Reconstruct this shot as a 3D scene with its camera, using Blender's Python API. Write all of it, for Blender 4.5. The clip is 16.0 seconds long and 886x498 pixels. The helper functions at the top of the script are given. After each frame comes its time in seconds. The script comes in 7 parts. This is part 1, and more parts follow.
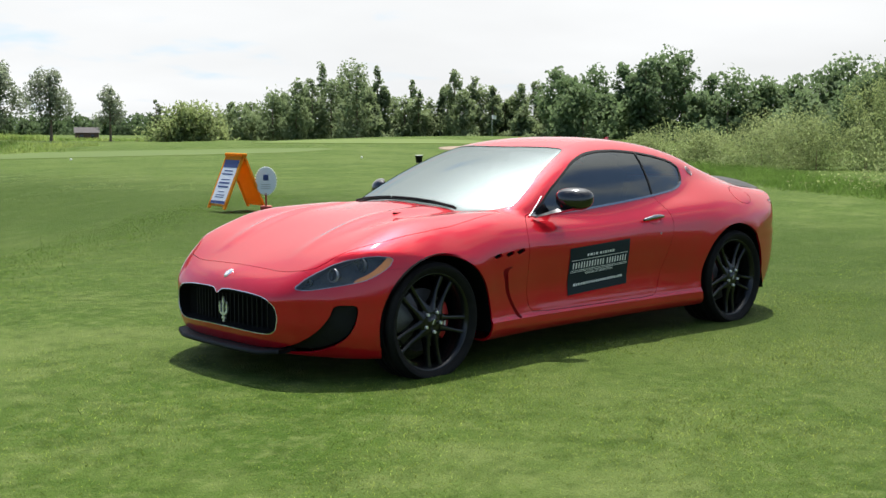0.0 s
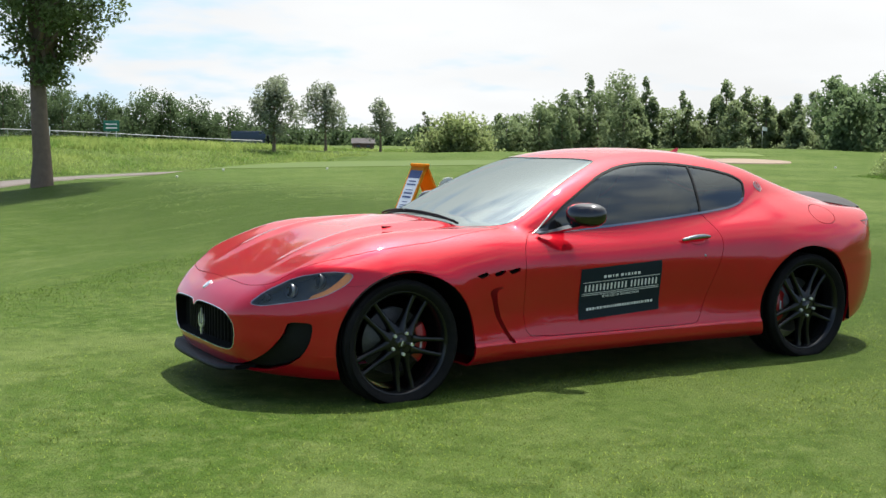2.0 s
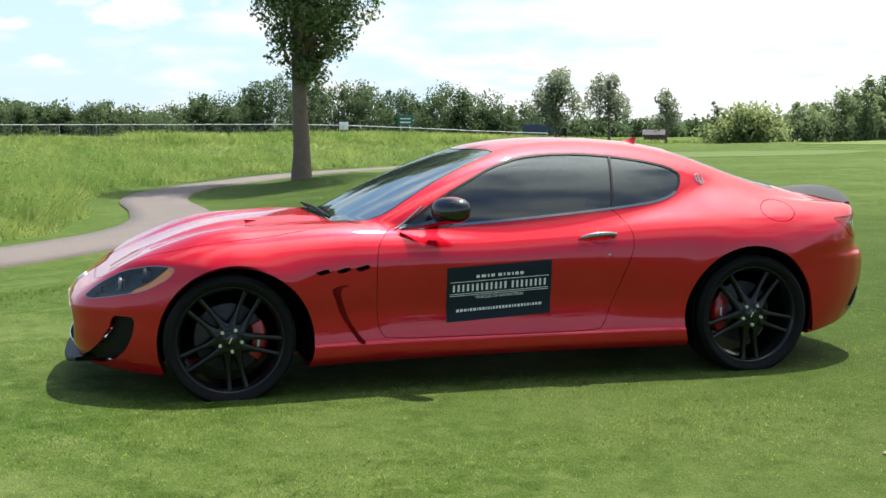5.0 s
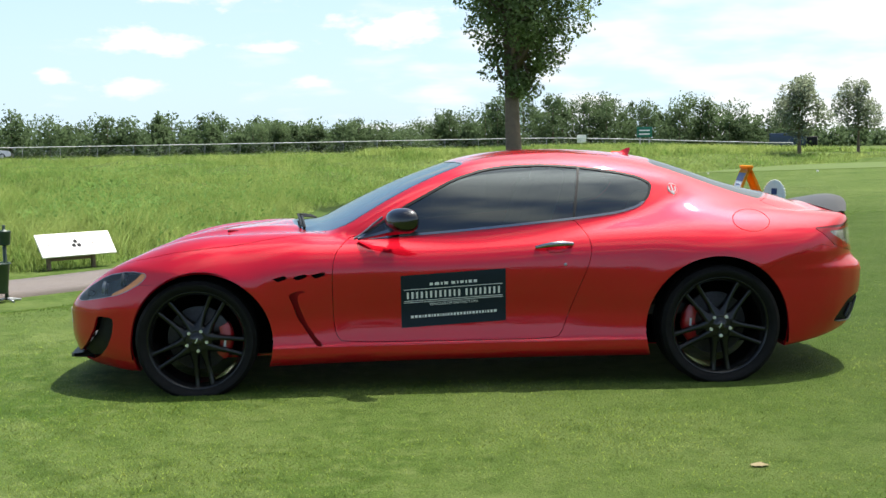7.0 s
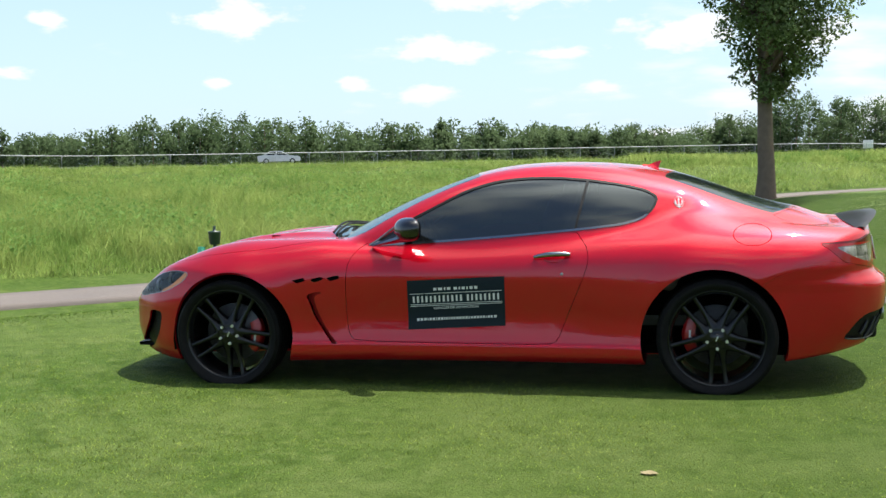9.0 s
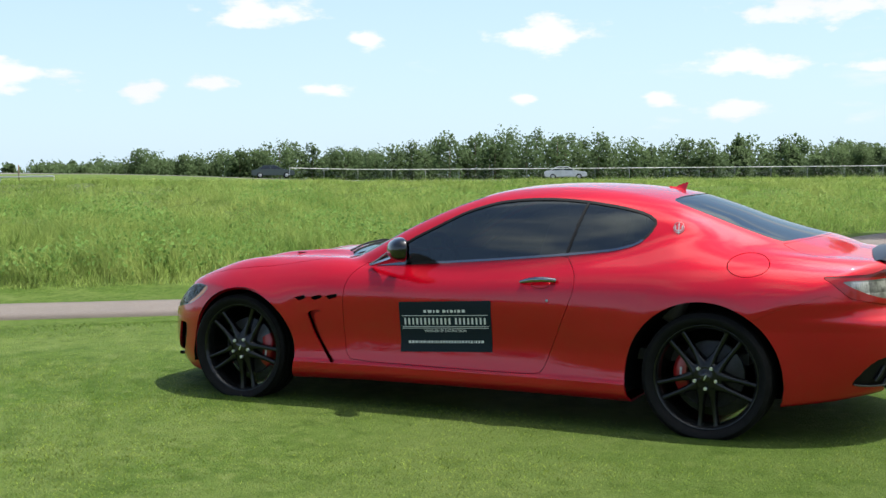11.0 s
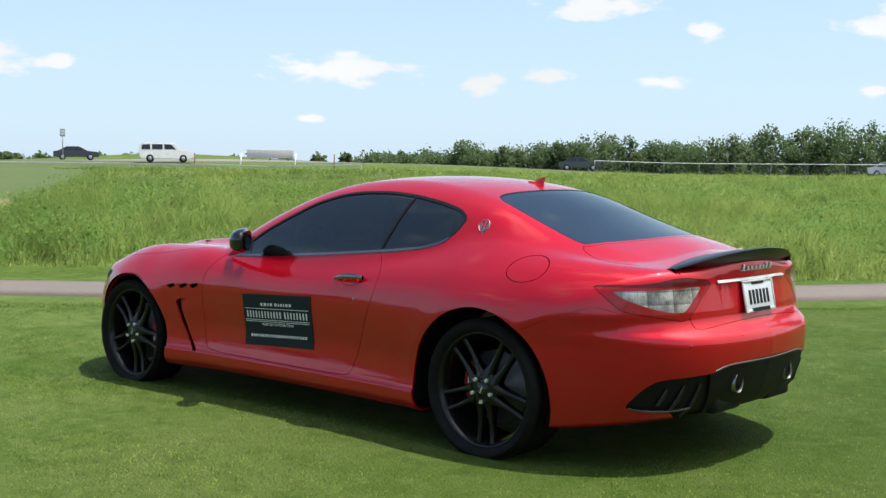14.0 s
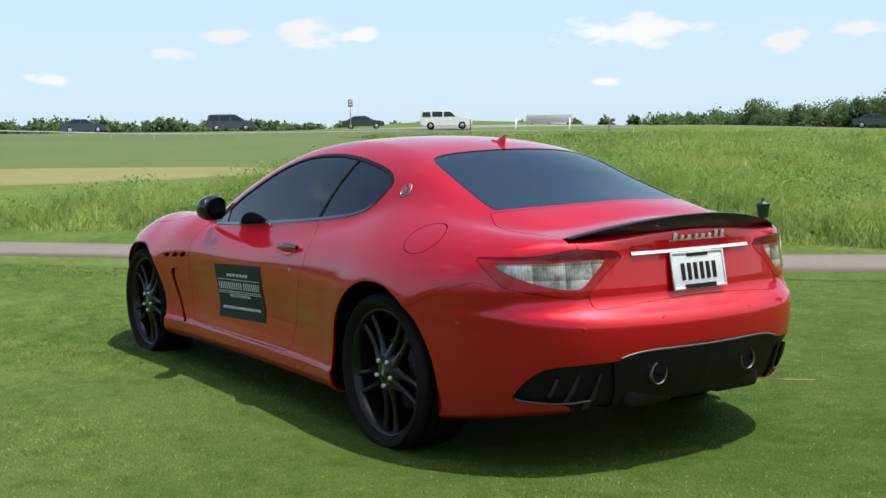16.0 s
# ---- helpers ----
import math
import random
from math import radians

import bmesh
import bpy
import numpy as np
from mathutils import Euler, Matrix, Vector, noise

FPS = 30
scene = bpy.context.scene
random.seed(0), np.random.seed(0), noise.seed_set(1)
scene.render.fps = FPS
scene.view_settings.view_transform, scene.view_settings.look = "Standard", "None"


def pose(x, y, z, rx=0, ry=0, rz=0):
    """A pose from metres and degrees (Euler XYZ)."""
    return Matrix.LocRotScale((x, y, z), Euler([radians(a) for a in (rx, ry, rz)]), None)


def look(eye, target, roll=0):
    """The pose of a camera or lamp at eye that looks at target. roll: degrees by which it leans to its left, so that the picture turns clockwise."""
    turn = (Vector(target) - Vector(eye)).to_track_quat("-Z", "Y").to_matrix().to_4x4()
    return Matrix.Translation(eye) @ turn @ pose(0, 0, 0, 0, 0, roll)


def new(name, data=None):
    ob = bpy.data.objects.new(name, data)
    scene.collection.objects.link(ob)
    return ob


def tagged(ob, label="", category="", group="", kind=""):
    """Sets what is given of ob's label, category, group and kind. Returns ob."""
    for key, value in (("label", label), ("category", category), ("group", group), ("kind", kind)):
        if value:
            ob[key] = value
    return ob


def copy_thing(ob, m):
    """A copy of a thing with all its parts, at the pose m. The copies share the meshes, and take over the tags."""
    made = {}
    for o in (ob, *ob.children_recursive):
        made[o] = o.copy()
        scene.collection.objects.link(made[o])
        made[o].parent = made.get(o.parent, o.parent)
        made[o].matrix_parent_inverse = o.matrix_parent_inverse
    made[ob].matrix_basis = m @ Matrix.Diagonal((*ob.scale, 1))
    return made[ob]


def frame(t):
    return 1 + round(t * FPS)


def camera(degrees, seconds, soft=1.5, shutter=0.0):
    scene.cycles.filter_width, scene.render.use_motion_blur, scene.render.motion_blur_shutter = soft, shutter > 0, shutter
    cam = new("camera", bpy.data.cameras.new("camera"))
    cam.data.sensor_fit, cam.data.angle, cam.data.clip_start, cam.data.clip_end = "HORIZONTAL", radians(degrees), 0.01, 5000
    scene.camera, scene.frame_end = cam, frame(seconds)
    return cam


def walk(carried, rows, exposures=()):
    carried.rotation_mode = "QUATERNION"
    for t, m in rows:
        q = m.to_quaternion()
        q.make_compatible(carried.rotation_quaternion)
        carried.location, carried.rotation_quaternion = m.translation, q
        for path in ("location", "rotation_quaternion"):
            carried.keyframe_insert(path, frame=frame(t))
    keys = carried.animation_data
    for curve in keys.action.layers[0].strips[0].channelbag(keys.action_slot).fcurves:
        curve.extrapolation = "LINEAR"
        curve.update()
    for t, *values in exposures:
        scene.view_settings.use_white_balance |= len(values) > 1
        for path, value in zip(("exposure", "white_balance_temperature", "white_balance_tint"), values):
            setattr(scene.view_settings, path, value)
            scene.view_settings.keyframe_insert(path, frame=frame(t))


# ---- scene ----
cam = camera(41.1, 16.0)
EXPOSURES = [(0, 0.39), (2.5, 0.44), (6, 0.58), (9, 0.57), (11.5, 0.5), (14, 0.41), (16, 0.39)]
PATH = [
    (0, (-5.877, -5.687, 1.394), (-4.517, -4.233, 1.195), 0.2),
    (0.5, (-5.489, -5.889, 1.386), (-4.225, -4.351, 1.196), -0.2),
    (1, (-5.106, -6.053, 1.382), (-3.934, -4.444, 1.196), -0.2),
    (1.5, (-4.723, -6.203, 1.39), (-3.649, -4.525, 1.208), -0.1),
    (2, (-4.308, -6.32, 1.392), (-3.324, -4.589, 1.21), 0.4),
    (2.5, (-3.901, -6.399, 1.386), (-2.986, -4.63, 1.203), 0.3),
    (3, (-3.521, -6.51, 1.379), (-2.685, -4.702, 1.193), 0.2),
    (3.5, (-3.123, -6.616, 1.378), (-2.386, -4.766, 1.19), 0.1),
    (4, (-2.728, -6.724, 1.382), (-2.046, -4.853, 1.193), -0.4),
    (4.5, (-2.322, -6.853, 1.386), (-1.733, -4.952, 1.193), -0.5),
    (5, (-1.926, -6.924, 1.386), (-1.422, -4.999, 1.19), -0.2),
    (7.5, (0.038, -7.585, 1.369), (0.007, -5.592, 1.204), -1.4),
    (8, (0.446, -7.707, 1.384), (0.301, -5.718, 1.223), -1.5),
    (8.5, (0.849, -7.796, 1.395), (0.581, -5.82, 1.239), -1.4),
    (9, (1.267, -7.724, 1.39), (0.873, -5.769, 1.238), -1.0),
    (11.5, (3.323, -6.743, 1.392), (2.396, -4.975, 1.273), -0.5),
    (12, (3.733, -6.498, 1.387), (2.773, -4.748, 1.262), -0.6),
    (12.5, (4.109, -6.215, 1.373), (3.057, -4.519, 1.241), -0.4),
    (13, (4.463, -5.897, 1.376), (3.315, -4.264, 1.24), -0.4),
    (13.5, (4.777, -5.564, 1.386), (3.536, -4.001, 1.249), -0.1),
    (14, (5.043, -5.181, 1.388), (3.711, -3.695, 1.255), 0.5),
    (14.5, (5.288, -4.77, 1.375), (3.867, -3.37, 1.243), 0.3),
    (15, (5.461, -4.331, 1.36), (3.956, -3.021, 1.217), -0.3),
    (15.5, (5.632, -3.89, 1.355), (4.048, -2.68, 1.19), -0.9),
    (16, (5.776, -3.484, 1.359), (4.122, -2.375, 1.167), -0.8),
]
walk(cam, [(t, look(eye, target, roll)) for t, eye, target, roll in PATH], EXPOSURES)

# ---- world and sun ----
SUN = Vector((0.25, 0.19, 0.95)).normalized()
elevation, bearing = math.asin(SUN.z), math.atan2(SUN.x, SUN.y)
world = bpy.data.worlds.new("sky")
scene.world = world
world.use_nodes = True
wt = world.node_tree
wn, wl = wt.nodes, wt.links
wn.clear()


def node(tree, kind, **values):
    n = tree.nodes.new(kind)
    for key, value in values.items():
        if key in n.inputs:
            n.inputs[key].default_value = value
    return n


sky = wn.new("ShaderNodeTexSky")
sky.sky_type = "NISHITA"
sky.sun_disc = False
sky.sun_elevation, sky.sun_rotation = elevation, bearing
sky.air_density, sky.dust_density, sky.ozone_density = 1.0, 0.4, 1.0
coord = wn.new("ShaderNodeTexCoord")
split = wn.new("ShaderNodeSeparateXYZ")
wl.new(coord.outputs["Generated"], split.inputs[0])


def wmath(op, a, b=None, clamp=False):
    n = wn.new("ShaderNodeMath")
    n.operation, n.use_clamp = op, clamp
    for i, v in enumerate((a, b)):
        if v is None:
            continue
        if isinstance(v, (int, float)):
            n.inputs[i].default_value = v
        else:
            wl.new(v, n.inputs[i])
    return n.outputs[0]


# clouds lie on a flat layer: the direction divided by its height
height = wmath("ADD", wmath("MAXIMUM", split.outputs[2], 0.0), 0.2)
flat = wn.new("ShaderNodeCombineXYZ")
wl.new(wmath("DIVIDE", split.outputs[0], height), flat.inputs[0])
wl.new(wmath("DIVIDE", split.outputs[1], height), flat.inputs[1])
puffs = node(wt, "ShaderNodeTexNoise", Scale=3.4, Detail=4.0, Roughness=0.48)
veil = node(wt, "ShaderNodeTexNoise", Scale=0.8, Detail=4.0, Roughness=0.5)
wl.new(flat.outputs[0], puffs.inputs["Vector"])
wl.new(flat.outputs[0], veil.inputs["Vector"])
# the cover is thicker in the north-east, thin elsewhere
# the southern half is out of view: its cover is thinned to dim the flank
north = wmath("ADD", wmath("MULTIPLY", split.outputs[1], 1.6), 0.35, True)
side = wmath("SUBTRACT", wmath("MULTIPLY", wmath("ADD", wmath("MULTIPLY", split.outputs[0], 0.56), 0.05), north), 0.08)
# clouds near the sun glow
toward = wn.new("ShaderNodeVectorMath")
toward.operation = "DOT_PRODUCT"
wl.new(coord.outputs["Generated"], toward.inputs[0])
toward.inputs[1].default_value = SUN
# extra cover gathered round the unseen sun, added to brighten the windscreen's reflection
near_sun = wmath("MULTIPLY", wmath("MAXIMUM", wmath("SUBTRACT", toward.outputs["Value"], 0.35), 0.0), 0.3)
cover = wn.new("ShaderNodeMapRange")
cover.interpolation_type = "SMOOTHSTEP"
wl.new(wmath("ADD", wmath("ADD", puffs.outputs[0], wmath("MULTIPLY", veil.outputs[0], 0.5)), wmath("ADD", side, near_sun)), cover.inputs[0])
cover.inputs[1].default_value, cover.inputs[2].default_value = 0.68, 1.0
# fair-weather clouds low over the horizon: bearing, height, half width and half height of each, in degrees
CUMULUS = ((-46.8, 4.75, 3.9, 0.85), (-62.6, 4.95, 1.8, 0.8), (-59.9, 4.7, 1.1, 0.45), (-66.3, 4.7, 1.4, 0.45), (-68.7, 4.0, 1.3, 0.4), (-74.2, 2.8, 1.1, 0.3),
           (-40.0, 4.1, 1.3, 0.65), (-36.9, 4.6, 1.3, 0.45), (-48.3, 2.4, 0.8, 0.3), (-31.5, 4.2, 1.4, 0.4), (-29.5, 6.55, 1.1, 0.55), (-34.3, 7.9, 3.4, 0.8),
           (-22.0, 3.85, 0.8, 0.35), (-15.7, 3.7, 0.9, 0.35), (-11.4, 5.2, 3.2, 0.75), (-12.4, 3.05, 2.2, 0.6), (-20.9, 6.8, 3.0, 1.0), (-5.6, 4.95, 1.5, 0.4),
           (-3.8, 3.3, 1.4, 0.4), (0.5, 5.8, 4.0, 1.1), (-8.0, 7.6, 5.0, 0.8))
bearing_now = wmath("MULTIPLY", wmath("ARCTAN2", split.outputs[0], split.outputs[1]), 180 / math.pi)
height_now = wmath("MULTIPLY", wmath("ARCSINE", split.outputs[2]), 180 / math.pi)
spot = wn.new("ShaderNodeCombineXYZ")
wl.new(bearing_now, spot.inputs[0])
wl.new(height_now, spot.inputs[1])
grainy = wn.new("ShaderNodeVectorMath")
grainy.operation = "MULTIPLY"
grainy.inputs[1].default_value = (0.55, 1.3, 1)
wl.new(spot.outputs[0], grainy.inputs[0])
billow = node(wt, "ShaderNodeTexNoise", Scale=1.0, Detail=5.0, Roughness=0.55)
wl.new(grainy.outputs[0], billow.inputs["Vector"])
nearest = None
for b0, e0, w0, h0 in CUMULUS:
    off = wn.new("ShaderNodeVectorMath")
    off.operation = "SUBTRACT"
    off.inputs[1].default_value = (b0, e0, 0)
    wl.new(spot.outputs[0], off.inputs[0])
    shape = wn.new("ShaderNodeVectorMath")
    shape.operation = "MULTIPLY"
    shape.inputs[1].default_value = (1 / w0, 1 / h0, 0)
    wl.new(off.outputs[0], shape.inputs[0])
    size = wn.new("ShaderNodeVectorMath")
    size.operation = "LENGTH"
    wl.new(shape.outputs[0], size.inputs[0])
    nearest = size.outputs["Value"] if nearest is None else wmath("MINIMUM", nearest, size.outputs["Value"])
heaped = wn.new("ShaderNodeMapRange")
heaped.interpolation_type = "SMOOTHSTEP"
wl.new(wmath("SUBTRACT", wmath("MULTIPLY", billow.outputs[0], 2.6), nearest), heaped.inputs[0])
heaped.inputs[1].default_value, heaped.inputs[2].default_value = 0.32, 0.95
# low summer haze: pale blue near the horizon
haze = wn.new("ShaderNodeMapRange")
haze.inputs[1].default_value, haze.inputs[2].default_value = 0.0, 0.5
haze.inputs[3].default_value, haze.inputs[4].default_value = 0.85, 0.0
wl.new(split.outputs[2], haze.inputs[0])
air = node(wt, "ShaderNodeMix")
air.data_type = "RGBA"
air.inputs[7].default_value = (3.05, 4.14, 5.35, 1)
wl.new(haze.outputs[0], air.inputs["Factor"])
wl.new(sky.outputs[0], air.inputs[6])
glow = wmath("ADD", wmath("MULTIPLY", wmath("POWER", wmath("MAXIMUM", toward.outputs["Value"], 0.0), 10.0), 24.0), wmath("ADD", wmath("MULTIPLY", veil.outputs[0], 2.0), 4.15))
white = wn.new("ShaderNodeCombineColor")
wl.new(wmath("MULTIPLY", glow, 0.985), white.inputs[0])
wl.new(glow, white.inputs[1])
wl.new(wmath("MULTIPLY", glow, 1.01), white.inputs[2])
cloud = node(wt, "ShaderNodeMix")
cloud.data_type = "RGBA"
wl.new(wmath("MAXIMUM", cover.outputs[0], wmath("MULTIPLY", heaped.outputs[0], 0.96)), cloud.inputs["Factor"])
wl.new(air.outputs[2], cloud.inputs[6])
wl.new(white.outputs[0], cloud.inputs[7])
back = wn.new("ShaderNodeBackground")
back.inputs[1].default_value = 0.14
wl.new(cloud.outputs[2], back.inputs[0])
out = wn.new("ShaderNodeOutputWorld")
wl.new(back.outputs[0], out.inputs[0])

lamp = bpy.data.lights.new("sun", "SUN")
lamp.energy, lamp.angle, lamp.color = 5.0, radians(0.53), (1.0, 0.95, 0.88)
new("sun", lamp).matrix_world = look(SUN * 50, (0, 0, 0))

# ---- materials ----
def material(name, colour, rough=0.5, metal=0.0, other=None, scale=8.0, amount=0.5, bump=0.0, bump_scale=None, fine=None, coat=0.0, spec=0.5, random=0.0):
    """A surface whose colour wanders between two tones at two scales, with fine relief."""
    m = bpy.data.materials.new(name)
    m.use_nodes = True
    t = m.node_tree
    b = t.nodes["Principled BSDF"]
    b.inputs["Roughness"].default_value, b.inputs["Metallic"].default_value = rough, metal
    b.inputs["Coat Weight"].default_value, b.inputs["Specular IOR Level"].default_value = coat, spec
    b.inputs["Coat Roughness"].default_value = 0.03
    other = other or tuple(c * 0.8 for c in colour)
    place = t.nodes.new("ShaderNodeTexCoord")
    wide = node(t, "ShaderNodeTexNoise", Scale=scale, Detail=3.0, Roughness=0.6)
    small = node(t, "ShaderNodeTexNoise", Scale=scale * (fine or 9.0), Detail=3.0, Roughness=0.7)
    both = t.nodes.new("ShaderNodeMath")
    both.operation = "ADD"
    for n in (wide, small):
        t.links.new(place.outputs["Object"], n.inputs["Vector"])
    t.links.new(wide.outputs[0], both.inputs[0])
    t.links.new(small.outputs[0], both.inputs[1])
    reach = t.nodes.new("ShaderNodeMapRange")
    reach.inputs[1].default_value, reach.inputs[2].default_value = 1 - amount * 0.5, 1 + amount * 0.5
    t.links.new(both.outputs[0], reach.inputs[0])
    mix = t.nodes.new("ShaderNodeMix")
    mix.data_type = "RGBA"
    mix.inputs[6].default_value, mix.inputs[7].default_value = (*colour, 1), (*other, 1)
    t.links.new(reach.outputs[0], mix.inputs["Factor"])
    end = mix.outputs[2]
    if random:
        island = t.nodes.new("ShaderNodeNewGeometry")
        hsv = t.nodes.new("ShaderNodeHueSaturation")
        swing = t.nodes.new("ShaderNodeMapRange")
        swing.inputs[3].default_value, swing.inputs[4].default_value = 1 - random, 1 + random
        t.links.new(island.outputs["Random Per Island"], swing.inputs[0])
        t.links.new(swing.outputs[0], hsv.inputs["Value"])
        t.links.new(end, hsv.inputs["Color"])
        end = hsv.outputs[0]
    t.links.new(end, b.inputs["Base Color"])
    if bump:
        grain = node(t, "ShaderNodeTexNoise", Scale=bump_scale or scale * 12, Detail=4.0)
        t.links.new(place.outputs["Object"], grain.inputs["Vector"])
        relief = node(t, "ShaderNodeBump", Strength=bump, Distance=0.02)
        t.links.new(grain.outputs[0], relief.inputs["Height"])
        t.links.new(relief.outputs[0], b.inputs["Normal"])
    return m


def leafy(name, colour, other, scale=0.4, random=0.35, light_through=0.5, amount=0.6):
    """Leaves and blades: matt, letting some light through, each one a little different."""
    m = material(name, colour, 0.62, other=other, scale=scale, amount=amount, spec=0.1, random=random)
    t = m.node_tree
    b = t.nodes["Principled BSDF"]
    thin = t.nodes.new("ShaderNodeBsdfTranslucent")
    t.links.new(b.inputs["Base Color"].links[0].from_socket, thin.inputs[0])
    mix = t.nodes.new("ShaderNodeMixShader")
    mix.inputs[0].default_value = light_through
    t.links.new(b.outputs[0], mix.inputs[1])
    t.links.new(thin.outputs[0], mix.inputs[2])
    t.links.new(mix.outputs[0], t.nodes["Material Output"].inputs[0])
    return m


def turf(name, tones):
    """Mown grass: four tones mixed at four sizes, from wide patches to single tufts."""
    m = material(name, tones[0], 0.8, other=tones[1], scale=0.5, amount=0.35, bump=0.9, bump_scale=85, fine=6, spec=0.05)
    t = m.node_tree
    b = t.nodes["Principled BSDF"]
    place = t.nodes.new("ShaderNodeTexCoord")
    end = b.inputs["Base Color"].links[0].from_socket
    for tone, scale, low, high, most in ((tones[2], 16.0, 0.5, 0.72, 0.75), (tones[3], 60.0, 0.46, 0.7, 0.5), (tones[2], 1.1, 0.5, 0.74, 0.75), (tones[2], 0.13, 0.5, 0.75, 0.75), (tones[3], 5.5, 0.48, 0.74, 0.7), (tones[2], 9.0, 0.54, 0.74, 0.75), (tones[2], 0.35, 0.56, 0.7, 0.45)):
        noise = node(t, "ShaderNodeTexNoise", Scale=scale, Detail=3.0, Roughness=0.65)
        t.links.new(place.outputs["Object"], noise.inputs["Vector"])
        reach = t.nodes.new("ShaderNodeMapRange")
        reach.inputs[1].default_value, reach.inputs[2].default_value, reach.inputs[4].default_value = low, high, most
        t.links.new(noise.outputs[0], reach.inputs[0])
        mix = t.nodes.new("ShaderNodeMix")
        mix.data_type = "RGBA"
        mix.inputs[7].default_value = (*tone, 1)
        t.links.new(reach.outputs[0], mix.inputs["Factor"])
        t.links.new(end, mix.inputs[6])
        end = mix.outputs[2]
    # a darker tone towards one end of the lawn, with a wavering border
    split_place = t.nodes.new("ShaderNodeSeparateXYZ")
    t.links.new(place.outputs["Object"], split_place.inputs[0])
    waver = node(t, "ShaderNodeTexNoise", Scale=0.5, Detail=2.0)
    t.links.new(place.outputs["Object"], waver.inputs["Vector"])
    border = t.nodes.new("ShaderNodeMath")
    border.operation = "MULTIPLY_ADD"
    border.inputs[1].default_value = 4.0
    t.links.new(waver.outputs[0], border.inputs[0])
    t.links.new(split_place.outputs[0], border.inputs[2])
    dark_end = t.nodes.new("ShaderNodeMapRange")
    dark_end.inputs[1].default_value, dark_end.inputs[2].default_value, dark_end.inputs[4].default_value = -0.5, 5.0, 0.58
    t.links.new(border.outputs[0], dark_end.inputs[0])
    mix = t.nodes.new("ShaderNodeMix")
    mix.data_type = "RGBA"
    mix.inputs[7].default_value = (*tones[3], 1)
    beyond = t.nodes.new("ShaderNodeMapRange")
    beyond.inputs[1].default_value, beyond.inputs[2].default_value = 9.0, 15.0
    beyond.inputs[3].default_value, beyond.inputs[4].default_value = 1.0, 0.0
    t.links.new(border.outputs[0], beyond.inputs[0])
    both_ways = t.nodes.new("ShaderNodeMath")
    both_ways.operation = "MULTIPLY"
    t.links.new(dark_end.outputs[0], both_ways.inputs[0])
    t.links.new(beyond.outputs[0], both_ways.inputs[1])
    t.links.new(both_ways.outputs[0], mix.inputs["Factor"])
    t.links.new(end, mix.inputs[6])
    t.links.new(mix.outputs[2], b.inputs["Base Color"])
    return m


LAWN = turf("lawn", ((0.0462, 0.0873, 0.0123), (0.0732, 0.117, 0.0221), (0.12, 0.155, 0.0467), (0.025, 0.0489, 0.0055)))
WEED = leafy("weed_leaves", (0.119, 0.221, 0.0503), (0.181, 0.309, 0.0806), scale=0.3, random=0.16)
CLOVER = leafy("clover_heads", (0.17, 0.221, 0.0856), (0.236, 0.288, 0.131), scale=2.0)
ROUGH_SOIL = material("rough_soil", (0.0585, 0.0969, 0.0177), 0.9, other=(0.0914, 0.127, 0.0295), scale=0.25, amount=0.8, bump=0.6, bump_scale=8, fine=12, spec=0.1)
GREEN = material("putting_green", (0.0999, 0.145, 0.026), 0.8, other=(0.0891, 0.133, 0.0221), scale=0.2, spec=0.2)
TEE_GREEN = material("tee_green", (0.0759, 0.116, 0.0203), 0.8, other=(0.0677, 0.106, 0.0172), scale=0.2, spec=0.2)
SAND = material("sand", (0.26, 0.198, 0.144), 0.9, other=(0.225, 0.167, 0.114), scale=1.5, bump=0.3)
ASPHALT = material("path_asphalt", (0.153, 0.126, 0.107), 0.9, other=(0.111, 0.0968, 0.0869), scale=0.8, amount=0.8, bump=0.5, bump_scale=120, fine=60)
ROAD = material("road_asphalt", (0.17, 0.165, 0.16), 0.9, scale=0.3)
BLADE = leafy("lawn_blades", (0.16, 0.245, 0.0249), (0.302, 0.356, 0.083), scale=1.1, random=0.5, light_through=0.5)
TALL = leafy("tall_grass", (0.122, 0.221, 0.0445), (0.304, 0.378, 0.106), scale=0.2, random=0.1, light_through=0.5, amount=0.36)
LEAF = leafy("leaves", (0.149, 0.219, 0.0762), (0.227, 0.293, 0.118), scale=0.5, light_through=0.5)
# leaf green made paler and greyer: air haze over the far lawn, as colour
LEAF_HAZED = leafy("leaves_hazed", (0.179, 0.222, 0.132), (0.257, 0.294, 0.202), scale=0.4)
# blue raised in the far woods' greens: the haze of distance put into the colour
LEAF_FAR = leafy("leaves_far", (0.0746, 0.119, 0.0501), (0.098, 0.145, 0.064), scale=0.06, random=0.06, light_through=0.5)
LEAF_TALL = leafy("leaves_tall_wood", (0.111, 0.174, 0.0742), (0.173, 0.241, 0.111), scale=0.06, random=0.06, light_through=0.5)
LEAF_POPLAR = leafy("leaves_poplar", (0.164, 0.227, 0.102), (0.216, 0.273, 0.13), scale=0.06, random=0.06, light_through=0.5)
LEAF_SHRUB = leafy("leaves_shrub", (0.199, 0.263, 0.0926), (0.269, 0.32, 0.135), scale=0.3, random=0.35, light_through=0.5)
BARK = material("bark", (0.216, 0.154, 0.104), 0.9, other=(0.112, 0.081, 0.0588), scale=4, amount=0.8, bump=1.0, bump_scale=25)
MOWN_FAR = material("mown_field", (0.0598, 0.0914, 0.0244), 0.85, other=(0.0774, 0.1, 0.0314), scale=0.15, spec=0.2)
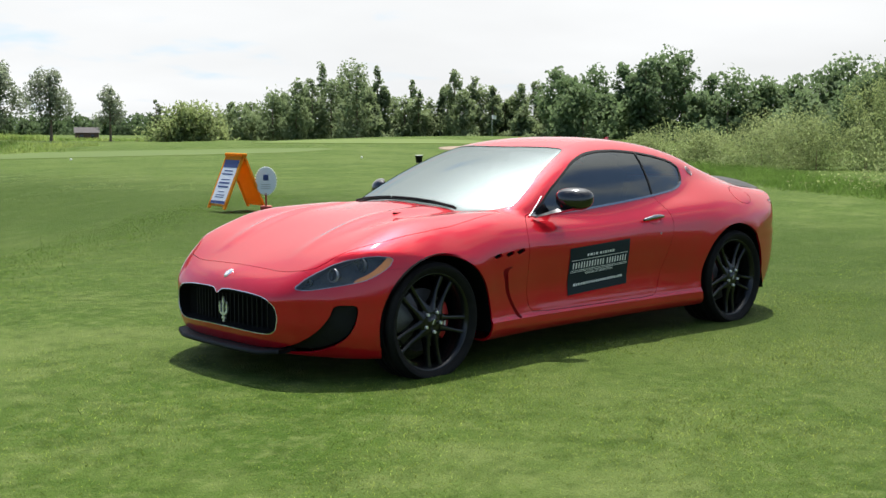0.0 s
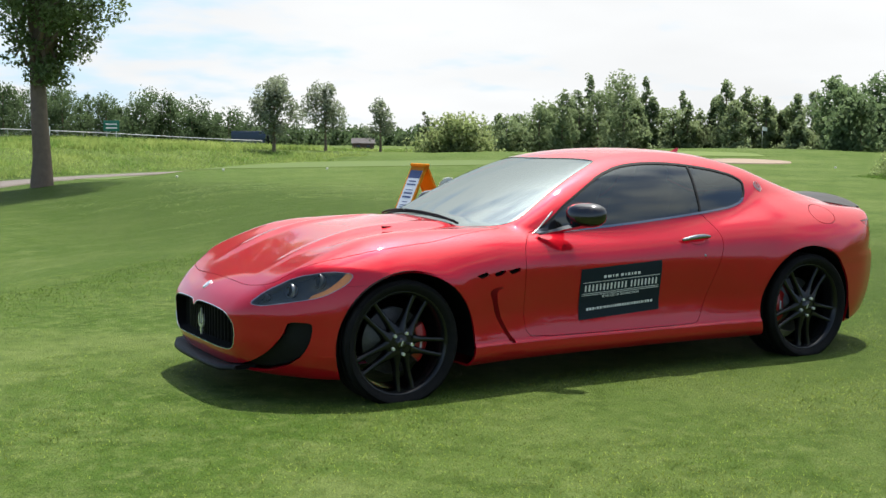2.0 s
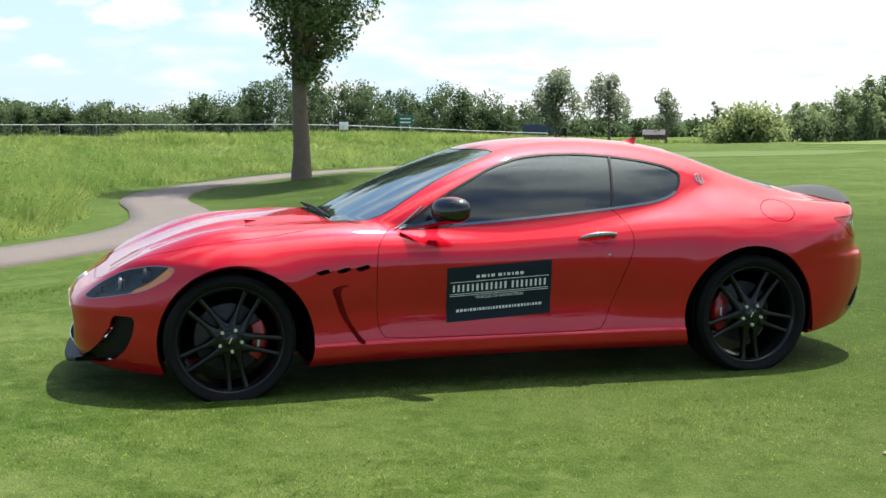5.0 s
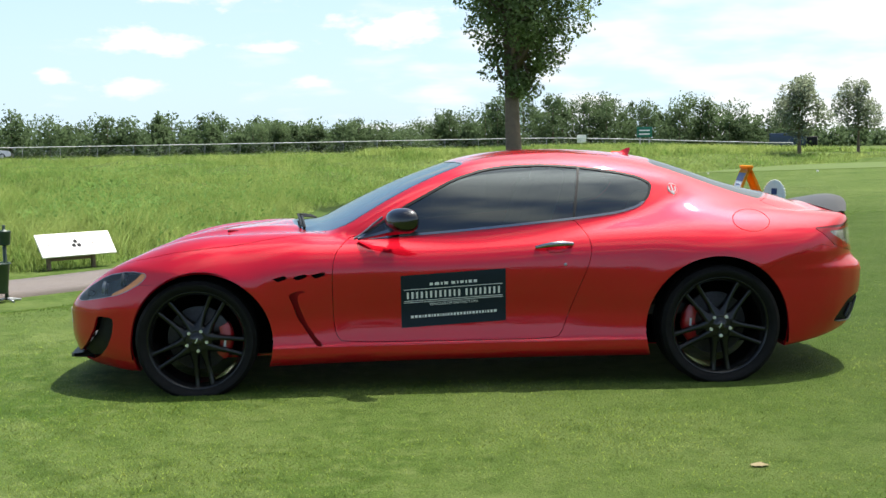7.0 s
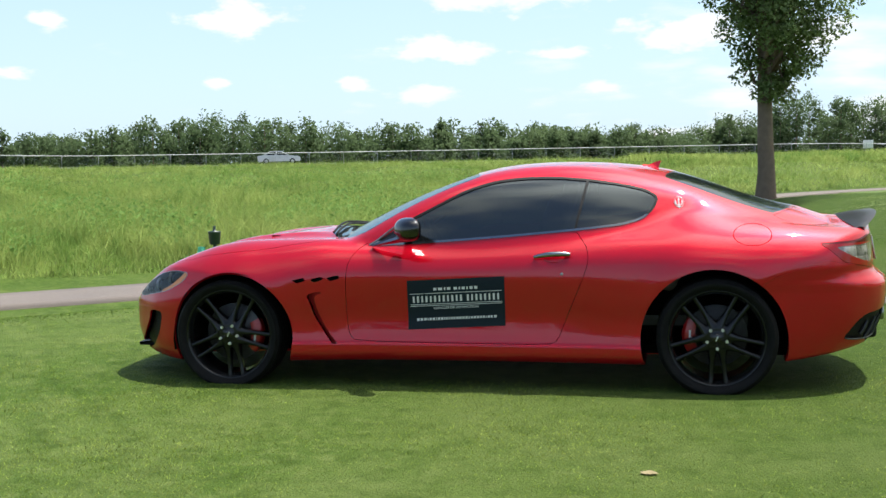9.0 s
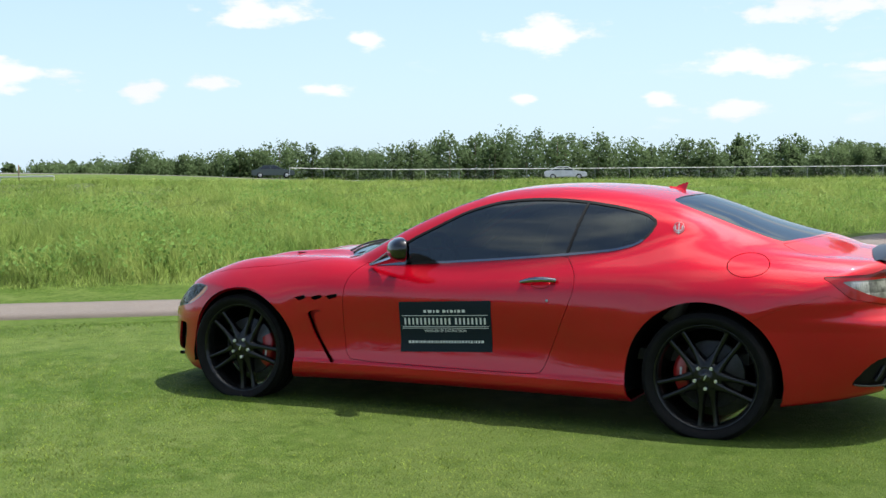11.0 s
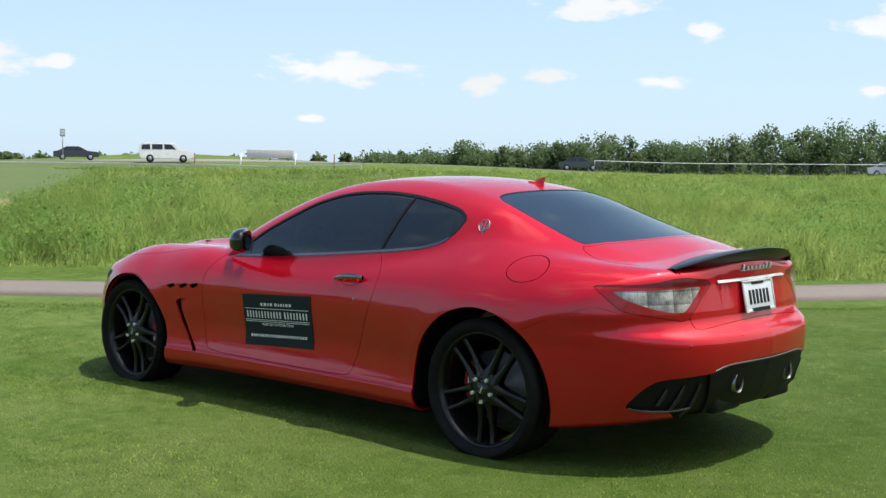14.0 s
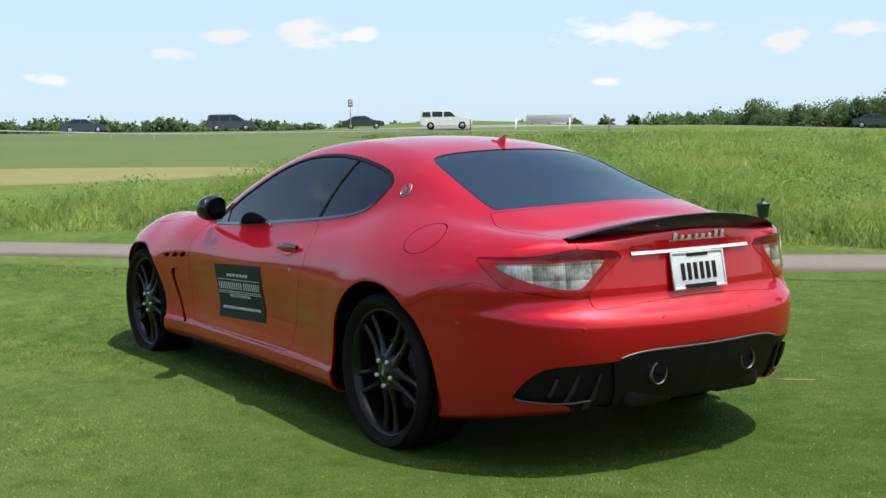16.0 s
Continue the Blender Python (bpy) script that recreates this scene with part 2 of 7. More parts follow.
DRY = material("dry_grass", (0.171, 0.148, 0.0584), 0.85, other=(0.132, 0.134, 0.0467), scale=0.3, spec=0.2)
MEADOW_EDGE = leafy("uncut_edge_blades", (0.082, 0.165, 0.024), (0.13, 0.215, 0.045), scale=0.5, random=0.3)
LONG_LAWN = leafy("long_lawn_blades", (0.0802, 0.153, 0.0213), (0.113, 0.189, 0.0339), scale=0.8, random=0.4, light_through=0.5)
# ---- shape of the sports car: front towards -x, wheels on z = 0, its axis on y = 0 ----
def curve(*pairs):
    """A smooth curve through (x, value) pairs, flat beyond its ends."""
    xs, ys = np.array([p[0] for p in pairs], float), np.array([p[1] for p in pairs], float)
    slope = np.gradient(ys, xs)
    step = np.diff(ys) / np.diff(xs)
    slope[1:-1] = np.where(step[:-1] * step[1:] <= 0, 0.0, slope[1:-1])

    def value(x):
        x = np.clip(x, xs[0], xs[-1])
        i = np.clip(np.searchsorted(xs, x) - 1, 0, len(xs) - 2)
        h = xs[i + 1] - xs[i]
        t = (x - xs[i]) / h
        return ((1 + 2 * t) * (1 - t) ** 2 * ys[i] + t * (1 - t) ** 2 * h * slope[i]
                + t * t * (3 - 2 * t) * ys[i + 1] + t * t * (t - 1) * h * slope[i + 1])
    return value


def smax(a, b, k):
    h = np.maximum(k - np.abs(a - b), 0) / k
    return np.maximum(a, b) + h * h * k * 0.25


def smin(a, b, k):
    return -smax(-a, -b, k)


def ramp(a, b, x):
    t = np.clip((x - a) / (b - a), 0, 1)
    return t * t * (3 - 2 * t)


PLAN = curve((-2.3, 0.62), (-2.15, 0.76), (-2.0, 0.845), (-1.8, 0.915), (-1.5, 0.952), (-1.2, 0.95), (-1.0, 0.937), (-0.7, 0.918), (-0.3, 0.914),
             (0.2, 0.915), (0.6, 0.92), (1.0, 0.938), (1.3, 0.956), (1.5, 0.958), (1.8, 0.938), (2.0, 0.9), (2.2, 0.835), (2.35, 0.76), (2.5, 0.66))
FLANK = curve((0.1, -0.06), (0.19, -0.02), (0.25, 0.003), (0.284, 0.003), (0.298, -0.006), (0.33, -0.013), (0.42, -0.018), (0.55, -0.004), (0.66, 0.0), (0.74, -0.008),
              (0.82, -0.03), (0.9, -0.075), (0.98, -0.15), (1.1, -0.3))
CENTRE = curve((-2.5, 0.4), (-2.4, 0.48), (-2.3, 0.545), (-2.21, 0.597), (-2.1, 0.655), (-2.0, 0.703), (-1.8, 0.787), (-1.5, 0.883), (-1.2, 0.928),
               (-0.98, 0.95), (-0.7, 0.95), (0.5, 0.95), (1.4, 1.0), (1.75, 1.035), (1.95, 1.028), (2.15, 1.006), (2.3, 0.994), (2.5, 0.985))
CREST = curve((-2.5, 0.36), (-2.3, 0.5), (-2.2, 0.575), (-2.1, 0.648), (-1.94, 0.742), (-1.73, 0.828), (-1.6, 0.868), (-1.46, 0.892), (-1.25, 0.904),
              (-0.9, 0.91), (-0.6, 0.9), (0.0, 0.905), (0.6, 0.948), (1.0, 0.985), (1.4, 1.01), (1.7, 1.0), (2.0, 0.972), (2.3, 0.945), (2.5, 0.91))
NOSE = curve((0.0, -2.3), (0.2, -2.296), (0.4, -2.275), (0.5, -2.25), (0.6, -2.195), (0.7, -2.1), (0.8, -1.98), (0.87, -1.85), (0.95, -1.6), (1.0, -1.4))
CHIN = curve((0.1, 0.13), (0.18, 0.075), (0.24, 0.035), (0.3, 0.012), (0.38, 0.0), (0.48, 0.0), (0.56, 0.02), (0.7, 0.1))
TAIL = curve((0.2, 2.36), (0.28, 2.41), (0.36, 2.455), (0.45, 2.485), (0.55, 2.5), (0.61, 2.502), (0.65, 2.486), (0.685, 2.447), (0.715, 2.425),
             (0.76, 2.418), (0.88, 2.402), (0.96, 2.395), (1.05, 2.39))
STERN = curve((0.0, 0.0), (0.2, 0.012), (0.35, 0.033), (0.5, 0.068), (0.6, 0.115), (0.7, 0.2), (0.8, 0.33), (0.87, 0.48), (0.95, 0.8), (1.0, 1.0))
BELLY = curve((-2.5, 0.2), (-2.2, 0.185), (-1.8, 0.16), (-1.0, 0.178), (0.0, 0.188), (1.1, 0.186), (1.8, 0.212), (2.1, 0.246), (2.3, 0.275), (2.5, 0.29))
ROOF = curve((-1.3, 0.69), (-1.0, 0.868), (-0.85, 0.942), (-0.55, 1.09), (-0.37, 1.17), (-0.19, 1.237), (-0.06, 1.281), (0.06, 1.314), (0.2, 1.338),
             (0.35, 1.351), (0.55, 1.356), (0.75, 1.351), (0.95, 1.336), (1.1, 1.316), (1.25, 1.286), (1.43, 1.228), (1.61, 1.162), (1.79, 1.092),
             (1.95, 1.03), (2.2, 0.9), (2.4, 0.6))
CABIN = curve((-1.1, -0.12), (-0.9, -0.075), (-0.6, -0.035), (-0.2, -0.005), (0.2, 0.005), (0.6, 0.004), (0.9, -0.008), (1.1, -0.025), (1.26, -0.045),
              (1.5, -0.1), (1.8, -0.2), (2.1, -0.33))
TUMBLE = curve((0.8, 0.84), (0.9, 0.81), (1.0, 0.762), (1.1, 0.7), (1.2, 0.622), (1.28, 0.54), (1.4, 0.38))

CROWN = curve((-0.9, 0.18), (-0.5, 0.16), (0.0, 0.12), (0.5, 0.12), (0.9, 0.17), (1.2, 0.22), (1.8, 0.23))


def body_field(x, y, z):
    """Negative inside the painted body, zero on its skin."""
    a = np.sqrt(y * y + 1e-6)
    arch = np.exp(-((np.hypot(x + 1.44, z - 0.32) - 0.408) / 0.06) ** 2) + np.exp(-((np.hypot(x - 1.452, z - 0.335) - 0.426) / 0.07) ** 2)
    scoop = -0.014 * np.exp(-((z - 0.5) / 0.13) ** 2) * ramp(-0.95, -0.55, x) * (1 - ramp(0.5, 1.0, x))
    side = a - (PLAN(x) + FLANK(z) + 0.006 * arch * (z > 0.2) + scoop)
    t = ramp(0.0, 0.68, a)
    hood = 0.014 * np.exp(-((a - 0.36) / 0.052) ** 2) * ramp(-2.1, -1.7, x) * (1 - ramp(-1.2, -0.9, x))
    valley = -0.014 * np.exp(-((a - 0.5) / 0.08) ** 2) * ramp(-1.9, -1.5, x) * (1 - ramp(-0.9, -0.7, x))
    top = z - (CENTRE(x) * (1 - t) + CREST(x) * t + hood + valley - 2.2 * np.maximum(a - 0.7 + 0.045 * (1 - ramp(-1.3, -0.8, x)), 0) ** 2)
    front = (NOSE(a) + CHIN(z)) - x
    rear = x - (TAIL(z) - STERN(a) * (1 - 0.22 * ramp(0.6, 0.75, z)))
    low = smax(side, top, 0.11)
    low = smax(low, front, 0.07)
    low = smax(low, rear, 0.045)
    low = smax(low, BELLY(x) - z, 0.035)
    glass = smax(z - (ROOF(x) - CROWN(x) * a * a - 0.06 * a ** 4), a - (TUMBLE(z) + CABIN(x)), 0.07)
    glass = np.maximum(glass, 0.82 - z)
    return smin(low, glass, 0.025 + 0.13 * ramp(0.9, 1.5, x) * (1 - ramp(1.95, 2.25, x)))


def gradient(x, y, z, e=0.0015):
    g = np.stack([body_field(x + e, y, z) - body_field(x - e, y, z), body_field(x, y + e, z) - body_field(x, y - e, z),
                  body_field(x, y, z + e) - body_field(x, y, z - e)], -1)
    return g / (2 * e)


def onto_skin(p, rounds=4):
    """Points moved onto the skin, and the skin's normals there."""
    for _ in range(rounds):
        g = gradient(*p.T)
        p = p - (body_field(*p.T) / np.maximum((g * g).sum(1), 0.05))[:, None] * g
    g = gradient(*p.T)
    return p, g / np.linalg.norm(g, axis=1)[:, None]


def skin_mesh(h=0.013):
    """The whole skin as vertices and triangles: one vertex for each cell that the skin crosses."""
    xs, ys, zs = np.arange(-2.46, 2.62, h), (np.arange(-78, 78) + 0.5) * h, np.arange(0.08, 1.42, h)
    f = np.stack([body_field(x, *np.meshgrid(ys, zs, indexing="ij")) for x in xs])
    low = f < 0
    n = sum(low[i:f.shape[0] - 1 + i, j:f.shape[1] - 1 + j, k:f.shape[2] - 1 + k].astype(np.int8) for i in (0, 1) for j in (0, 1) for k in (0, 1))
    cells = np.argwhere((n > 0) & (n < 8))
    index = -np.ones(n.shape, np.int64)
    index[tuple(cells.T)] = np.arange(len(cells))
    points = np.stack([xs[cells[:, 0]], ys[cells[:, 1]], zs[cells[:, 2]]], -1) + h / 2
    quads = []
    for axis in range(3):
        a, b = [i for i in range(3) if i != axis]
        one, two = [slice(None)] * 3, [slice(None)] * 3
        one[axis], two[axis] = slice(0, -1), slice(1, None)
        cross = np.argwhere(low[tuple(one)] != low[tuple(two)])
        cross = cross[(cross[:, a] > 0) & (cross[:, b] > 0) & (cross[:, a] < n.shape[a]) & (cross[:, b] < n.shape[b])]
        inside = low[tuple(cross.T)]
        ring = []
        for da, db in ((1, 1), (0, 1), (0, 0), (1, 0)):
            c = cross.copy()
            c[:, a] -= da
            c[:, b] -= db
            ring.append(index[tuple(c.T)])
        q = np.stack(ring, -1)
        flip = inside if axis != 1 else ~inside
        q[~flip] = q[~flip][:, ::-1]
        quads.append(q)
    q = np.concatenate(quads)
    points = onto_skin(points, 5)[0]
    d1 = np.linalg.norm(points[q[:, 0]] - points[q[:, 2]], axis=1) <= np.linalg.norm(points[q[:, 1]] - points[q[:, 3]], axis=1)
    tris = np.where(d1[:, None, None], q[:, [[0, 1, 2], [0, 2, 3]]], q[:, [[0, 1, 3], [1, 2, 3]]]).reshape(-1, 3)
    return points, tris

# ---- helpers for meshes ----
def mesh_of(name, points, faces, smooth=False, normals=None):
    """A mesh from arrays; all faces have the same number of corners."""
    smooth = smooth or normals is not None
    points, faces = np.asarray(points, np.float32), np.asarray(faces, np.int32)
    me = bpy.data.meshes.new(name)
    count, corners = faces.shape
    me.vertices.add(len(points))
    me.vertices.foreach_set("co", points.ravel())
    me.loops.add(count * corners)
    me.loops.foreach_set("vertex_index", faces.ravel())
    me.polygons.add(count)
    me.polygons.foreach_set("loop_start", np.arange(0, count * corners, corners, dtype=np.int32))
    if smooth:
        me.polygons.foreach_set("use_smooth", np.ones(count, bool))
    me.update(calc_edges=True)
    if normals is not None:
        me.normals_split_custom_set_from_vertices(normals)
    return me


def leaf_mesh(name, *pieces):
    """Leaves or blades from (points, triangles, normals) pieces as one mesh."""
    p, f = joined([q[:2] for q in pieces])
    return mesh_of(name, p, f, True, np.concatenate([q[2] for q in pieces]))


def part(name, data, mat, parent=None, label="", at=None):
    """Links a bmesh or a mesh as one object, under a thing where one is given."""
    if isinstance(data, bmesh.types.BMesh):
        me = bpy.data.meshes.new(name)
        data.to_mesh(me)
        data.free()
        data = me
    if mat and not data.materials:
        data.materials.append(mat)
    ob = new(name, data)
    ob.parent = parent
    if at is not None:
        ob.matrix_basis = at
    if label:
        tagged(ob, label)
    return ob


def thing(name, label, category, group="", kind="", at=None):
    ob = new(name)
    ob.empty_display_size = 0.1
    if at is not None:
        ob.matrix_basis = at
    return tagged(ob, label, category, group, kind)


def smooth_line(points, step):
    """Points every step metres along a rounded line."""
    p = np.array(points, float)
    s = np.concatenate([[0], np.cumsum(np.linalg.norm(np.diff(p, axis=0), axis=1))])
    t = np.linspace(0, s[-1], max(2, int(s[-1] / step)))
    return np.stack([curve(*zip(s, c))(t) for c in p.T], -1)


def far_from(line, x, y):
    """The distance from places to a line, and on which side of it they are (positive: to its left)."""
    x, y = np.asarray(x, float), np.asarray(y, float)
    best, sign = np.full(x.shape, 1e9), np.zeros(x.shape)
    for a, b in zip(line[:-1], line[1:]):
        d = b - a
        t = np.clip(((x - a[0]) * d[0] + (y - a[1]) * d[1]) / (d @ d), 0, 1)
        dist = np.hypot(x - a[0] - t * d[0], y - a[1] - t * d[1])
        near = dist < best
        sign = np.where(near, np.sign(d[0] * (y - a[1]) - d[1] * (x - a[0])), sign)
        best = np.where(near, dist, best)
    return best, sign


# ---- the lie of the land ----
PATH_LINE = smooth_line([(-70, -34), (-42, -14), (-27, -4.2), (-18.5, 2.4), (-12.7, 6.9), (-8.2, 10.4), (-5.6, 13.2), (-3.7, 16), (-2.2, 18.8), (-1.4, 22),
                         (-1.3, 26), (-1.6, 31), (-1.2, 36), (0.2, 41), (2.6, 47), (6, 54), (11, 61), (18, 68), (27, 74)], 0.7)
COARSE_LINE = PATH_LINE[::5]


def hump(x, y, cx, cy, rx, ry):
    return np.exp(-((x - cx) / rx) ** 2 - ((y - cy) / ry) ** 2)


def in_field(x, y):
    """Whether places lie in the mown field beyond the meadow."""
    return (x < -26.5) & (y < np.interp(x, [-78, -45, -31, -27], [46, 23.7, 12.5, 5.5]) + 0.5 * np.sin(x))


def land(x, y):
    """The ground's height."""
    x, y = np.asarray(x, float), np.asarray(y, float)
    d, side_of = far_from(COARSE_LINE, x, y)
    lawn = -0.76 + 0.76 * ramp(2.2, 9.5, d)
    out = np.hypot(x, y)
    bearing_of = np.degrees(np.arctan2(x, y))
    beyond = np.maximum(d - 1.2, 0)
    low = 1 - 0.75 * ramp(6, 24, bearing_of)
    west = 1 - ramp(-45, -28, bearing_of)
    rough = -0.76 + 0.25 * ramp(0, 5, beyond) + ((1.55 + 0.2 * west) * ramp(12, 105, out) + 0.75 * west * ramp(103, 116, out)) * low * ramp(0, 14, beyond)
    lumps = 0.3 * (np.sin(0.62 * x + 1.4 * np.sin(0.23 * y)) * np.sin(0.55 * y + 1.1 * np.sin(0.31 * x)) + 0.6 * np.sin(0.21 * x + 0.33 * y + 1.0))
    level = ramp(-31, -26, x) + (1 - ramp(-31, -26, x)) * ramp(-3, 2, y - np.interp(x, [-78, -45, -31, -27], [46, 23.7, 12.5, 5.5]))
    rough = rough + lumps * level * ramp(2.5, 9, beyond) * (1 - ramp(70, 95, out)) + 1.2 * hump(x, y, -122, 84, 20, 14)
    rough = rough + 0.55 * hump(x, y, 38, 94, 24, 7)
    z = np.where(side_of > 0, rough, lawn) + 0.03 * (1 - ramp(3.5, 7, out))
    course = np.where(side_of > 0, 0, 1.0)
    z = z + course * (0.95 * hump(x, y, 66, 68, 26, 16) + 0.55 * hump(x, y, 38, 94, 24, 7) + 0.5 * hump(x, y, 24, 28, 16, 12) * 0.3 + 0.5 * ramp(90, 170, out)) * ramp(3, 14, d)
    return z - course * 0.35 * hump(x, y, 6, 42, 12, 14) * ramp(1.5, 8, d) * (1 - hump(x, y, 4.5, 39.6, 5, 5)) + course * 0.16 * hump(x, y, 4.5, 39.6, 3, 3)


def axis_steps(near, far, fine, growth):
    v, s = [0.0], fine
    while v[-1] < far:
        v.append(v[-1] + s)
        if v[-1] > near:
            s *= growth
    v = np.array(v)
    return np.concatenate([-v[:0:-1], v])


gx, gy = axis_steps(36, 1500, 0.5, 1.06), axis_steps(36, 1500, 0.5, 1.06)
X, Y = np.meshgrid(gx, gy, indexing="ij")
Z = land(X, Y)
nx, ny = len(gx), len(gy)
corner = (np.arange(nx - 1)[:, None] * ny + np.arange(ny - 1)).ravel()
me = mesh_of("ground", np.stack([X.ravel(), Y.ravel(), Z.ravel()], -1), np.stack([corner, corner + ny, corner + ny + 1, corner + 1], -1), True)
me.materials.append(LAWN)
me.materials.append(ROUGH_SOIL)
mid_x, mid_y = (X[:-1, :-1] + X[1:, 1:]).ravel() / 2, (Y[:-1, :-1] + Y[1:, 1:]).ravel() / 2
md, ms = far_from(COARSE_LINE, mid_x, mid_y)
me.polygons.foreach_set("material_index", ((ms > 0) & (md > 3.3)).astype(np.int32))
tagged(new("ground", me), "sunlit mown green golf lawn with rough grass beyond", "ground", kind="structure")


def strip(line, offsets, lift, thick=0.0):
    """A band along a line, draped on the land."""
    d = np.gradient(line, axis=0)
    n = np.stack([-d[:, 1], d[:, 0]], -1) / np.linalg.norm(d, axis=1)[:, None]
    rows = [line + n * o for o in offsets]
    pts = [np.column_stack([r, land(*r.T) + lift]) for r in rows]
    if thick:
        pts = [pts[0] - (0, 0, thick)] + pts + [pts[-1] - (0, 0, thick)]
    k, m = len(pts), len(line)
    flat_pts = np.stack(pts, 1).reshape(-1, 3)
    c = (np.arange(m - 1)[:, None] * k + np.arange(k - 1)).ravel()
    return flat_pts, np.stack([c, c + 1, c + k + 1, c + k], -1)[:, ::-1]


pts, quads = strip(PATH_LINE, (-1.35, -0.8, -0.25, 0.25, 0.75), 0.05, 0.12)
part("cart_path", mesh_of("cart_path", pts, quads), ASPHALT)
tagged(bpy.data.objects["cart_path"], "pale worn asphalt cart path winding through the grass", "path", kind="structure")

road_line = smooth_line([(124 * math.sin(radians(b)), 124 * math.cos(radians(b))) for b in range(-100, 27, 8)], 3.0)
pts, quads = strip(road_line, (-5, -2.5, 0, 2.5, 5), 0.06, 0.3)
tagged(part("road", mesh_of("road", pts, quads), ROAD), "grey asphalt road on a low bank", "road", kind="structure")


def sheet(name, label, cx, cy, rx, ry, turn, mat, lift=0.03, n=72, rag=0.12, seed=1):
    """A draped patch with a wavy edge."""
    rng = np.random.default_rng(seed)
    a = np.linspace(0, 2 * np.pi, n, endpoint=False)
    wave = 1 + rag * sum(rng.normal() * np.sin(k * a + rng.uniform(0, 6)) / k for k in (2, 3, 5))
    rings = np.linspace(0, 1, 25)[1:]
    c, s = math.cos(radians(turn)), math.sin(radians(turn))
    u, v = rx * np.cos(a) * wave, ry * np.sin(a) * wave
    rings = np.append(rings, 1.004)
    xy = [np.stack([cx + r * (u * c - v * s), cy + r * (u * s + v * c)], -1) for r in rings]
    p = np.concatenate([[(cx, cy)]] + xy)
    pts = np.column_stack([p, land(*p.T) + lift])
    pts[-n:, 2] -= 0.3
    i, j = np.arange(n), (np.arange(n) + 1) % n
    bm = bmesh.new()
    vs = [bm.verts.new(q) for q in pts]
    for q in range(n):
        bm.faces.new((vs[0], vs[1 + i[q]], vs[1 + j[q]]))
        for r in range(len(rings) - 1):
            b = 1 + r * n
            bm.faces.new((vs[b + i[q]], vs[b + n + i[q]], vs[b + n + j[q]], vs[b + j[q]]))
    for f in bm.faces:
        f.smooth = True
    return tagged(part(name, bm, mat), label, name.replace("_", " "), kind="structure")


sheet("putting_green", "pale close-mown putting green on a mound", 51, 62, 9, 3.6, -40, GREEN, 0.05, seed=2)
sheet("sand_bunker", "pale pink sand bunker in the bank", 50, 50.2, 2.7, 3.8, -43.6, SAND, 0.06, seed=3, rag=0.08)
sheet("far_fairway", "pale mown strip of the far fairway", 24, 56, 16, 5.5, -8, TEE_GREEN, 0.03, seed=4)
sheet("mown_field", "mown green field before the road", -84, 30, 54, 38, 0, MOWN_FAR, 0.03, seed=5)
sheet("dry_strip", "yellowish strip of dry grass", -43.4, 5.2, 14, 5.6, 73, DRY, 0.06, seed=6, rag=0.05)

# ---- plants ----
def tube(points, radii, sides=8):
    """A tapering round limb along points."""
    p = np.array(points, float)
    d = np.gradient(p, axis=0)
    d /= np.linalg.norm(d, axis=1)[:, None]
    u = np.cross(d, (0.31, 0.95, 0.05))
    u /= np.linalg.norm(u, axis=1)[:, None]
    v = np.cross(d, u)
    a = np.arange(sides) * 2 * np.pi / sides
    ring = p[:, None] + np.array(radii)[:, None, None] * (u[:, None] * np.cos(a)[None, :, None] + v[:, None] * np.sin(a)[None, :, None])
    k = np.arange(len(p) - 1)[:, None] * sides
    i, j = np.arange(sides), (np.arange(sides) + 1) % sides
    return ring.reshape(-1, 3), np.stack([k + i, k + j, k + sides + j, k + sides + i], -1).reshape(-1, 4)


def joined(pieces):
    pts, faces, n = [], [], 0
    for p, f in pieces:
        pts.append(p)
        faces.append(np.asarray(f) + n)
        n += len(p)
    return np.concatenate(pts), np.concatenate(faces)


def unit(v):
    return v / np.maximum(np.linalg.norm(v, axis=-1, keepdims=True), 1e-9)


def leaves(rng, centres, size, outward=None, shaping=0.8, scatter=0.22):
    """One pointed leaf or clump, bent along its middle, at each centre, turned at random; outward: the way out of its crown."""
    n = len(centres)
    d = rng.normal(size=(n, 3))
    d /= np.linalg.norm(d, axis=1)[:, None]
    e = np.cross(d, rng.normal(size=(n, 3)))
    e /= np.linalg.norm(e, axis=1)[:, None]
    s = (size * rng.uniform(0.6, 1.4, n))[:, None]
    tip, low, w = centres + d * s, centres - d * s, e * s * 0.62
    fold = np.cross(d, e) * s * 0.25
    pts = np.stack([low, centres + w + fold, tip, centres - w + fold], 1).reshape(-1, 3)
    k = np.arange(n)[:, None] * 4
    soft = (np.zeros((n, 3)) if outward is None else outward * shaping) + (0, 0, 0.55) + rng.normal(0, scatter, (n, 3))
    turned = ((np.cross(e, d) * soft).sum(1) > 0)[:, None]
    one, two = np.where(turned, k + [0, 1, 2], k + [0, 2, 1]), np.where(turned, k + [0, 2, 3], k + [0, 3, 2])
    return pts, np.concatenate([one, two], 0), np.repeat(unit(soft), 4, axis=0)


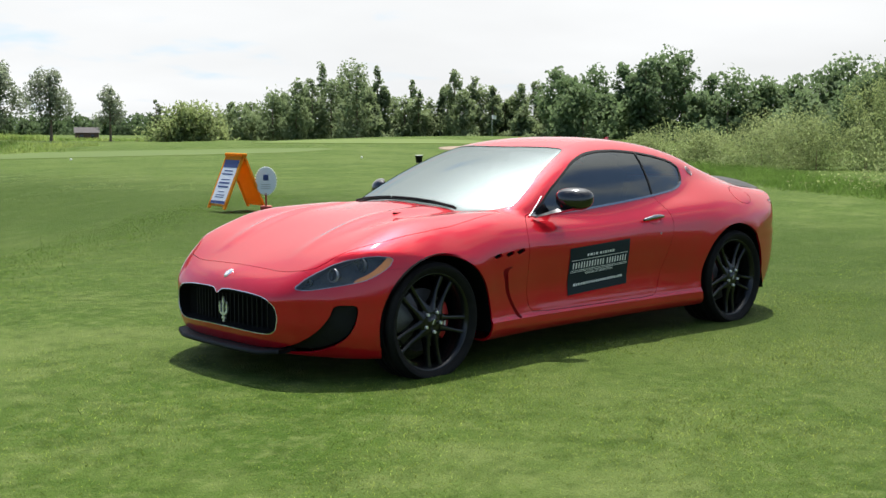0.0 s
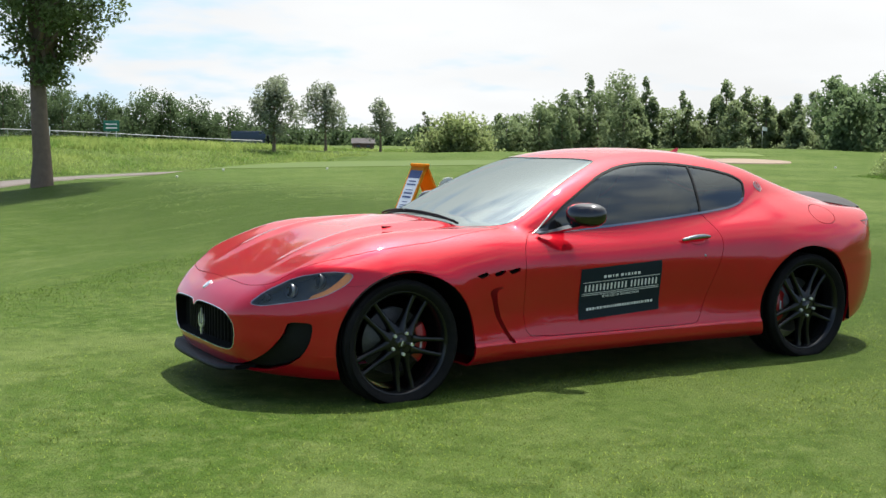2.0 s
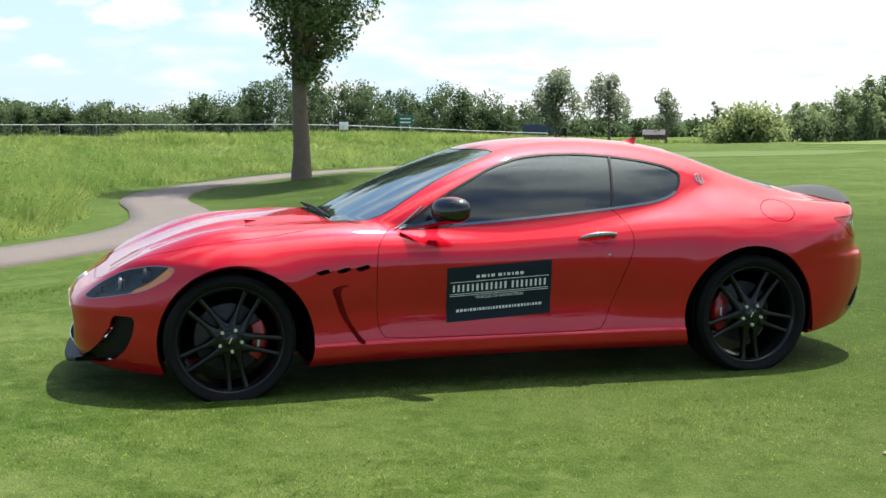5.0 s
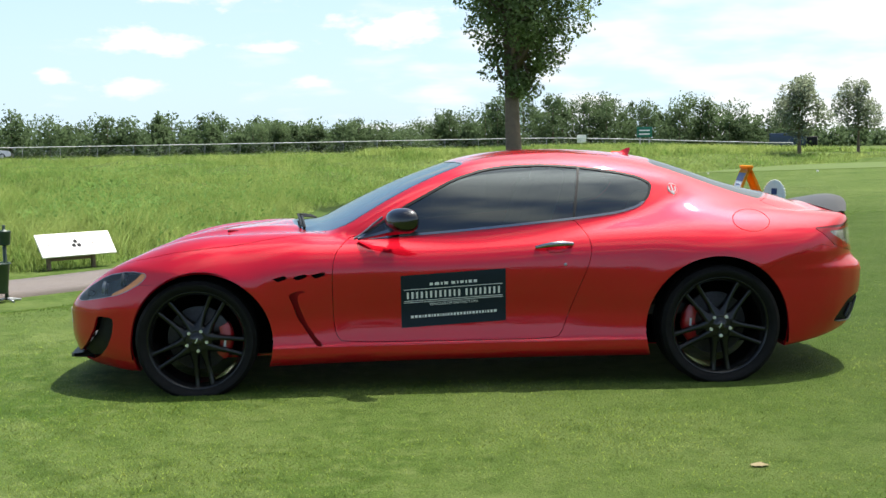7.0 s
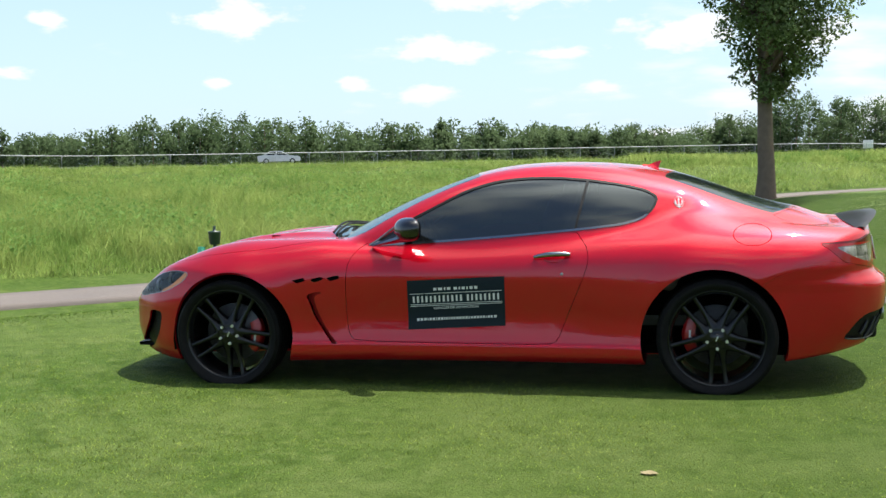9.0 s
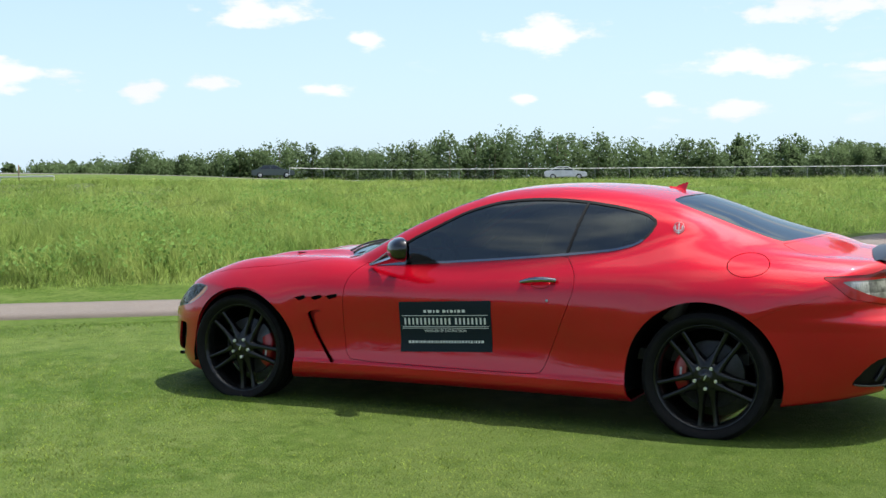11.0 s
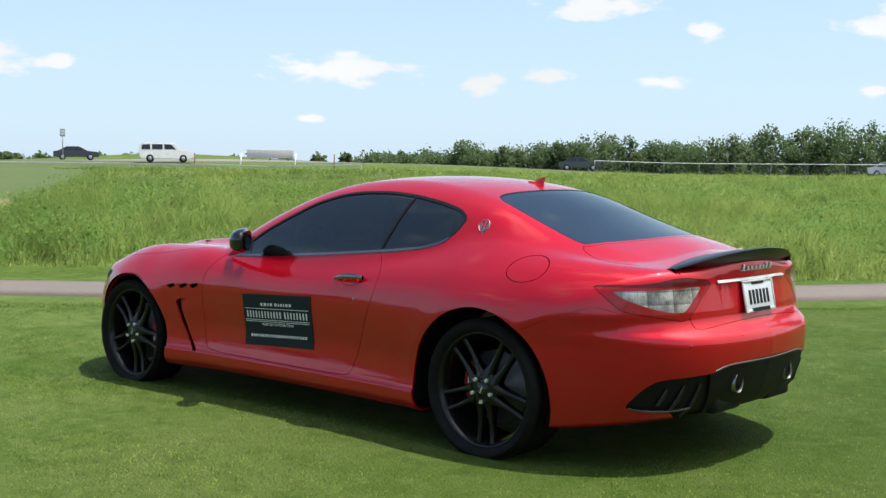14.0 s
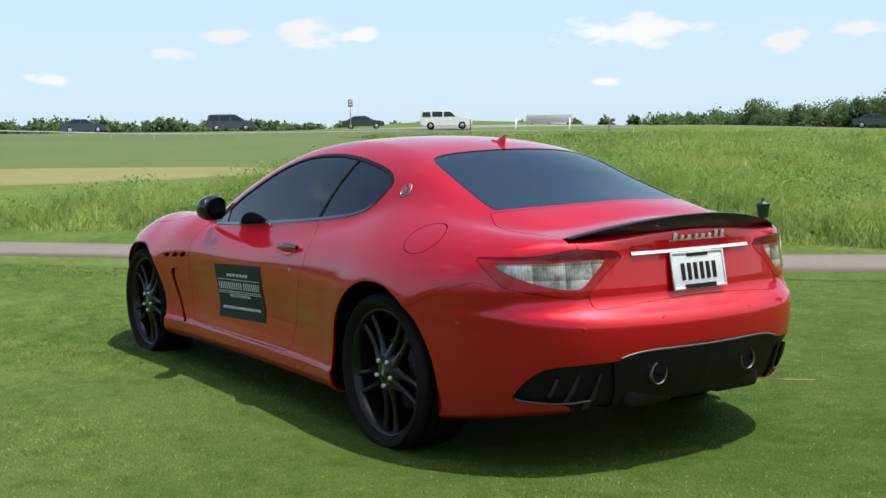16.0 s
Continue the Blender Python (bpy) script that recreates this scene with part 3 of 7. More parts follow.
def crown(rng, count, lobes, fuzz=0.1):
    """Places of leaves: most near the outside of several lobes (x, y, z, rx, ry, rz)."""
    lobes = np.array(lobes, float)
    share = (lobes[:, 3] * lobes[:, 4] * lobes[:, 5]) ** 0.67
    pick = rng.choice(len(lobes), count, p=share / share.sum())
    d = rng.normal(size=(count, 3))
    d /= np.linalg.norm(d, axis=1)[:, None]
    r = rng.uniform(0.35, 1.08, count) ** 0.5
    return lobes[pick, :3] + (d * r[:, None] + rng.normal(0, fuzz, (count, 3))) * lobes[pick, 3:], d


def random_lobes(rng, n, base, top, radius, pointed=0.5):
    """Lobes heaped round a stem between two heights; pointed: how far the crown narrows upward."""
    out = []
    for i in range(n):
        t = (i + rng.uniform(0, 1)) / n
        z = base + (top - base) * t
        wide = radius * (1 - pointed * t) * (0.55 + 0.9 * math.sin(math.pi * min(1, t * 0.8 + 0.15)))
        a = rng.uniform(0, 2 * np.pi)
        off = wide * rng.uniform(0.15, 0.75)
        s = radius * rng.uniform(0.28, 0.5) * (1 - 0.8 * pointed * t)
        out.append((off * math.cos(a), off * math.sin(a), z, s, s, s * rng.uniform(0.8, 1.3)))
    return out


def tree(name, label, where, height, base, radius, count, leaf, mat, seed, trunk=0.16, pointed=0.3, lobes=16, lean=(0, 0), fork=2, shift=(0, 0), girth=None):
    """A tree: a tapered trunk with limbs, and a ragged crown of single leaves or clumps."""
    rng = np.random.default_rng(seed)
    root = thing(name, label, "tree", at=pose(where[0], where[1], float(land(*where)) - 0.05))
    heap = random_lobes(rng, lobes, base + radius * 0.25, height - radius * 0.2, radius, pointed)
    if girth:
        heap = []
        for i in range(lobes):
            zz = base + (height - base) * ((i + rng.uniform(0, 1)) / lobes) ** 1.5
            r, a = float(np.interp(zz, *zip(*girth))), rng.uniform(0, 2 * np.pi)
            off, s = r * math.sqrt(rng.uniform(0, 0.7)), max(0.3 * r, 0.45) * rng.uniform(0.7, 1.25)
            heap.append((off * math.cos(a), off * math.sin(a), zz, s, s, s * rng.uniform(0.7, 1.1)))
    heap = [(x + shift[0] * min(1, (q - base) / 2 + 0.3), y + shift[1], q, *rest) for x, y, q, *rest in heap]
    z = height * 0.8 * np.linspace(0, 1, 9) ** 1.3
    bend = np.cumsum(rng.normal(0, 0.012 * height / 8, (9, 2)), axis=0)
    stem = np.column_stack([bend + np.outer(z / height, lean), z])
    rad = trunk * (1 - 0.62 * z / z[-1]) + trunk * 0.32 * np.exp(-z / (trunk * 2.2))
    pieces = [tube(stem, rad, 12)]
    for x, y, zz, *_ in heap:
        i = int(np.clip(np.searchsorted(z, zz * 0.72), fork, 7))
        a = stem[i]
        e = np.array((x, y, zz))
        m = (a + e) / 2 + (0, 0, 0.08 * height * rng.uniform(-0.5, 1))
        pieces.append(tube([a, (a + m) / 2 + rng.normal(0, 0.04, 3), m, e], [rad[i] * 0.5, rad[i] * 0.4, rad[i] * 0.28, rad[i] * 0.08], 6))
    part("trunk", mesh_of("trunk", *joined(pieces), True), BARK, root, "grey-brown bark trunk with limbs")
    spots, out = crown(rng, count, heap)
    part("crown", leaf_mesh("crown", leaves(rng, spots, leaf, out)), mat, root, "leafy crown")
    return root


def wood(name, label, stand, per_tree, leaf, mat, seed, stem=0.85):
    """A belt of far trees: (x, y, height, radius, pointed) each, in one mesh, with undergrowth."""
    rng = np.random.default_rng(seed)
    pieces, stems = [], []
    for x, y, h, r, pointed in stand:
        g = float(land(x, y))
        heap = random_lobes(rng, 30, h * 0.06, h - r * 0.2, r, pointed)
        heap += [(rng.normal(0, r * 0.5), rng.normal(0, r * 0.5), h * rng.uniform(0.03, 0.14), r * 0.5, r * 0.5, h * 0.12) for _ in range(3)]
        spots, out = crown(rng, int(per_tree * rng.uniform(0.8, 1.2)), heap, 0.16)
        pieces.append(leaves(rng, spots + (x, y, g), leaf, out, 0.6, 0.1))
        stems.append(tube([(x, y, g - 0.1), (x, y, g + h * stem * 0.5), (x, y, g + h * stem)], [0.02 * h, 0.015 * h, 0.004 * h], 5))
    ob = part(name, leaf_mesh(name, *pieces), mat)
    part("trunks", mesh_of("trunks", *joined(stems), True), BARK, ob)
    return tagged(ob, label, "trees", kind="stuff")


def along(rng, eye, skyline, distance, gap, radius, pointed, deep=14.0):
    """Trees behind one another whose tops follow a skyline of (bearing, degrees above level) seen from a place."""
    made, b = [], skyline[0][0]
    end = skyline[-1][0]
    while b < end:
        t = (b - skyline[0][0]) / (end - skyline[0][0])
        dist = distance[0] + (distance[1] - distance[0]) * t + rng.uniform(0, deep)
        a = math.radians(b)
        x, y = eye[0] + dist * math.sin(a), eye[1] + dist * math.cos(a)
        top = 1.38 + dist * math.tan(radians(np.interp(b, *zip(*skyline)) * rng.choice([0.62, 0.78, 0.9, 1.0, 1.04]) * rng.uniform(0.95, 1.05)))
        h = max(top - float(land(x, y)), 1.2)
        made.append((x, y, h, radius * rng.uniform(0.65, 1.35), float(np.clip(pointed + rng.normal(0, 0.2), 0.05, 0.75))))
        b += gap * rng.uniform(0.6, 1.3)
    return made


rng = np.random.default_rng(5)
tree("cottonwood_tree", "broad leafy tree with thick grey-brown trunk on the lawn", (4.52, 39.6), 21.0, 4.1, 4.4, 62000, 0.078, LEAF, 11, 0.33, 0.15, 110, (-0.35, 0.4), 3, (0.35, 0),
     ((4.1, 0.7), (5.0, 1.6), (6.2, 2.5), (7.4, 3.2), (9, 3.8), (13, 4.8), (17, 3.6), (20.5, 1.0)))
tree("round_tree", "dark green round-crowned young tree on the far lawn", (33.6, 90), 6.5, 1.5, 2.2, 5200, 0.12, LEAF_HAZED, 12, 0.15, 0.15, 26)
tree("airy_tree", "dark green airy young tree on the far lawn", (40.2, 94), 6.2, 1.8, 2.1, 3400, 0.115, LEAF_HAZED, 13, 0.13, 0.25, 22)
tree("small_tree", "small green tree with a ragged crown", (46, 94.3), 5.1, 1.3, 1.6, 1900, 0.12, LEAF_HAZED, 14, 0.11, 0.4)
tree("sapling", "thin upright sapling on the far lawn", (52.5, 97.5), 4.3, 1.1, 0.7, 800, 0.1, LEAF_HAZED, 15, 0.07, 0.4)
A, C, E, F = (-5.9, -5.7), (-1.9, -6.9), (4.1, -6.2), (5.8, -3.5)
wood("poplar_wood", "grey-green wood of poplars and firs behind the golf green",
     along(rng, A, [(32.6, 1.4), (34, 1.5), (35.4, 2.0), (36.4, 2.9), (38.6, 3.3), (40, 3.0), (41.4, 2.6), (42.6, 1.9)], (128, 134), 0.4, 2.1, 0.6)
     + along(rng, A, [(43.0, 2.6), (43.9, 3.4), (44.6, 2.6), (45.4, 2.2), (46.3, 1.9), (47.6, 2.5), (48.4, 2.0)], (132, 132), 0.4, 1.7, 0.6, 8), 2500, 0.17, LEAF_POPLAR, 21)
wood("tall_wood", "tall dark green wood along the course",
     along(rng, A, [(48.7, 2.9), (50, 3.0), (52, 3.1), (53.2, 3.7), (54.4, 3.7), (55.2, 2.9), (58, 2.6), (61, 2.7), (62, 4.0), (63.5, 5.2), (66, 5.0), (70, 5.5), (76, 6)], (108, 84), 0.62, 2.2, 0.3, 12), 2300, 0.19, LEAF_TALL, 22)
wood("willow_clump", "pale green willow clump beside the far lawn", along(rng, A, [(29.9, 1.0), (31.1, 1.3), (32.4, 1.0)], (116, 116), 0.45, 1.9, 0.1, 6), 1300, 0.17, LEAF_SHRUB, 23)
wood("shrubs", "pale green bushes along the mown edge",
     along(rng, A, [(52.5, -0.2), (54.3, 0.0), (57, 0.3), (59.4, 0.7), (61.5, 1.5), (63.5, 2.9), (66, 3.6), (75, 4)], (46, 28), 2.0, 1.75, 0.1, 11)
     + along(rng, A, [(66, 2.6), (90, 5), (120, 5)], (27, 24), 3.4, 1.7, 0.1, 4), 6000, 0.036, LEAF_SHRUB, 24, 0.35)
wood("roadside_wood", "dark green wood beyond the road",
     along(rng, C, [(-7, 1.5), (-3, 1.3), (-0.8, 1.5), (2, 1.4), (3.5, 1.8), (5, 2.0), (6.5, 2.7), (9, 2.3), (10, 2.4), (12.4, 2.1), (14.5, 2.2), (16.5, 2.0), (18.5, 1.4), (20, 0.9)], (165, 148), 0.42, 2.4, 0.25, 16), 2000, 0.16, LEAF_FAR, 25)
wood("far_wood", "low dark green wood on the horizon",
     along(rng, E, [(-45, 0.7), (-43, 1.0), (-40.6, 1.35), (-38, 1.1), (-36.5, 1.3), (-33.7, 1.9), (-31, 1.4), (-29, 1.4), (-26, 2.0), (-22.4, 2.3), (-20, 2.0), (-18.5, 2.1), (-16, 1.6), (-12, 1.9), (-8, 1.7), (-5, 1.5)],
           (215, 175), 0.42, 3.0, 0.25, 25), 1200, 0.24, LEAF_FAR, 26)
wood("horizon_trees", "thin line of small trees on the horizon, plus an unseen added row",
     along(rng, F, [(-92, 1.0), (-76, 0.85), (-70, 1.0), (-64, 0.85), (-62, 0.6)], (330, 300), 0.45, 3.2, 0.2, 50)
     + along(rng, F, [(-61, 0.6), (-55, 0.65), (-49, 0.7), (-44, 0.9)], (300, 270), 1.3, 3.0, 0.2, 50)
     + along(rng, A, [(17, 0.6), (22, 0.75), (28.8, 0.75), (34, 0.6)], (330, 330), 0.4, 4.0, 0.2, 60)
     # unseen row behind the viewpoint, added for the reflections in the car's flank
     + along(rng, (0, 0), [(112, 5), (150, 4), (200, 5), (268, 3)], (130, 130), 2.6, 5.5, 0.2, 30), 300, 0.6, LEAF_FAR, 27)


# ---- grass ----
def blades(rng, x, y, tall, wide, lean=0.5, bent=True, slope=None):
    """Single blades standing on the land, bent or, where they are short or far, straight."""
    n = len(x)
    z = land(x, y)
    a = rng.uniform(0, 2 * np.pi, n)
    face = np.stack([np.cos(a), np.sin(a), np.zeros(n)], -1)
    tilt = rng.normal(0, lean, (n, 2)) * tall[:, None] * 0.6
    root = np.stack([x, y, z - 0.005], -1)
    mid = root + np.column_stack([tilt * 0.35, tall * 0.6])
    tip = root + np.column_stack([tilt, tall])
    w = face * wide[:, None] * 0.5
    soft = unit(np.column_stack([tilt / np.maximum(tall, 1e-6)[:, None] * 0.15, np.ones(n)]) + rng.normal(0, 0.22, (n, 3)) - (0 if slope is None else np.column_stack([slope, np.zeros(n)])))
    if not bent:
        return np.stack([root - w, root + w, tip], 1).reshape(-1, 3), np.arange(n * 3).reshape(-1, 3), np.repeat(soft, 3, axis=0)
    pts = np.stack([root - w, root + w, mid + w * 0.8, tip, mid - w * 0.8], 1).reshape(-1, 3)
    k = np.arange(n)[:, None] * 5
    return pts, np.concatenate([k + [0, 1, 2], k + [0, 2, 4], k + [4, 2, 3]], 0), np.repeat(soft, 5, axis=0)


rng = np.random.default_rng(8)
n = 330000
x = np.where(rng.uniform(0, 1, n) < 0.7, rng.normal(0, 3.6, n), rng.uniform(-11, 11, n))
y = np.where(rng.uniform(0, 1, n) < 0.75, rng.normal(-2.2, 1.9, n), rng.uniform(-7.0, 9, n))
keep = ~((np.abs(x) < 2.1) & (np.abs(y) < 0.7)) & (rng.uniform(0, 1, n) > 0.3 * ramp(-1.0, 2.0, x))
x, y = x[keep], y[keep]
patchy = 0.8 + 0.3 * np.sin(x * 2.1 + 1.3 * np.sin(y * 1.7)) * np.sin(y * 2.6 + np.sin(x))
tall = rng.uniform(0.008, 0.021, len(x)) * patchy
turf_blades = blades(rng, x, y, tall, rng.uniform(0.003, 0.005, len(x)), 1.5, False)
tagged(part("lawn_grass", leaf_mesh("lawn_grass", turf_blades), BLADE), "short mown green grass blades", "grass", kind="stuff")

EDGE_LINE = smooth_line([(-9, -2.2), (-6.4, -0.4), (-5.0, 1.0), (-3.9, 2.3), (-2.4, 3.9), (-1.1, 5.6), (0.4, 7.2), (2.2, 9.0), (4.2, 10.8), (9, 15)], 0.5)
n = 26000
i = rng.uniform(0, len(EDGE_LINE) - 1.01, n)
k = i.astype(int)
c = EDGE_LINE[k] + (EDGE_LINE[k + 1] - EDGE_LINE[k]) * (i - k)[:, None]
off = rng.normal(0, 0.55, n) + 0.5
d = np.gradient(EDGE_LINE, axis=0)[k]
d /= np.linalg.norm(d, axis=1)[:, None]
x, y = c[:, 0] - d[:, 1] * off, c[:, 1] + d[:, 0] * off
edge_blades = blades(rng, x, y, rng.uniform(0.014, 0.032, n), rng.uniform(0.004, 0.007, n), 1.3, False)
tagged(part("rough_edge", leaf_mesh("rough_edge", edge_blades), LONG_LAWN), "darker band of longer grass along the tee", "grass", kind="stuff")

n = 840000
dist = 9 + 90 * rng.uniform(0, 1, n) ** 1.7
b = np.radians(rng.uniform(-100, 24, n))
x, y = dist * np.sin(b) + 1.0, dist * np.cos(b) - 3.0
pd, ps = far_from(COARSE_LINE, x, y)
verge = 1.75 + 1.35 * (1 - ramp(-11, -6, x)) + 0.3 * np.sin(x * 1.1) * np.sin(y * 0.9)
keep = (ps > 0) & (pd > verge) & (np.hypot(x, y) < 104) & ~in_field(x, y) & (rng.uniform(0, 1, n) < 0.72)
x, y, dist, pd, verge = x[keep], y[keep], dist[keep], pd[keep], verge[keep]
clump = 0.8 + 0.45 * np.sin(x * 0.9 + 2 * np.sin(y * 0.37)) * np.sin(y * 0.8 + 1.5 * np.sin(x * 0.29)) + 0.28 * np.sin(x * 2.3 + y) * np.sin(y * 2.9 - x)
tall = rng.uniform(0.3, 0.85, len(x)) * clump * ramp(-0.2, 1.1, pd - verge) * (1 - 0.45 * ramp(30, 75, dist)) + 0.06
wide = (0.008 + 0.0006 * dist) * rng.uniform(0.5, 1.0, len(x))
close = dist < 24


def sward(x, y):
    """The height of the meadow's tufted top, without the lie of the land."""
    return (0.5 * np.sin(x * 0.9 + 2 * np.sin(y * 0.37)) * np.sin(y * 0.8 + 1.5 * np.sin(x * 0.29)) + 0.16 * np.sin(x * 2.3 + y) * np.sin(y * 2.9 - x)
            + 0.12 * np.sin(x * 3.7 - 1.3 * y) * np.sin(y * 3.1 + 0.8 * x))


leaning = np.column_stack([(sward(x + 0.1, y) - sward(x - 0.1, y)) / 0.2, (sward(x, y + 0.1) - sward(x, y - 0.1)) / 0.2]) * 1.3
meadow = [blades(rng, x[c], y[c], tall[c], wide[c], 1.15, is_close, leaning[c]) for c, is_close in ((close, True), (~close, False))]
tagged(part("tall_grass", leaf_mesh("tall_grass", *meadow), TALL), "tall bright green meadow grass beside the path", "grass", kind="stuff")
n = 150000
dist = 11 + 50 * rng.uniform(0, 1, n) ** 1.4
b = np.radians(rng.uniform(-95, 14, n))
x, y = dist * np.sin(b) + 1.0, dist * np.cos(b) - 3.0
heap = np.sin(x * 0.75 + 1.2 * np.sin(y * 0.4)) * np.sin(y * 0.62 + np.sin(x * 0.7)) + 0.25 * np.sin(x * 2.1) * np.sin(y * 1.9)
pd, ps = far_from(COARSE_LINE, x, y)
keep = (ps > 0) & (pd > 2.3 + 1.0 * (1 - ramp(-11, -6, x))) & (heap > 0.05) & ~in_field(x, y)
x, y, heap = x[keep], y[keep], heap[keep]
c = np.column_stack([x, y, land(x, y) + rng.uniform(0.1, 1.0, len(x)) ** 0.6 * (0.45 + 0.55 * np.minimum(heap, 0.9))])
tagged(part("weeds", leaf_mesh("weeds", leaves(rng, c, 0.045)), WEED), "leafy weeds among the tall grass", "weeds", kind="stuff")

bank = smooth_line([(2, 72), (10, 79), (20, 85), (38, 95.5), (52, 101.5), (66, 106)], 1.0)
n = 44000
i = rng.integers(0, len(bank), n)
deep = rng.uniform(0, 9, n)
x, y = bank[i, 0] + rng.normal(0, 0.6, n) - 0.5 * deep, bank[i, 1] + 0.86 * deep + 0.7 * np.sin(bank[i, 0] * 0.6)
bank_blades = blades(rng, x, y, rng.uniform(0.3, 0.7, n), rng.uniform(0.05, 0.1, n), 0.6, False)
tagged(part("rough_bank", leaf_mesh("rough_bank", bank_blades), TALL), "bright green uncut grass beyond the fairway", "grass", kind="stuff")
# uncut strip at the foot of the bushes
foot = smooth_line([(15.5, 2.0), (17.5, 6.0), (19.6, 9.4), (23.3, 13.2), (28, 19), (33, 26)], 0.4)
n = 42000
i = rng.integers(0, len(foot), n)
deep = rng.uniform(0, 5.5, n)
x, y = foot[i, 0] + 0.8 * deep + rng.normal(0, 0.2, n), foot[i, 1] + 0.25 * deep + rng.normal(0, 0.3, n)
strip_blades = blades(rng, x, y, rng.uniform(0.05, 0.24, n) * (0.4 + 0.2 * deep), rng.uniform(0.01, 0.02, n), 0.8, False)
tagged(part("bush_foot_grass", leaf_mesh("bush_foot_grass", strip_blades), MEADOW_EDGE), "bright green uncut grass at the foot of the bushes", "grass", kind="stuff")
n = 4200
knot = rng.integers(0, 60, n)
cx, cy = 8 + rng.normal(0, 3.0, 60), 27 + rng.normal(0, 5.0, 60)
x, y = cx[knot] + rng.normal(0, 0.45, n), cy[knot] + rng.normal(0, 0.3, n)
c = np.column_stack([x, y, land(x, y) + rng.uniform(0.005, 0.02, n)])
tagged(part("clover", leaf_mesh("clover", leaves(rng, c, 0.012)), CLOVER), "pale clover heads scattered in the lawn", "clover", kind="stuff")

# ---- the sports car: materials ----
def paint(name, colour):
    m = material(name, colour, 0.4, coat=1.0, other=tuple(c * 0.93 for c in colour), scale=3, amount=0.4, fine=160, spec=0.02)
    m.node_tree.nodes["Principled BSDF"].inputs["Coat IOR"].default_value = 1.55
    m.node_tree.nodes["Principled BSDF"].inputs["Metallic"].default_value = 0.55
    return m


def tinted(name, see, colour=(0.006, 0.007, 0.008), tint=(0.25, 0.28, 0.3), index=1.5):
    """Window glass: a dark gloss that lets part of the light through."""
    m = material(name, colour, 0.02, spec=0.9, scale=1.2, amount=0.3)
    t = m.node_tree
    b = t.nodes["Principled BSDF"]
    b.inputs["IOR"].default_value = index
    b.inputs["Specular Tint"].default_value = (0.86, 0.97, 0.95, 1)
    clear = t.nodes.new("ShaderNodeBsdfTransparent")
    clear.inputs[0].default_value = (*tint, 1)
    mix = t.nodes.new("ShaderNodeMixShader")
    mix.inputs[0].default_value = see
    t.links.new(b.outputs[0], mix.inputs[1])
    t.links.new(clear.outputs[0], mix.inputs[2])
    t.links.new(mix.outputs[0], t.nodes["Material Output"].inputs[0])
    return m


RED = paint("red_paint", (0.5, 0.002, 0.0135))
BLACK_GLOSS = material("black_gloss", (0.005, 0.005, 0.006), 0.12, coat=0.5, scale=5, amount=0.3)
BLACK_MATT = material("black_plastic", (0.006, 0.006, 0.0065), 0.5, other=(0.010, 0.010, 0.0105), scale=14, bump=0.1, bump_scale=700, spec=0.16)
DARK = material("dark_void", (0.003, 0.003, 0.003), 0.9, scale=6, spec=0.1)
CHROME = material("chrome", (0.82, 0.83, 0.84), 0.24, 0.65, scale=6, amount=0.2)
# near-black base: the dark view in the glass is painted, hardly reflected
MIRROR = material("mirror", (0.03, 0.0318, 0.0336), 0.12, 1.0, scale=4, amount=0.1)
SATIN = material("satin_metal", (0.34, 0.34, 0.35), 0.34, 1.0, scale=8, amount=0.3)
RIM = material("black_alloy", (0.006, 0.006, 0.0065), 0.2, other=(0.009, 0.009, 0.009), scale=9, spec=0.35)
DISC = material("brake_disc_steel", (0.13, 0.127, 0.124), 0.45, 0.7, other=(0.0845, 0.0813, 0.078), scale=12, amount=0.7)
CALIPER = material("red_caliper", (0.42, 0.012, 0.014), 0.35, coat=0.4, scale=9)
RUBBER = material("tyre_rubber", (0.006, 0.006, 0.006), 0.7, other=(0.011, 0.0105, 0.010), scale=16, bump=0.2, bump_scale=300, spec=0.12)
SIDE_GLASS = tinted("side_glass", 0.22, index=1.62)
WINDSCREEN = tinted("windscreen_glass", 0.16, (0.02, 0.026, 0.026), (0.5, 0.58, 0.56), 3.6)
REAR_GLASS = tinted("rear_glass", 0.16, (0.006, 0.009, 0.012), index=2.3)
LENS = tinted("headlight_lens", 0.66, (0.02, 0.021, 0.022), (0.9, 0.91, 0.91), 1.75)
LAMP_GREY = material("lamp_bucket", (0.085, 0.09, 0.095), 0.3, 0.3, other=(0.035, 0.038, 0.042), scale=18, amount=0.8)
AMBER = material("amber_lens", (0.7, 0.24, 0.05), 0.2, other=(0.55, 0.19, 0.05), scale=40, coat=0.8)
TAIL_RED = material("tail_lamp_red", (0.28, 0.002, 0.005), 0.12, other=(0.2, 0.002, 0.004), scale=60, coat=0.35, spec=0.4)
TAIL_DARK = material("tail_lamp_dark_red", (0.09, 0.0015, 0.004), 0.15, other=(0.06, 0.001, 0.003), scale=40, coat=0.3, spec=0.3)
TAIL_CLEAR = material("tail_lamp_clear", (0.85, 0.82, 0.78), 0.15, 0.4, other=(0.3, 0.28, 0.26), scale=9, amount=0.35, coat=0.6, fine=2)
ribs = TAIL_CLEAR.node_tree
wave = node(ribs, "ShaderNodeTexWave", Scale=34.0, Distortion=1.2, Detail=1.0)
wave.bands_direction = "Y"
ribs.links.new(ribs.nodes.new("ShaderNodeTexCoord").outputs["Object"], wave.inputs["Vector"])
blend = ribs.nodes.new("ShaderNodeMix")
blend.data_type, blend.blend_type = "RGBA", "MULTIPLY"
blend.inputs["Factor"].default_value = 0.22
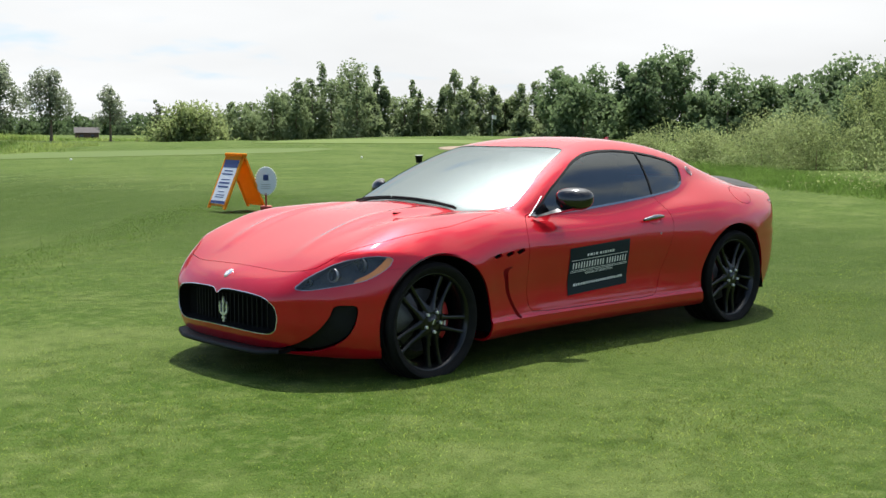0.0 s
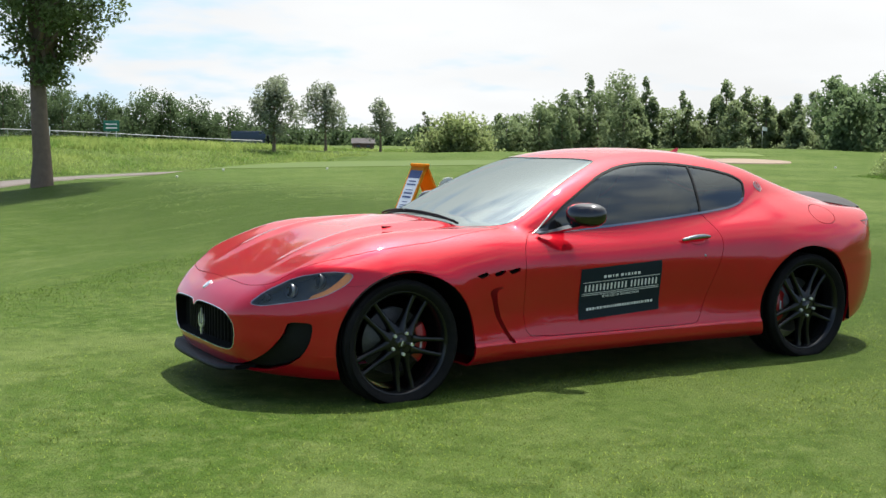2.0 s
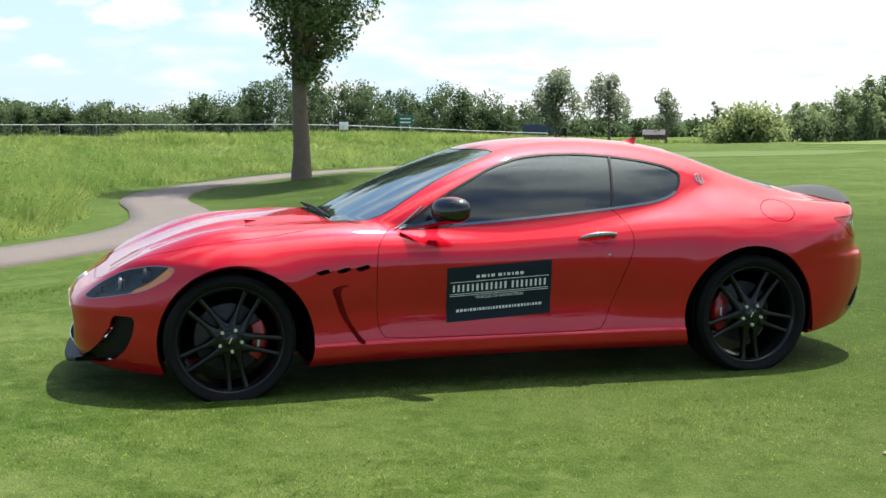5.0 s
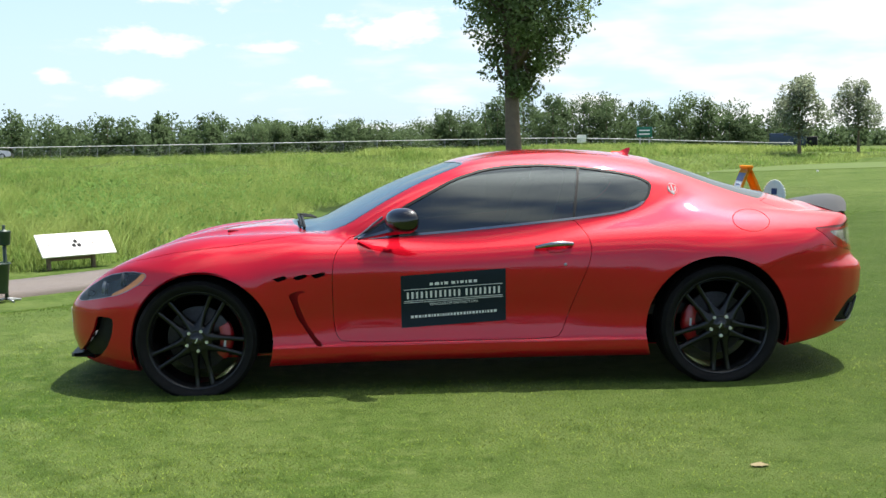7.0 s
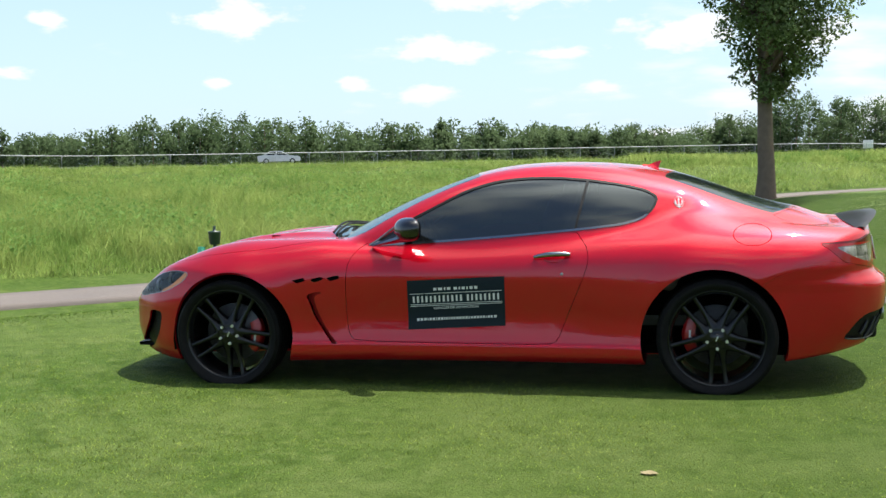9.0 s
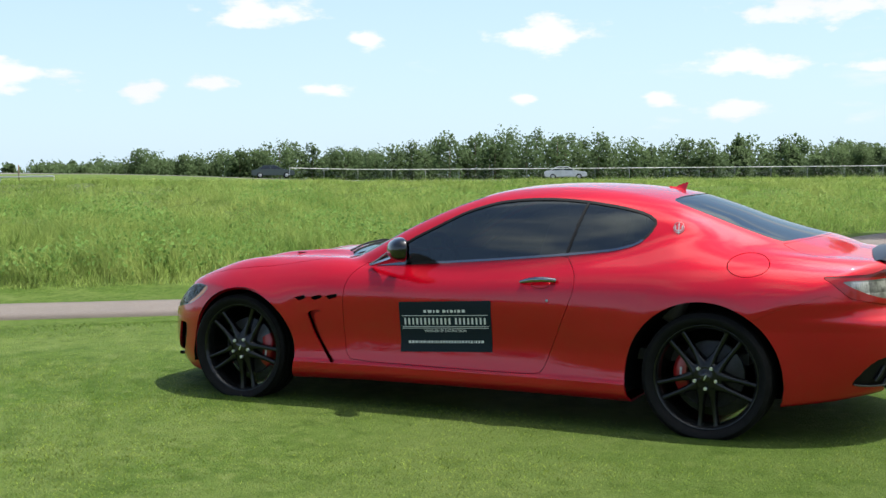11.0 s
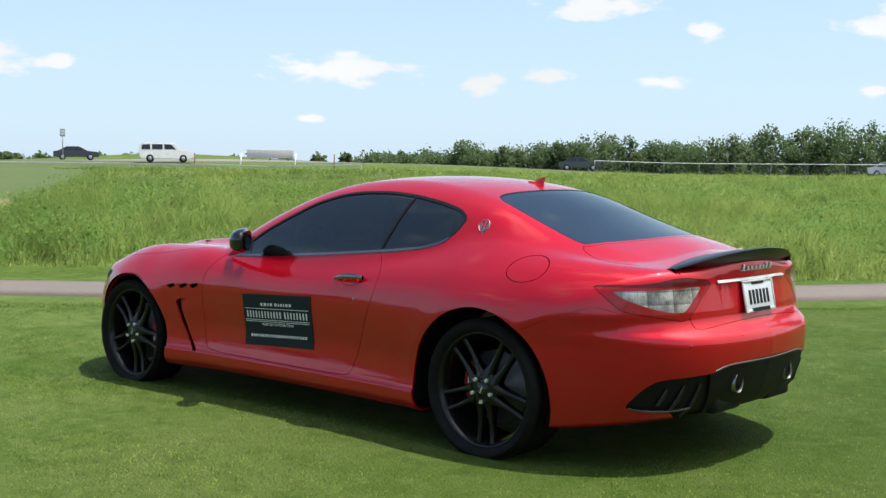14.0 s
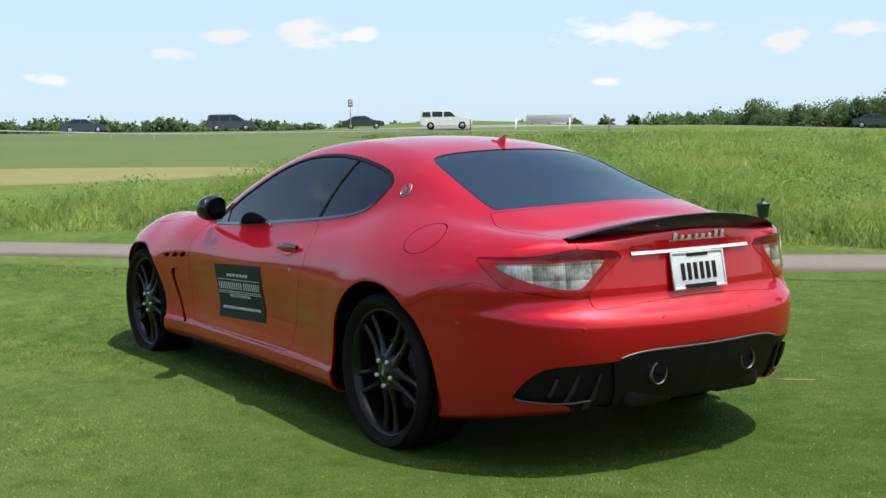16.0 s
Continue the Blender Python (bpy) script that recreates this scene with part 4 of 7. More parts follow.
ribs.links.new(ribs.nodes["Principled BSDF"].inputs["Base Color"].links[0].from_socket, blend.inputs[6])
ribs.links.new(wave.outputs["Color"], blend.inputs[7])
end = blend.outputs[2]
for way, size in (("Y", 3.1), ("Z", 5.5)):
    cells = node(ribs, "ShaderNodeTexWave", Scale=size, Distortion=0.4)
    cells.bands_direction, cells.wave_profile = way, "SAW"
    ribs.links.new(ribs.nodes["Texture Coordinate.001"].outputs["Object"], cells.inputs["Vector"])
    blend = ribs.nodes.new("ShaderNodeMix")
    blend.data_type, blend.blend_type = "RGBA", "MULTIPLY"
    blend.inputs["Factor"].default_value = 0.62
    ribs.links.new(end, blend.inputs[6])
    ribs.links.new(cells.outputs["Color"], blend.inputs[7])
    end = blend.outputs[2]
ribs.links.new(end, ribs.nodes["Principled BSDF"].inputs["Base Color"])
BELT = material("dull_strip", (0.264, 0.264, 0.274), 0.14, 1.0, scale=8)
HANDLE = material("dark_chrome", (0.275, 0.275, 0.284), 0.12, 1.0, scale=8, amount=0.2)
# body red darkened: the shade inside the side outlet is put into the colour
SHADED_RED = material("red_paint_shaded", (0.228, 0.00468, 0.00624), 0.6, scale=6, spec=0.1)
SPOILER_BLACK = material("satin_black", (0.004, 0.004, 0.0045), 0.32, other=(0.006, 0.006, 0.006), scale=9, spec=0.3)
# grey for the diffuser's black edges: their highlights put into the colour
EDGE_GREY = material("edge_highlight_grey", (0.06, 0.06, 0.0625), 0.4, other=(0.04, 0.04, 0.04), scale=12)
SIGN_BLUE = material("sign_vinyl", (0.010, 0.016, 0.024), 0.4, other=(0.012, 0.020, 0.028), scale=6, spec=0.15)
WHITE = material("white_print", (0.72, 0.72, 0.70), 0.5, other=(0.62, 0.62, 0.6), scale=30)
LEATHER = material("dark_leather", (0.03, 0.028, 0.027), 0.55, other=(0.05, 0.047, 0.044), scale=12, bump=0.2)
TAN = material("tan_leather", (0.30, 0.27, 0.24), 0.55, other=(0.25, 0.22, 0.19), scale=12, bump=0.2)


# ---- the car's skin, cut into panels ----
def rounded(poly, rounds=2):
    """A closed outline with its corners cut round."""
    p = np.array(poly, float)
    for _ in range(rounds):
        q = np.roll(p, -1, axis=0)
        p = np.stack([p * 0.8 + q * 0.2, p * 0.2 + q * 0.8], 1).reshape(-1, 2)
    return p


def outline(poly, u, v, rounds=2, reach=0.12):
    """The distance of places to an outline: negative inside."""
    p = rounded(poly, rounds)
    d = np.full(u.shape, 1.0)
    lo, hi = p.min(0) - reach, p.max(0) + reach
    near = np.flatnonzero((u > lo[0]) & (u < hi[0]) & (v > lo[1]) & (v < hi[1]))
    x, y = u[near], v[near]
    best, inside = np.full(x.shape, 1e9), np.zeros(x.shape, bool)
    for a, b in zip(p, np.roll(p, -1, axis=0)):
        e = b - a
        t = np.clip(((x - a[0]) * e[0] + (y - a[1]) * e[1]) / max(e @ e, 1e-12), 0, 1)
        best = np.minimum(best, np.hypot(x - a[0] - t * e[0], y - a[1] - t * e[1]))
        hop = (a[1] > y) != (b[1] > y)
        inside ^= hop & (x < (b[0] - a[0]) * (y - a[1]) / (b[1] - a[1] if b[1] != a[1] else 1e-12) + a[0])
    d[near] = np.where(inside, -best, best)
    return d


class Skin:
    """The skin's triangles, each with the name of the panel that it belongs to."""

    def __init__(self):
        self.p, self.t = skin_mesh()
        self.name = np.full(len(self.t), "body", dtype="U20")

    def cut(self, field, inside, only=("body",)):
        d = field(*self.p.T)
        d = np.where(np.abs(d) < 1e-6, 1e-6, d)
        live = np.isin(self.name, only)
        low = d[self.t] < 0
        count = low.sum(1)
        self.name[live & (count == 3)] = inside
        mixed = np.flatnonzero(live & (count > 0) & (count < 3))
        if not len(mixed):
            return
        t, lw, old = self.t[mixed], low[mixed], self.name[mixed]
        lone_low = lw.sum(1) == 1
        k = np.where(lone_low, lw.argmax(1), (~lw).argmax(1))
        rows = np.arange(len(t))
        a, b, c = t[rows, k], t[rows, (k + 1) % 3], t[rows, (k + 2) % 3]
        edges = np.concatenate([np.stack([a, b], -1), np.stack([a, c], -1)])
        keys, back_to = np.unique(np.sort(edges, 1), axis=0, return_inverse=True)
        back_to = back_to.reshape(-1)
        s = (d[keys[:, 0]] / (d[keys[:, 0]] - d[keys[:, 1]]))[:, None]
        fresh = self.p[keys[:, 0]] * (1 - s) + self.p[keys[:, 1]] * s
        ab, ac = len(self.p) + back_to[:len(t)], len(self.p) + back_to[len(t):]
        self.p = np.concatenate([self.p, fresh])
        lone, rest = np.where(lone_low, inside, old), np.where(lone_low, old, inside)
        keep = np.ones(len(self.t), bool)
        keep[mixed] = False
        self.t = np.concatenate([self.t[keep], np.stack([a, ab, ac], -1), np.stack([ab, b, c], -1), np.stack([ab, c, ac], -1)])
        self.name = np.concatenate([self.name[keep], lone, rest, rest])

    def settle(self):
        self.p, self.n = onto_skin(self.p, 3)

    def mesh(self, name, which, push=0.0, depth=0.012, side_of=0):
        """A panel as a mesh, with its edges turned inwards; side_of: -1 or 1 for one side of the car alone."""
        pick = self.name == which
        if side_of:
            pick &= np.sign(self.p[self.t].mean(1)[:, 1]) == side_of
        tri = self.t[pick]
        used, tri = np.unique(tri, return_inverse=True)
        tri = tri.reshape(-1, 3)
        if callable(push):
            push = push(self.p[used])[:, None]
        p, n = self.p[used] - push * self.n[used], self.n[used]
        e = np.concatenate([tri[:, [0, 1]], tri[:, [1, 2]], tri[:, [2, 0]]])
        code, both = np.sort(e, 1) @ (len(p) + 1, 1), None
        _, first, many = np.unique(code, return_index=True, return_counts=True)
        rim = e[first[many == 1]]
        if depth and len(rim):
            out = np.cross(p[rim[:, 1]] - p[rim[:, 0]], n[rim[:, 0]])
            turn = np.zeros_like(p)
            np.add.at(turn, rim[:, 0], out)
            np.add.at(turn, rim[:, 1], out)
            turn /= np.maximum(np.linalg.norm(turn, axis=1), 1e-9)[:, None]
            ids = np.unique(rim)
            new_id = np.full(len(p), -1)
            new_id[ids] = np.arange(len(ids))
            r, m = new_id[rim], len(p)
            fall = m + len(ids)
            p = np.concatenate([p, p[ids], p[ids] - depth * n[ids]])
            n = np.concatenate([n, turn[ids], turn[ids]])
            tri = np.concatenate([tri, np.stack([m + r[:, 1], m + r[:, 0], fall + r[:, 0]], -1), np.stack([m + r[:, 1], fall + r[:, 0], fall + r[:, 1]], -1)])
        me = mesh_of(name, p, tri, True)
        me.normals_split_custom_set_from_vertices(n)
        return me


skin = Skin()
GAP = 0.0016
WINDOW = [(-0.6, 0.866), (-0.47, 0.94), (-0.34, 1.03), (-0.17, 1.118), (-0.01, 1.2), (0.16, 1.251), (0.33, 1.27), (0.53, 1.272), (0.73, 1.256), (0.93, 1.226),
          (1.074, 1.192), (1.145, 1.146), (1.115, 1.074), (1.05, 1.016), (0.93, 0.984), (0.8, 0.969), (0.654, 0.954), (0.31, 0.924), (-0.014, 0.9), (-0.26, 0.884)]
DOOR = [(-0.6, 0.89), (-0.645, 0.853), (-0.682, 0.81), (-0.702, 0.75), (-0.708, 0.64), (-0.708, 0.45), (-0.695, 0.35), (-0.655, 0.306), (0.0, 0.3), (0.5, 0.3),
        (0.562, 0.315), (0.62, 0.463), (0.668, 0.577), (0.733, 0.735), (0.745, 0.8), (0.735, 0.86), (0.708, 0.9), (0.66, 0.96), (0.3, 0.97), (-0.3, 0.93)]
HEADLIGHT = [(-2.195, 0.55), (-2.12, 0.617), (-1.984, 0.694), (-1.839, 0.724), (-1.725, 0.712), (-1.765, 0.658), (-1.89, 0.593), (-2.019, 0.568), (-2.15, 0.541)]
AMBER_SIDE = [(-1.72, 0.72), (-1.75, 0.645), (-1.95, 0.56), (-1.955, 0.594), (-1.86, 0.636), (-1.785, 0.694), (-1.76, 0.722)]
INTAKE = [(-2.262, 0.192), (-2.2, 0.236), (-2.125, 0.31), (-2.068, 0.4), (-2.052, 0.458), (-2.03, 0.468), (-1.95, 0.464), (-1.94, 0.44), (-1.952, 0.365), (-1.985, 0.295), (-2.045, 0.232), (-2.13, 0.196)]
GRILLE = [(-0.1, 0.482), (0.004, 0.482), (0.02, 0.502), (0.045, 0.514), (0.12, 0.517), (0.3, 0.512), (0.42, 0.497), (0.492, 0.455), (0.51, 0.39), (0.492, 0.32), (0.44, 0.293), (0.3, 0.293), (0.15, 0.298), (-0.1, 0.298)]
HOOD = [(-2.142, -0.1), (-2.142, 0.2), (-2.14, 0.42), (-2.105, 0.575), (-2.07, 0.628), (-1.99, 0.672), (-1.88, 0.73), (-1.72, 0.79), (-1.5, 0.82), (-1.25, 0.81),
        (-1.0, 0.78), (-0.78, 0.735), (-0.74, 0.68), (-0.8, 0.55), (-0.88, 0.3), (-0.91, 0.1), (-0.91, -0.1)]
FRONT_GLASS = [(-0.99, -0.1), (-0.98, 0.2), (-0.92, 0.42), (-0.8, 0.6), (-0.7, 0.69), (-0.62, 0.715), (-0.44, 0.668), (-0.2, 0.597), (0.0, 0.535), (0.055, 0.5),
               (0.048, 0.43), (0.005, 0.25), (-0.025, 0.1), (-0.025, -0.1)]
BACK_GLASS = [(1.235, -0.1), (1.225, 0.15), (1.175, 0.38), (1.18, 0.45), (1.26, 0.49), (1.513, 0.517), (1.76, 0.55), (1.81, 0.54), (1.9, 0.33), (1.945, 0.14), (1.95, -0.1)]
LID = [(1.965, -0.1), (1.96, 0.14), (1.915, 0.34), (1.83, 0.54), (1.79, 0.575), (1.93, 0.64), (2.13, 0.597), (2.29, 0.557), (2.42, 0.55), (2.55, 0.53), (2.66, 0.515),
       (2.685, 0.48), (2.69, 0.2), (2.69, -0.1)]
TAIL_LAMP = [(-0.56, 0.88), (-0.62, 0.884), (-0.798, 0.889), (-0.95, 0.918), (-1.15, 0.895), (-1.046, 0.805), (-0.985, 0.722), (-0.861, 0.738), (-0.689, 0.768), (-0.66, 0.778), (-0.6, 0.835)]
TAIL_PANE = [(-0.632, 0.857), (-0.66, 0.86), (-0.8, 0.863), (-0.93, 0.868), (-1.05, 0.874), (-1.062, 0.87), (-0.99, 0.785), (-0.965, 0.764), (-0.93, 0.762), (-0.86, 0.77), (-0.78, 0.79), (-0.7, 0.818), (-0.645, 0.846)]
DIFFUSER = [(-1.75, 0.53), (-1.5, 0.528), (-1.351, 0.525), (-1.19, 0.517), (-1.15, 0.5), (-1.105, 0.487), (-1.0, 0.482), (-0.837, 0.468), (-0.765, 0.427), (-0.69, 0.338),
            (-0.72, 0.326), (-0.84, 0.316), (-0.9, 0.313), (-0.93, 0.29), (-0.935, 0.15), (-1.75, 0.15)]
SLIT = [(-0.95, 0.572), (-0.94, 0.588), (-0.9, 0.602), (-0.85, 0.608), (-0.85, 0.594), (-0.895, 0.584), (-0.902, 0.555), (-0.888, 0.5), (-0.858, 0.42), (-0.808, 0.34), (-0.762, 0.288), (-0.8, 0.286), (-0.85, 0.36), (-0.909, 0.455), (-0.93, 0.53)]
VENTS = [[(-1.042, 0.671), (-0.97, 0.689), (-0.946, 0.674), (-1.005, 0.654)], [(-0.934, 0.678), (-0.858, 0.695), (-0.836, 0.68), (-0.9, 0.66)],
         [(-0.828, 0.687), (-0.755, 0.704), (-0.732, 0.688), (-0.8, 0.667)]]


def flank(poly, rounds=2, gate=lambda x, a, z: a > 0.4):
    return lambda x, y, z: np.where(gate(x, np.abs(y), z), outline(poly, x, z, rounds), 1.0)


def on_top(poly, low, rounds=2):
    return lambda x, y, z: np.where(z > low, outline(poly, x, np.abs(y), rounds), 1.0)


def on_rear(poly, rounds=2):
    return lambda x, y, z: np.where(x > 1.95, outline(poly, 0.8 * np.abs(y) - 0.6 * x, z, rounds), 1.0)


def lid_field(x, y, z):
    return np.where((x > 1.7) & (z > 0.66), outline(LID, x + np.maximum(0.97 - z, 0) * (x > 2.2), np.abs(y), 2), 1.0)


def grown(field, by):
    return lambda x, y, z: field(x, y, z) - by


def arches(x, y, z):
    d = np.minimum(np.hypot(x + 1.438, (z - 0.322) * 1.02) - 0.396, np.hypot(x - 1.452, (z - 0.333) * 1.0) - 0.411)
    return np.where(np.abs(y) > 0.5, d, 1.0)


cabin_gate = lambda x, a, z: (a > 0.44) & (z > 0.84) & ~((x < 0.0) & (a < 0.55))
skin.cut(arches, "hole")
skin.cut(flank(WINDOW, 1, cabin_gate), "trim")
skin.cut(grown(flank(WINDOW, 1, cabin_gate), -0.013), "side_window", ("trim",))
skin.cut(lambda x, y, z: z - (0.886 + 0.092 * (x + 0.55) + 0.012), "belt", ("trim",))
skin.cut(lambda x, y, z: x - 0.653 - (z - 0.955) * 0.21, "door_window", ("side_window",))
skin.cut(lambda x, y, z: x - 0.667 - (z - 0.955) * 0.21, "trim", ("side_window",))
skin.cut(lambda x, y, z: (x + 0.405) + (z - 0.9) * 0.2, "sail", ("door_window",))
skin.cut(on_top(FRONT_GLASS, 0.87, 1), "screen_rim")
skin.cut(grown(on_top(FRONT_GLASS, 0.87, 1), -0.008), "windscreen", ("screen_rim",))
skin.cut(on_top(BACK_GLASS, 0.9, 1), "rear_rim")
skin.cut(grown(on_top(BACK_GLASS, 0.9, 1), -0.006), "rear_window", ("rear_rim",))
head_gate = lambda x, a, z: (a > 0.45) & (x < -1.6)
skin.cut(flank(HEADLIGHT, 1, head_gate), "lamp_rim")
skin.cut(grown(flank(HEADLIGHT, 1, head_gate), -0.003), "headlight", ("lamp_rim",))
skin.cut(flank(AMBER_SIDE, 1, head_gate), "amber", ("headlight",))
skin.cut(flank(INTAKE, 1, lambda x, a, z: (a > 0.35) & (x < -1.8)), "intake")
skin.cut(lambda x, y, z: np.where(x < -2.0, outline(GRILLE, np.abs(y), z, 1), 1.0), "grille_ring")
skin.cut(lambda x, y, z: np.where(x < -2.0, outline(GRILLE, np.abs(y), z, 1), 1.0) + 0.0032, "grille", ("grille_ring",))
skin.cut(grown(on_rear(TAIL_LAMP, 1), 0.002), "lamp_gap")
skin.cut(on_rear(TAIL_LAMP, 1), "tail_lamp", ("lamp_gap",))
skin.cut(on_rear(TAIL_PANE, 1), "tail_pane", ("tail_lamp",))
skin.cut(lambda x, y, z: 0.876 - z, "lamp_brow", ("tail_lamp",))
skin.cut(on_rear(DIFFUSER, 1), "diffuser")
skin.cut(lambda x, y, z: np.abs(y) - 0.475 + (0.53 - z) * 0.25, "diffuser_mid", ("diffuser",))
skin.cut(flank(SLIT, 1), "slit")
for i, v in enumerate(VENTS):
    skin.cut(flank(v, 0), "vent%d" % i)
for field, panel in ((flank(DOOR, 1), "door"), (on_top(HOOD, 0.4, 1), "hood"), (lid_field, "lid"),
                     (lambda x, y, z: np.where(np.abs(y) > 0.5, (np.hypot((x - 1.668) / 0.106, (z - 0.932) / 0.059) - 1) * 0.07, 1.0), "fuel_flap")):
    skin.cut(grown(field, GAP), "seam", ("body", "fuel_flap"))
    skin.cut(grown(field, -GAP), panel, ("seam",))
    skin.name[skin.name == "seam"] = "hole"
nose_line = flank([(-2.7, 0.0), (-2.7, 0.8), (-2.14, 0.72), (-2.1, 0.6), (-1.9, 0.635), (-1.79, 0.648), (-1.6, 0.652), (-1.6, 0.0)], 0, lambda x, a, z: x < -1.5)
tail_line = flank([(2.9, 0.0), (2.9, 0.725), (2.4, 0.727), (2.2, 0.755), (2.06, 0.79), (1.8, 0.7), (1.72, 0.66), (1.72, 0.0)], 0, lambda x, a, z: x > 1.6)
for field, panel in ((nose_line, "front_bumper"), (tail_line, "rear_bumper")):
    skin.cut(grown(field, 0.0005), "seam", ("body",))
    skin.cut(grown(field, -0.0005), panel, ("seam",))
    skin.name[skin.name == "seam"] = "hole"
skin.settle()

car = thing("sports_car", "glossy red two-door sports coupe with black wheels parked on grass", "car")
body = part("body", skin.mesh("body", "body", 0, 0.012), RED, car, "glossy red painted body shell")
hood = part("hood", skin.mesh("hood", "hood"), RED, car)
lid = part("boot_lid", skin.mesh("boot_lid", "lid"), RED, car)
front_bumper = part("front_bumper", skin.mesh("front_bumper", "front_bumper", 0, 0.013), RED, car)
rear_bumper = part("rear_bumper", skin.mesh("rear_bumper", "rear_bumper", 0, 0.013), RED, car)


def slit_floor(p):
    """The outlet's floor: flush at its rear edge, deep at its front edge."""
    front = np.interp(p[:, 2], (0.286, 0.36, 0.455, 0.53, 0.566), (-0.8, -0.857, -0.921, -0.942, -0.962))
    rear = np.interp(p[:, 2], (0.288, 0.34, 0.42, 0.5, 0.55, 0.57), (-0.762, -0.808, -0.858, -0.888, -0.898, -0.905))
    return 0.001 + 0.045 * np.clip((rear - p[:, 0]) / (rear - front), 0, 1) ** 0.7


doors = {}
for s in (-1, 1):
    doors[s] = part("door", skin.mesh("door", "door", 0, 0.012, s), RED, car)
    part("window", skin.mesh("window", "door_window", 0.004, 0.004, s), SIDE_GLASS, doors[s], "dark tinted door window")
    part("quarter_window", skin.mesh("quarter_window", "side_window", 0.004, 0.004, s), SIDE_GLASS, car, "dark tinted rear quarter window")
    part("window_trim", skin.mesh("window_trim", "trim", -0.001, 0.012, s), BLACK_MATT, car, "black window surround")
    part("belt_trim", skin.mesh("belt_trim", "belt", -0.003, 0.015, s), BELT, car, "dull silver strip under the windows")
    part("mirror_sail", skin.mesh("mirror_sail", "sail", 0.0, 0.01, s), BLACK_GLOSS, doors[s], "black triangle at the mirror foot")
    lamp_body = part("headlight", skin.mesh("headlight", "headlight", 0.0, 0.0, s), LENS, car, "clear swept-back headlight lens")
    part("reflector", skin.mesh("reflector", "headlight", 0.045, 0.0, s), LAMP_GREY, lamp_body, "dark grey lamp interior")
    part("indicator", skin.mesh("indicator", "amber", 0.003, 0.004, s), AMBER, lamp_body, "amber side reflector")
    part("rim", skin.mesh("rim", "lamp_rim", -0.001, 0.045, s), SATIN, lamp_body, "thin bright lamp edge")
    part("air_intake", skin.mesh("air_intake", "intake", 0.035, 0.0, s), BLACK_MATT, front_bumper, "black corner air intake")
    part("fuel_flap" if s < 0 else "flap", skin.mesh("fuel_flap", "fuel_flap", 0, 0.01, s), RED, car)
    part("side_slit", skin.mesh("side_slit", "slit", slit_floor, 0.0, s), SHADED_RED, car, "red hollow of the air outlet behind the front wheel, darkened for its shade")
    for i in range(3):
        part("fender_vent", skin.mesh("fender_vent", "vent%d" % i, 0.022, 0.0, s), DARK, car, "dark vent in the front wing")
    tail = part("tail_lamp", skin.mesh("tail_lamp", "tail_lamp", -0.001, 0.02, s), TAIL_RED, car, "red tail lamp lens")
    part("lamp_brow", skin.mesh("lamp_brow", "lamp_brow", -0.001, 0.02, s), TAIL_DARK, tail, "dark red upper lamp edge")
    part("clear_pane", skin.mesh("clear_pane", "tail_pane", -0.001, 0.02, s), TAIL_CLEAR, tail, "ribbed clear lamp section")
part("windscreen", skin.mesh("windscreen", "windscreen", 0.003, 0.004), WINDSCREEN, car, "sloping glass windscreen reflecting the sky")
part("windscreen_seal", skin.mesh("windscreen_seal", "screen_rim", 0.0, 0.012), BLACK_GLOSS, car, "black rubber seal")
part("rear_window", skin.mesh("rear_window", "rear_window", 0.003, 0.004), REAR_GLASS, car, "dark tinted rear window")
part("rear_seal", skin.mesh("rear_seal", "rear_rim", 0.0, 0.012), BLACK_GLOSS, car, "black rubber seal")
part("grille_ring", skin.mesh("grille_ring", "grille_ring", -0.001, 0.004), CHROME, front_bumper, "thin chrome grille surround")
part("grille_tunnel", skin.mesh("grille_tunnel", "grille_ring", 0.004, 0.09), DARK, front_bumper, "dark grille mouth")
part("grille_back", skin.mesh("grille_back", "grille", 0.09, 0.0), DARK, front_bumper, "dark grille opening")
diffuser = part("rear_diffuser", skin.mesh("rear_diffuser", "diffuser_mid", 0.004, 0.03), BLACK_MATT, car, "matt black rear diffuser")
for s in (-1, 1):
    part("corner_intake", skin.mesh("corner_intake", "diffuser", 0.018, 0.0, s), BLACK_MATT, diffuser, "black corner opening")

# ---- the car's wheels and fittings ----
def lathe(profile, turns=64, axis_y=True):
    """A round body from (radius, across) pairs, turned about the y axis."""
    pr = np.array(profile, float)
    a = np.arange(turns) * 2 * np.pi / turns
    pts = np.stack([pr[:, 0][:, None] * np.cos(a), np.broadcast_to(pr[:, 1][:, None], (len(pr), turns)), pr[:, 0][:, None] * np.sin(a)], -1).reshape(-1, 3)
    k = np.arange(len(pr) - 1)[:, None] * turns
    i, j = np.arange(turns), (np.arange(turns) + 1) % turns
    return pts, np.stack([k + i, k + j, k + turns + j, k + turns + i], -1).reshape(-1, 4)


def box(size, at=None, bevel=0.0, segments=2):
    bm = bmesh.new()
    bmesh.ops.create_cube(bm, size=1.0, matrix=(at or Matrix()) @ Matrix.Diagonal((*size, 1)))
    if bevel:
        bmesh.ops.bevel(bm, geom=bm.edges[:], offset=bevel, segments=segments, affect="EDGES", profile=0.6)
        for f in bm.faces:
            f.smooth = True
    return bm


def ball(radii, at=None, u=24, v=14):
    bm = bmesh.new()
    bmesh.ops.create_uvsphere(bm, u_segments=u, v_segments=v, radius=1.0, matrix=(at or Matrix()) @ Matrix.Diagonal((*radii, 1)))
    for f in bm.faces:
        f.smooth = True
    return bm


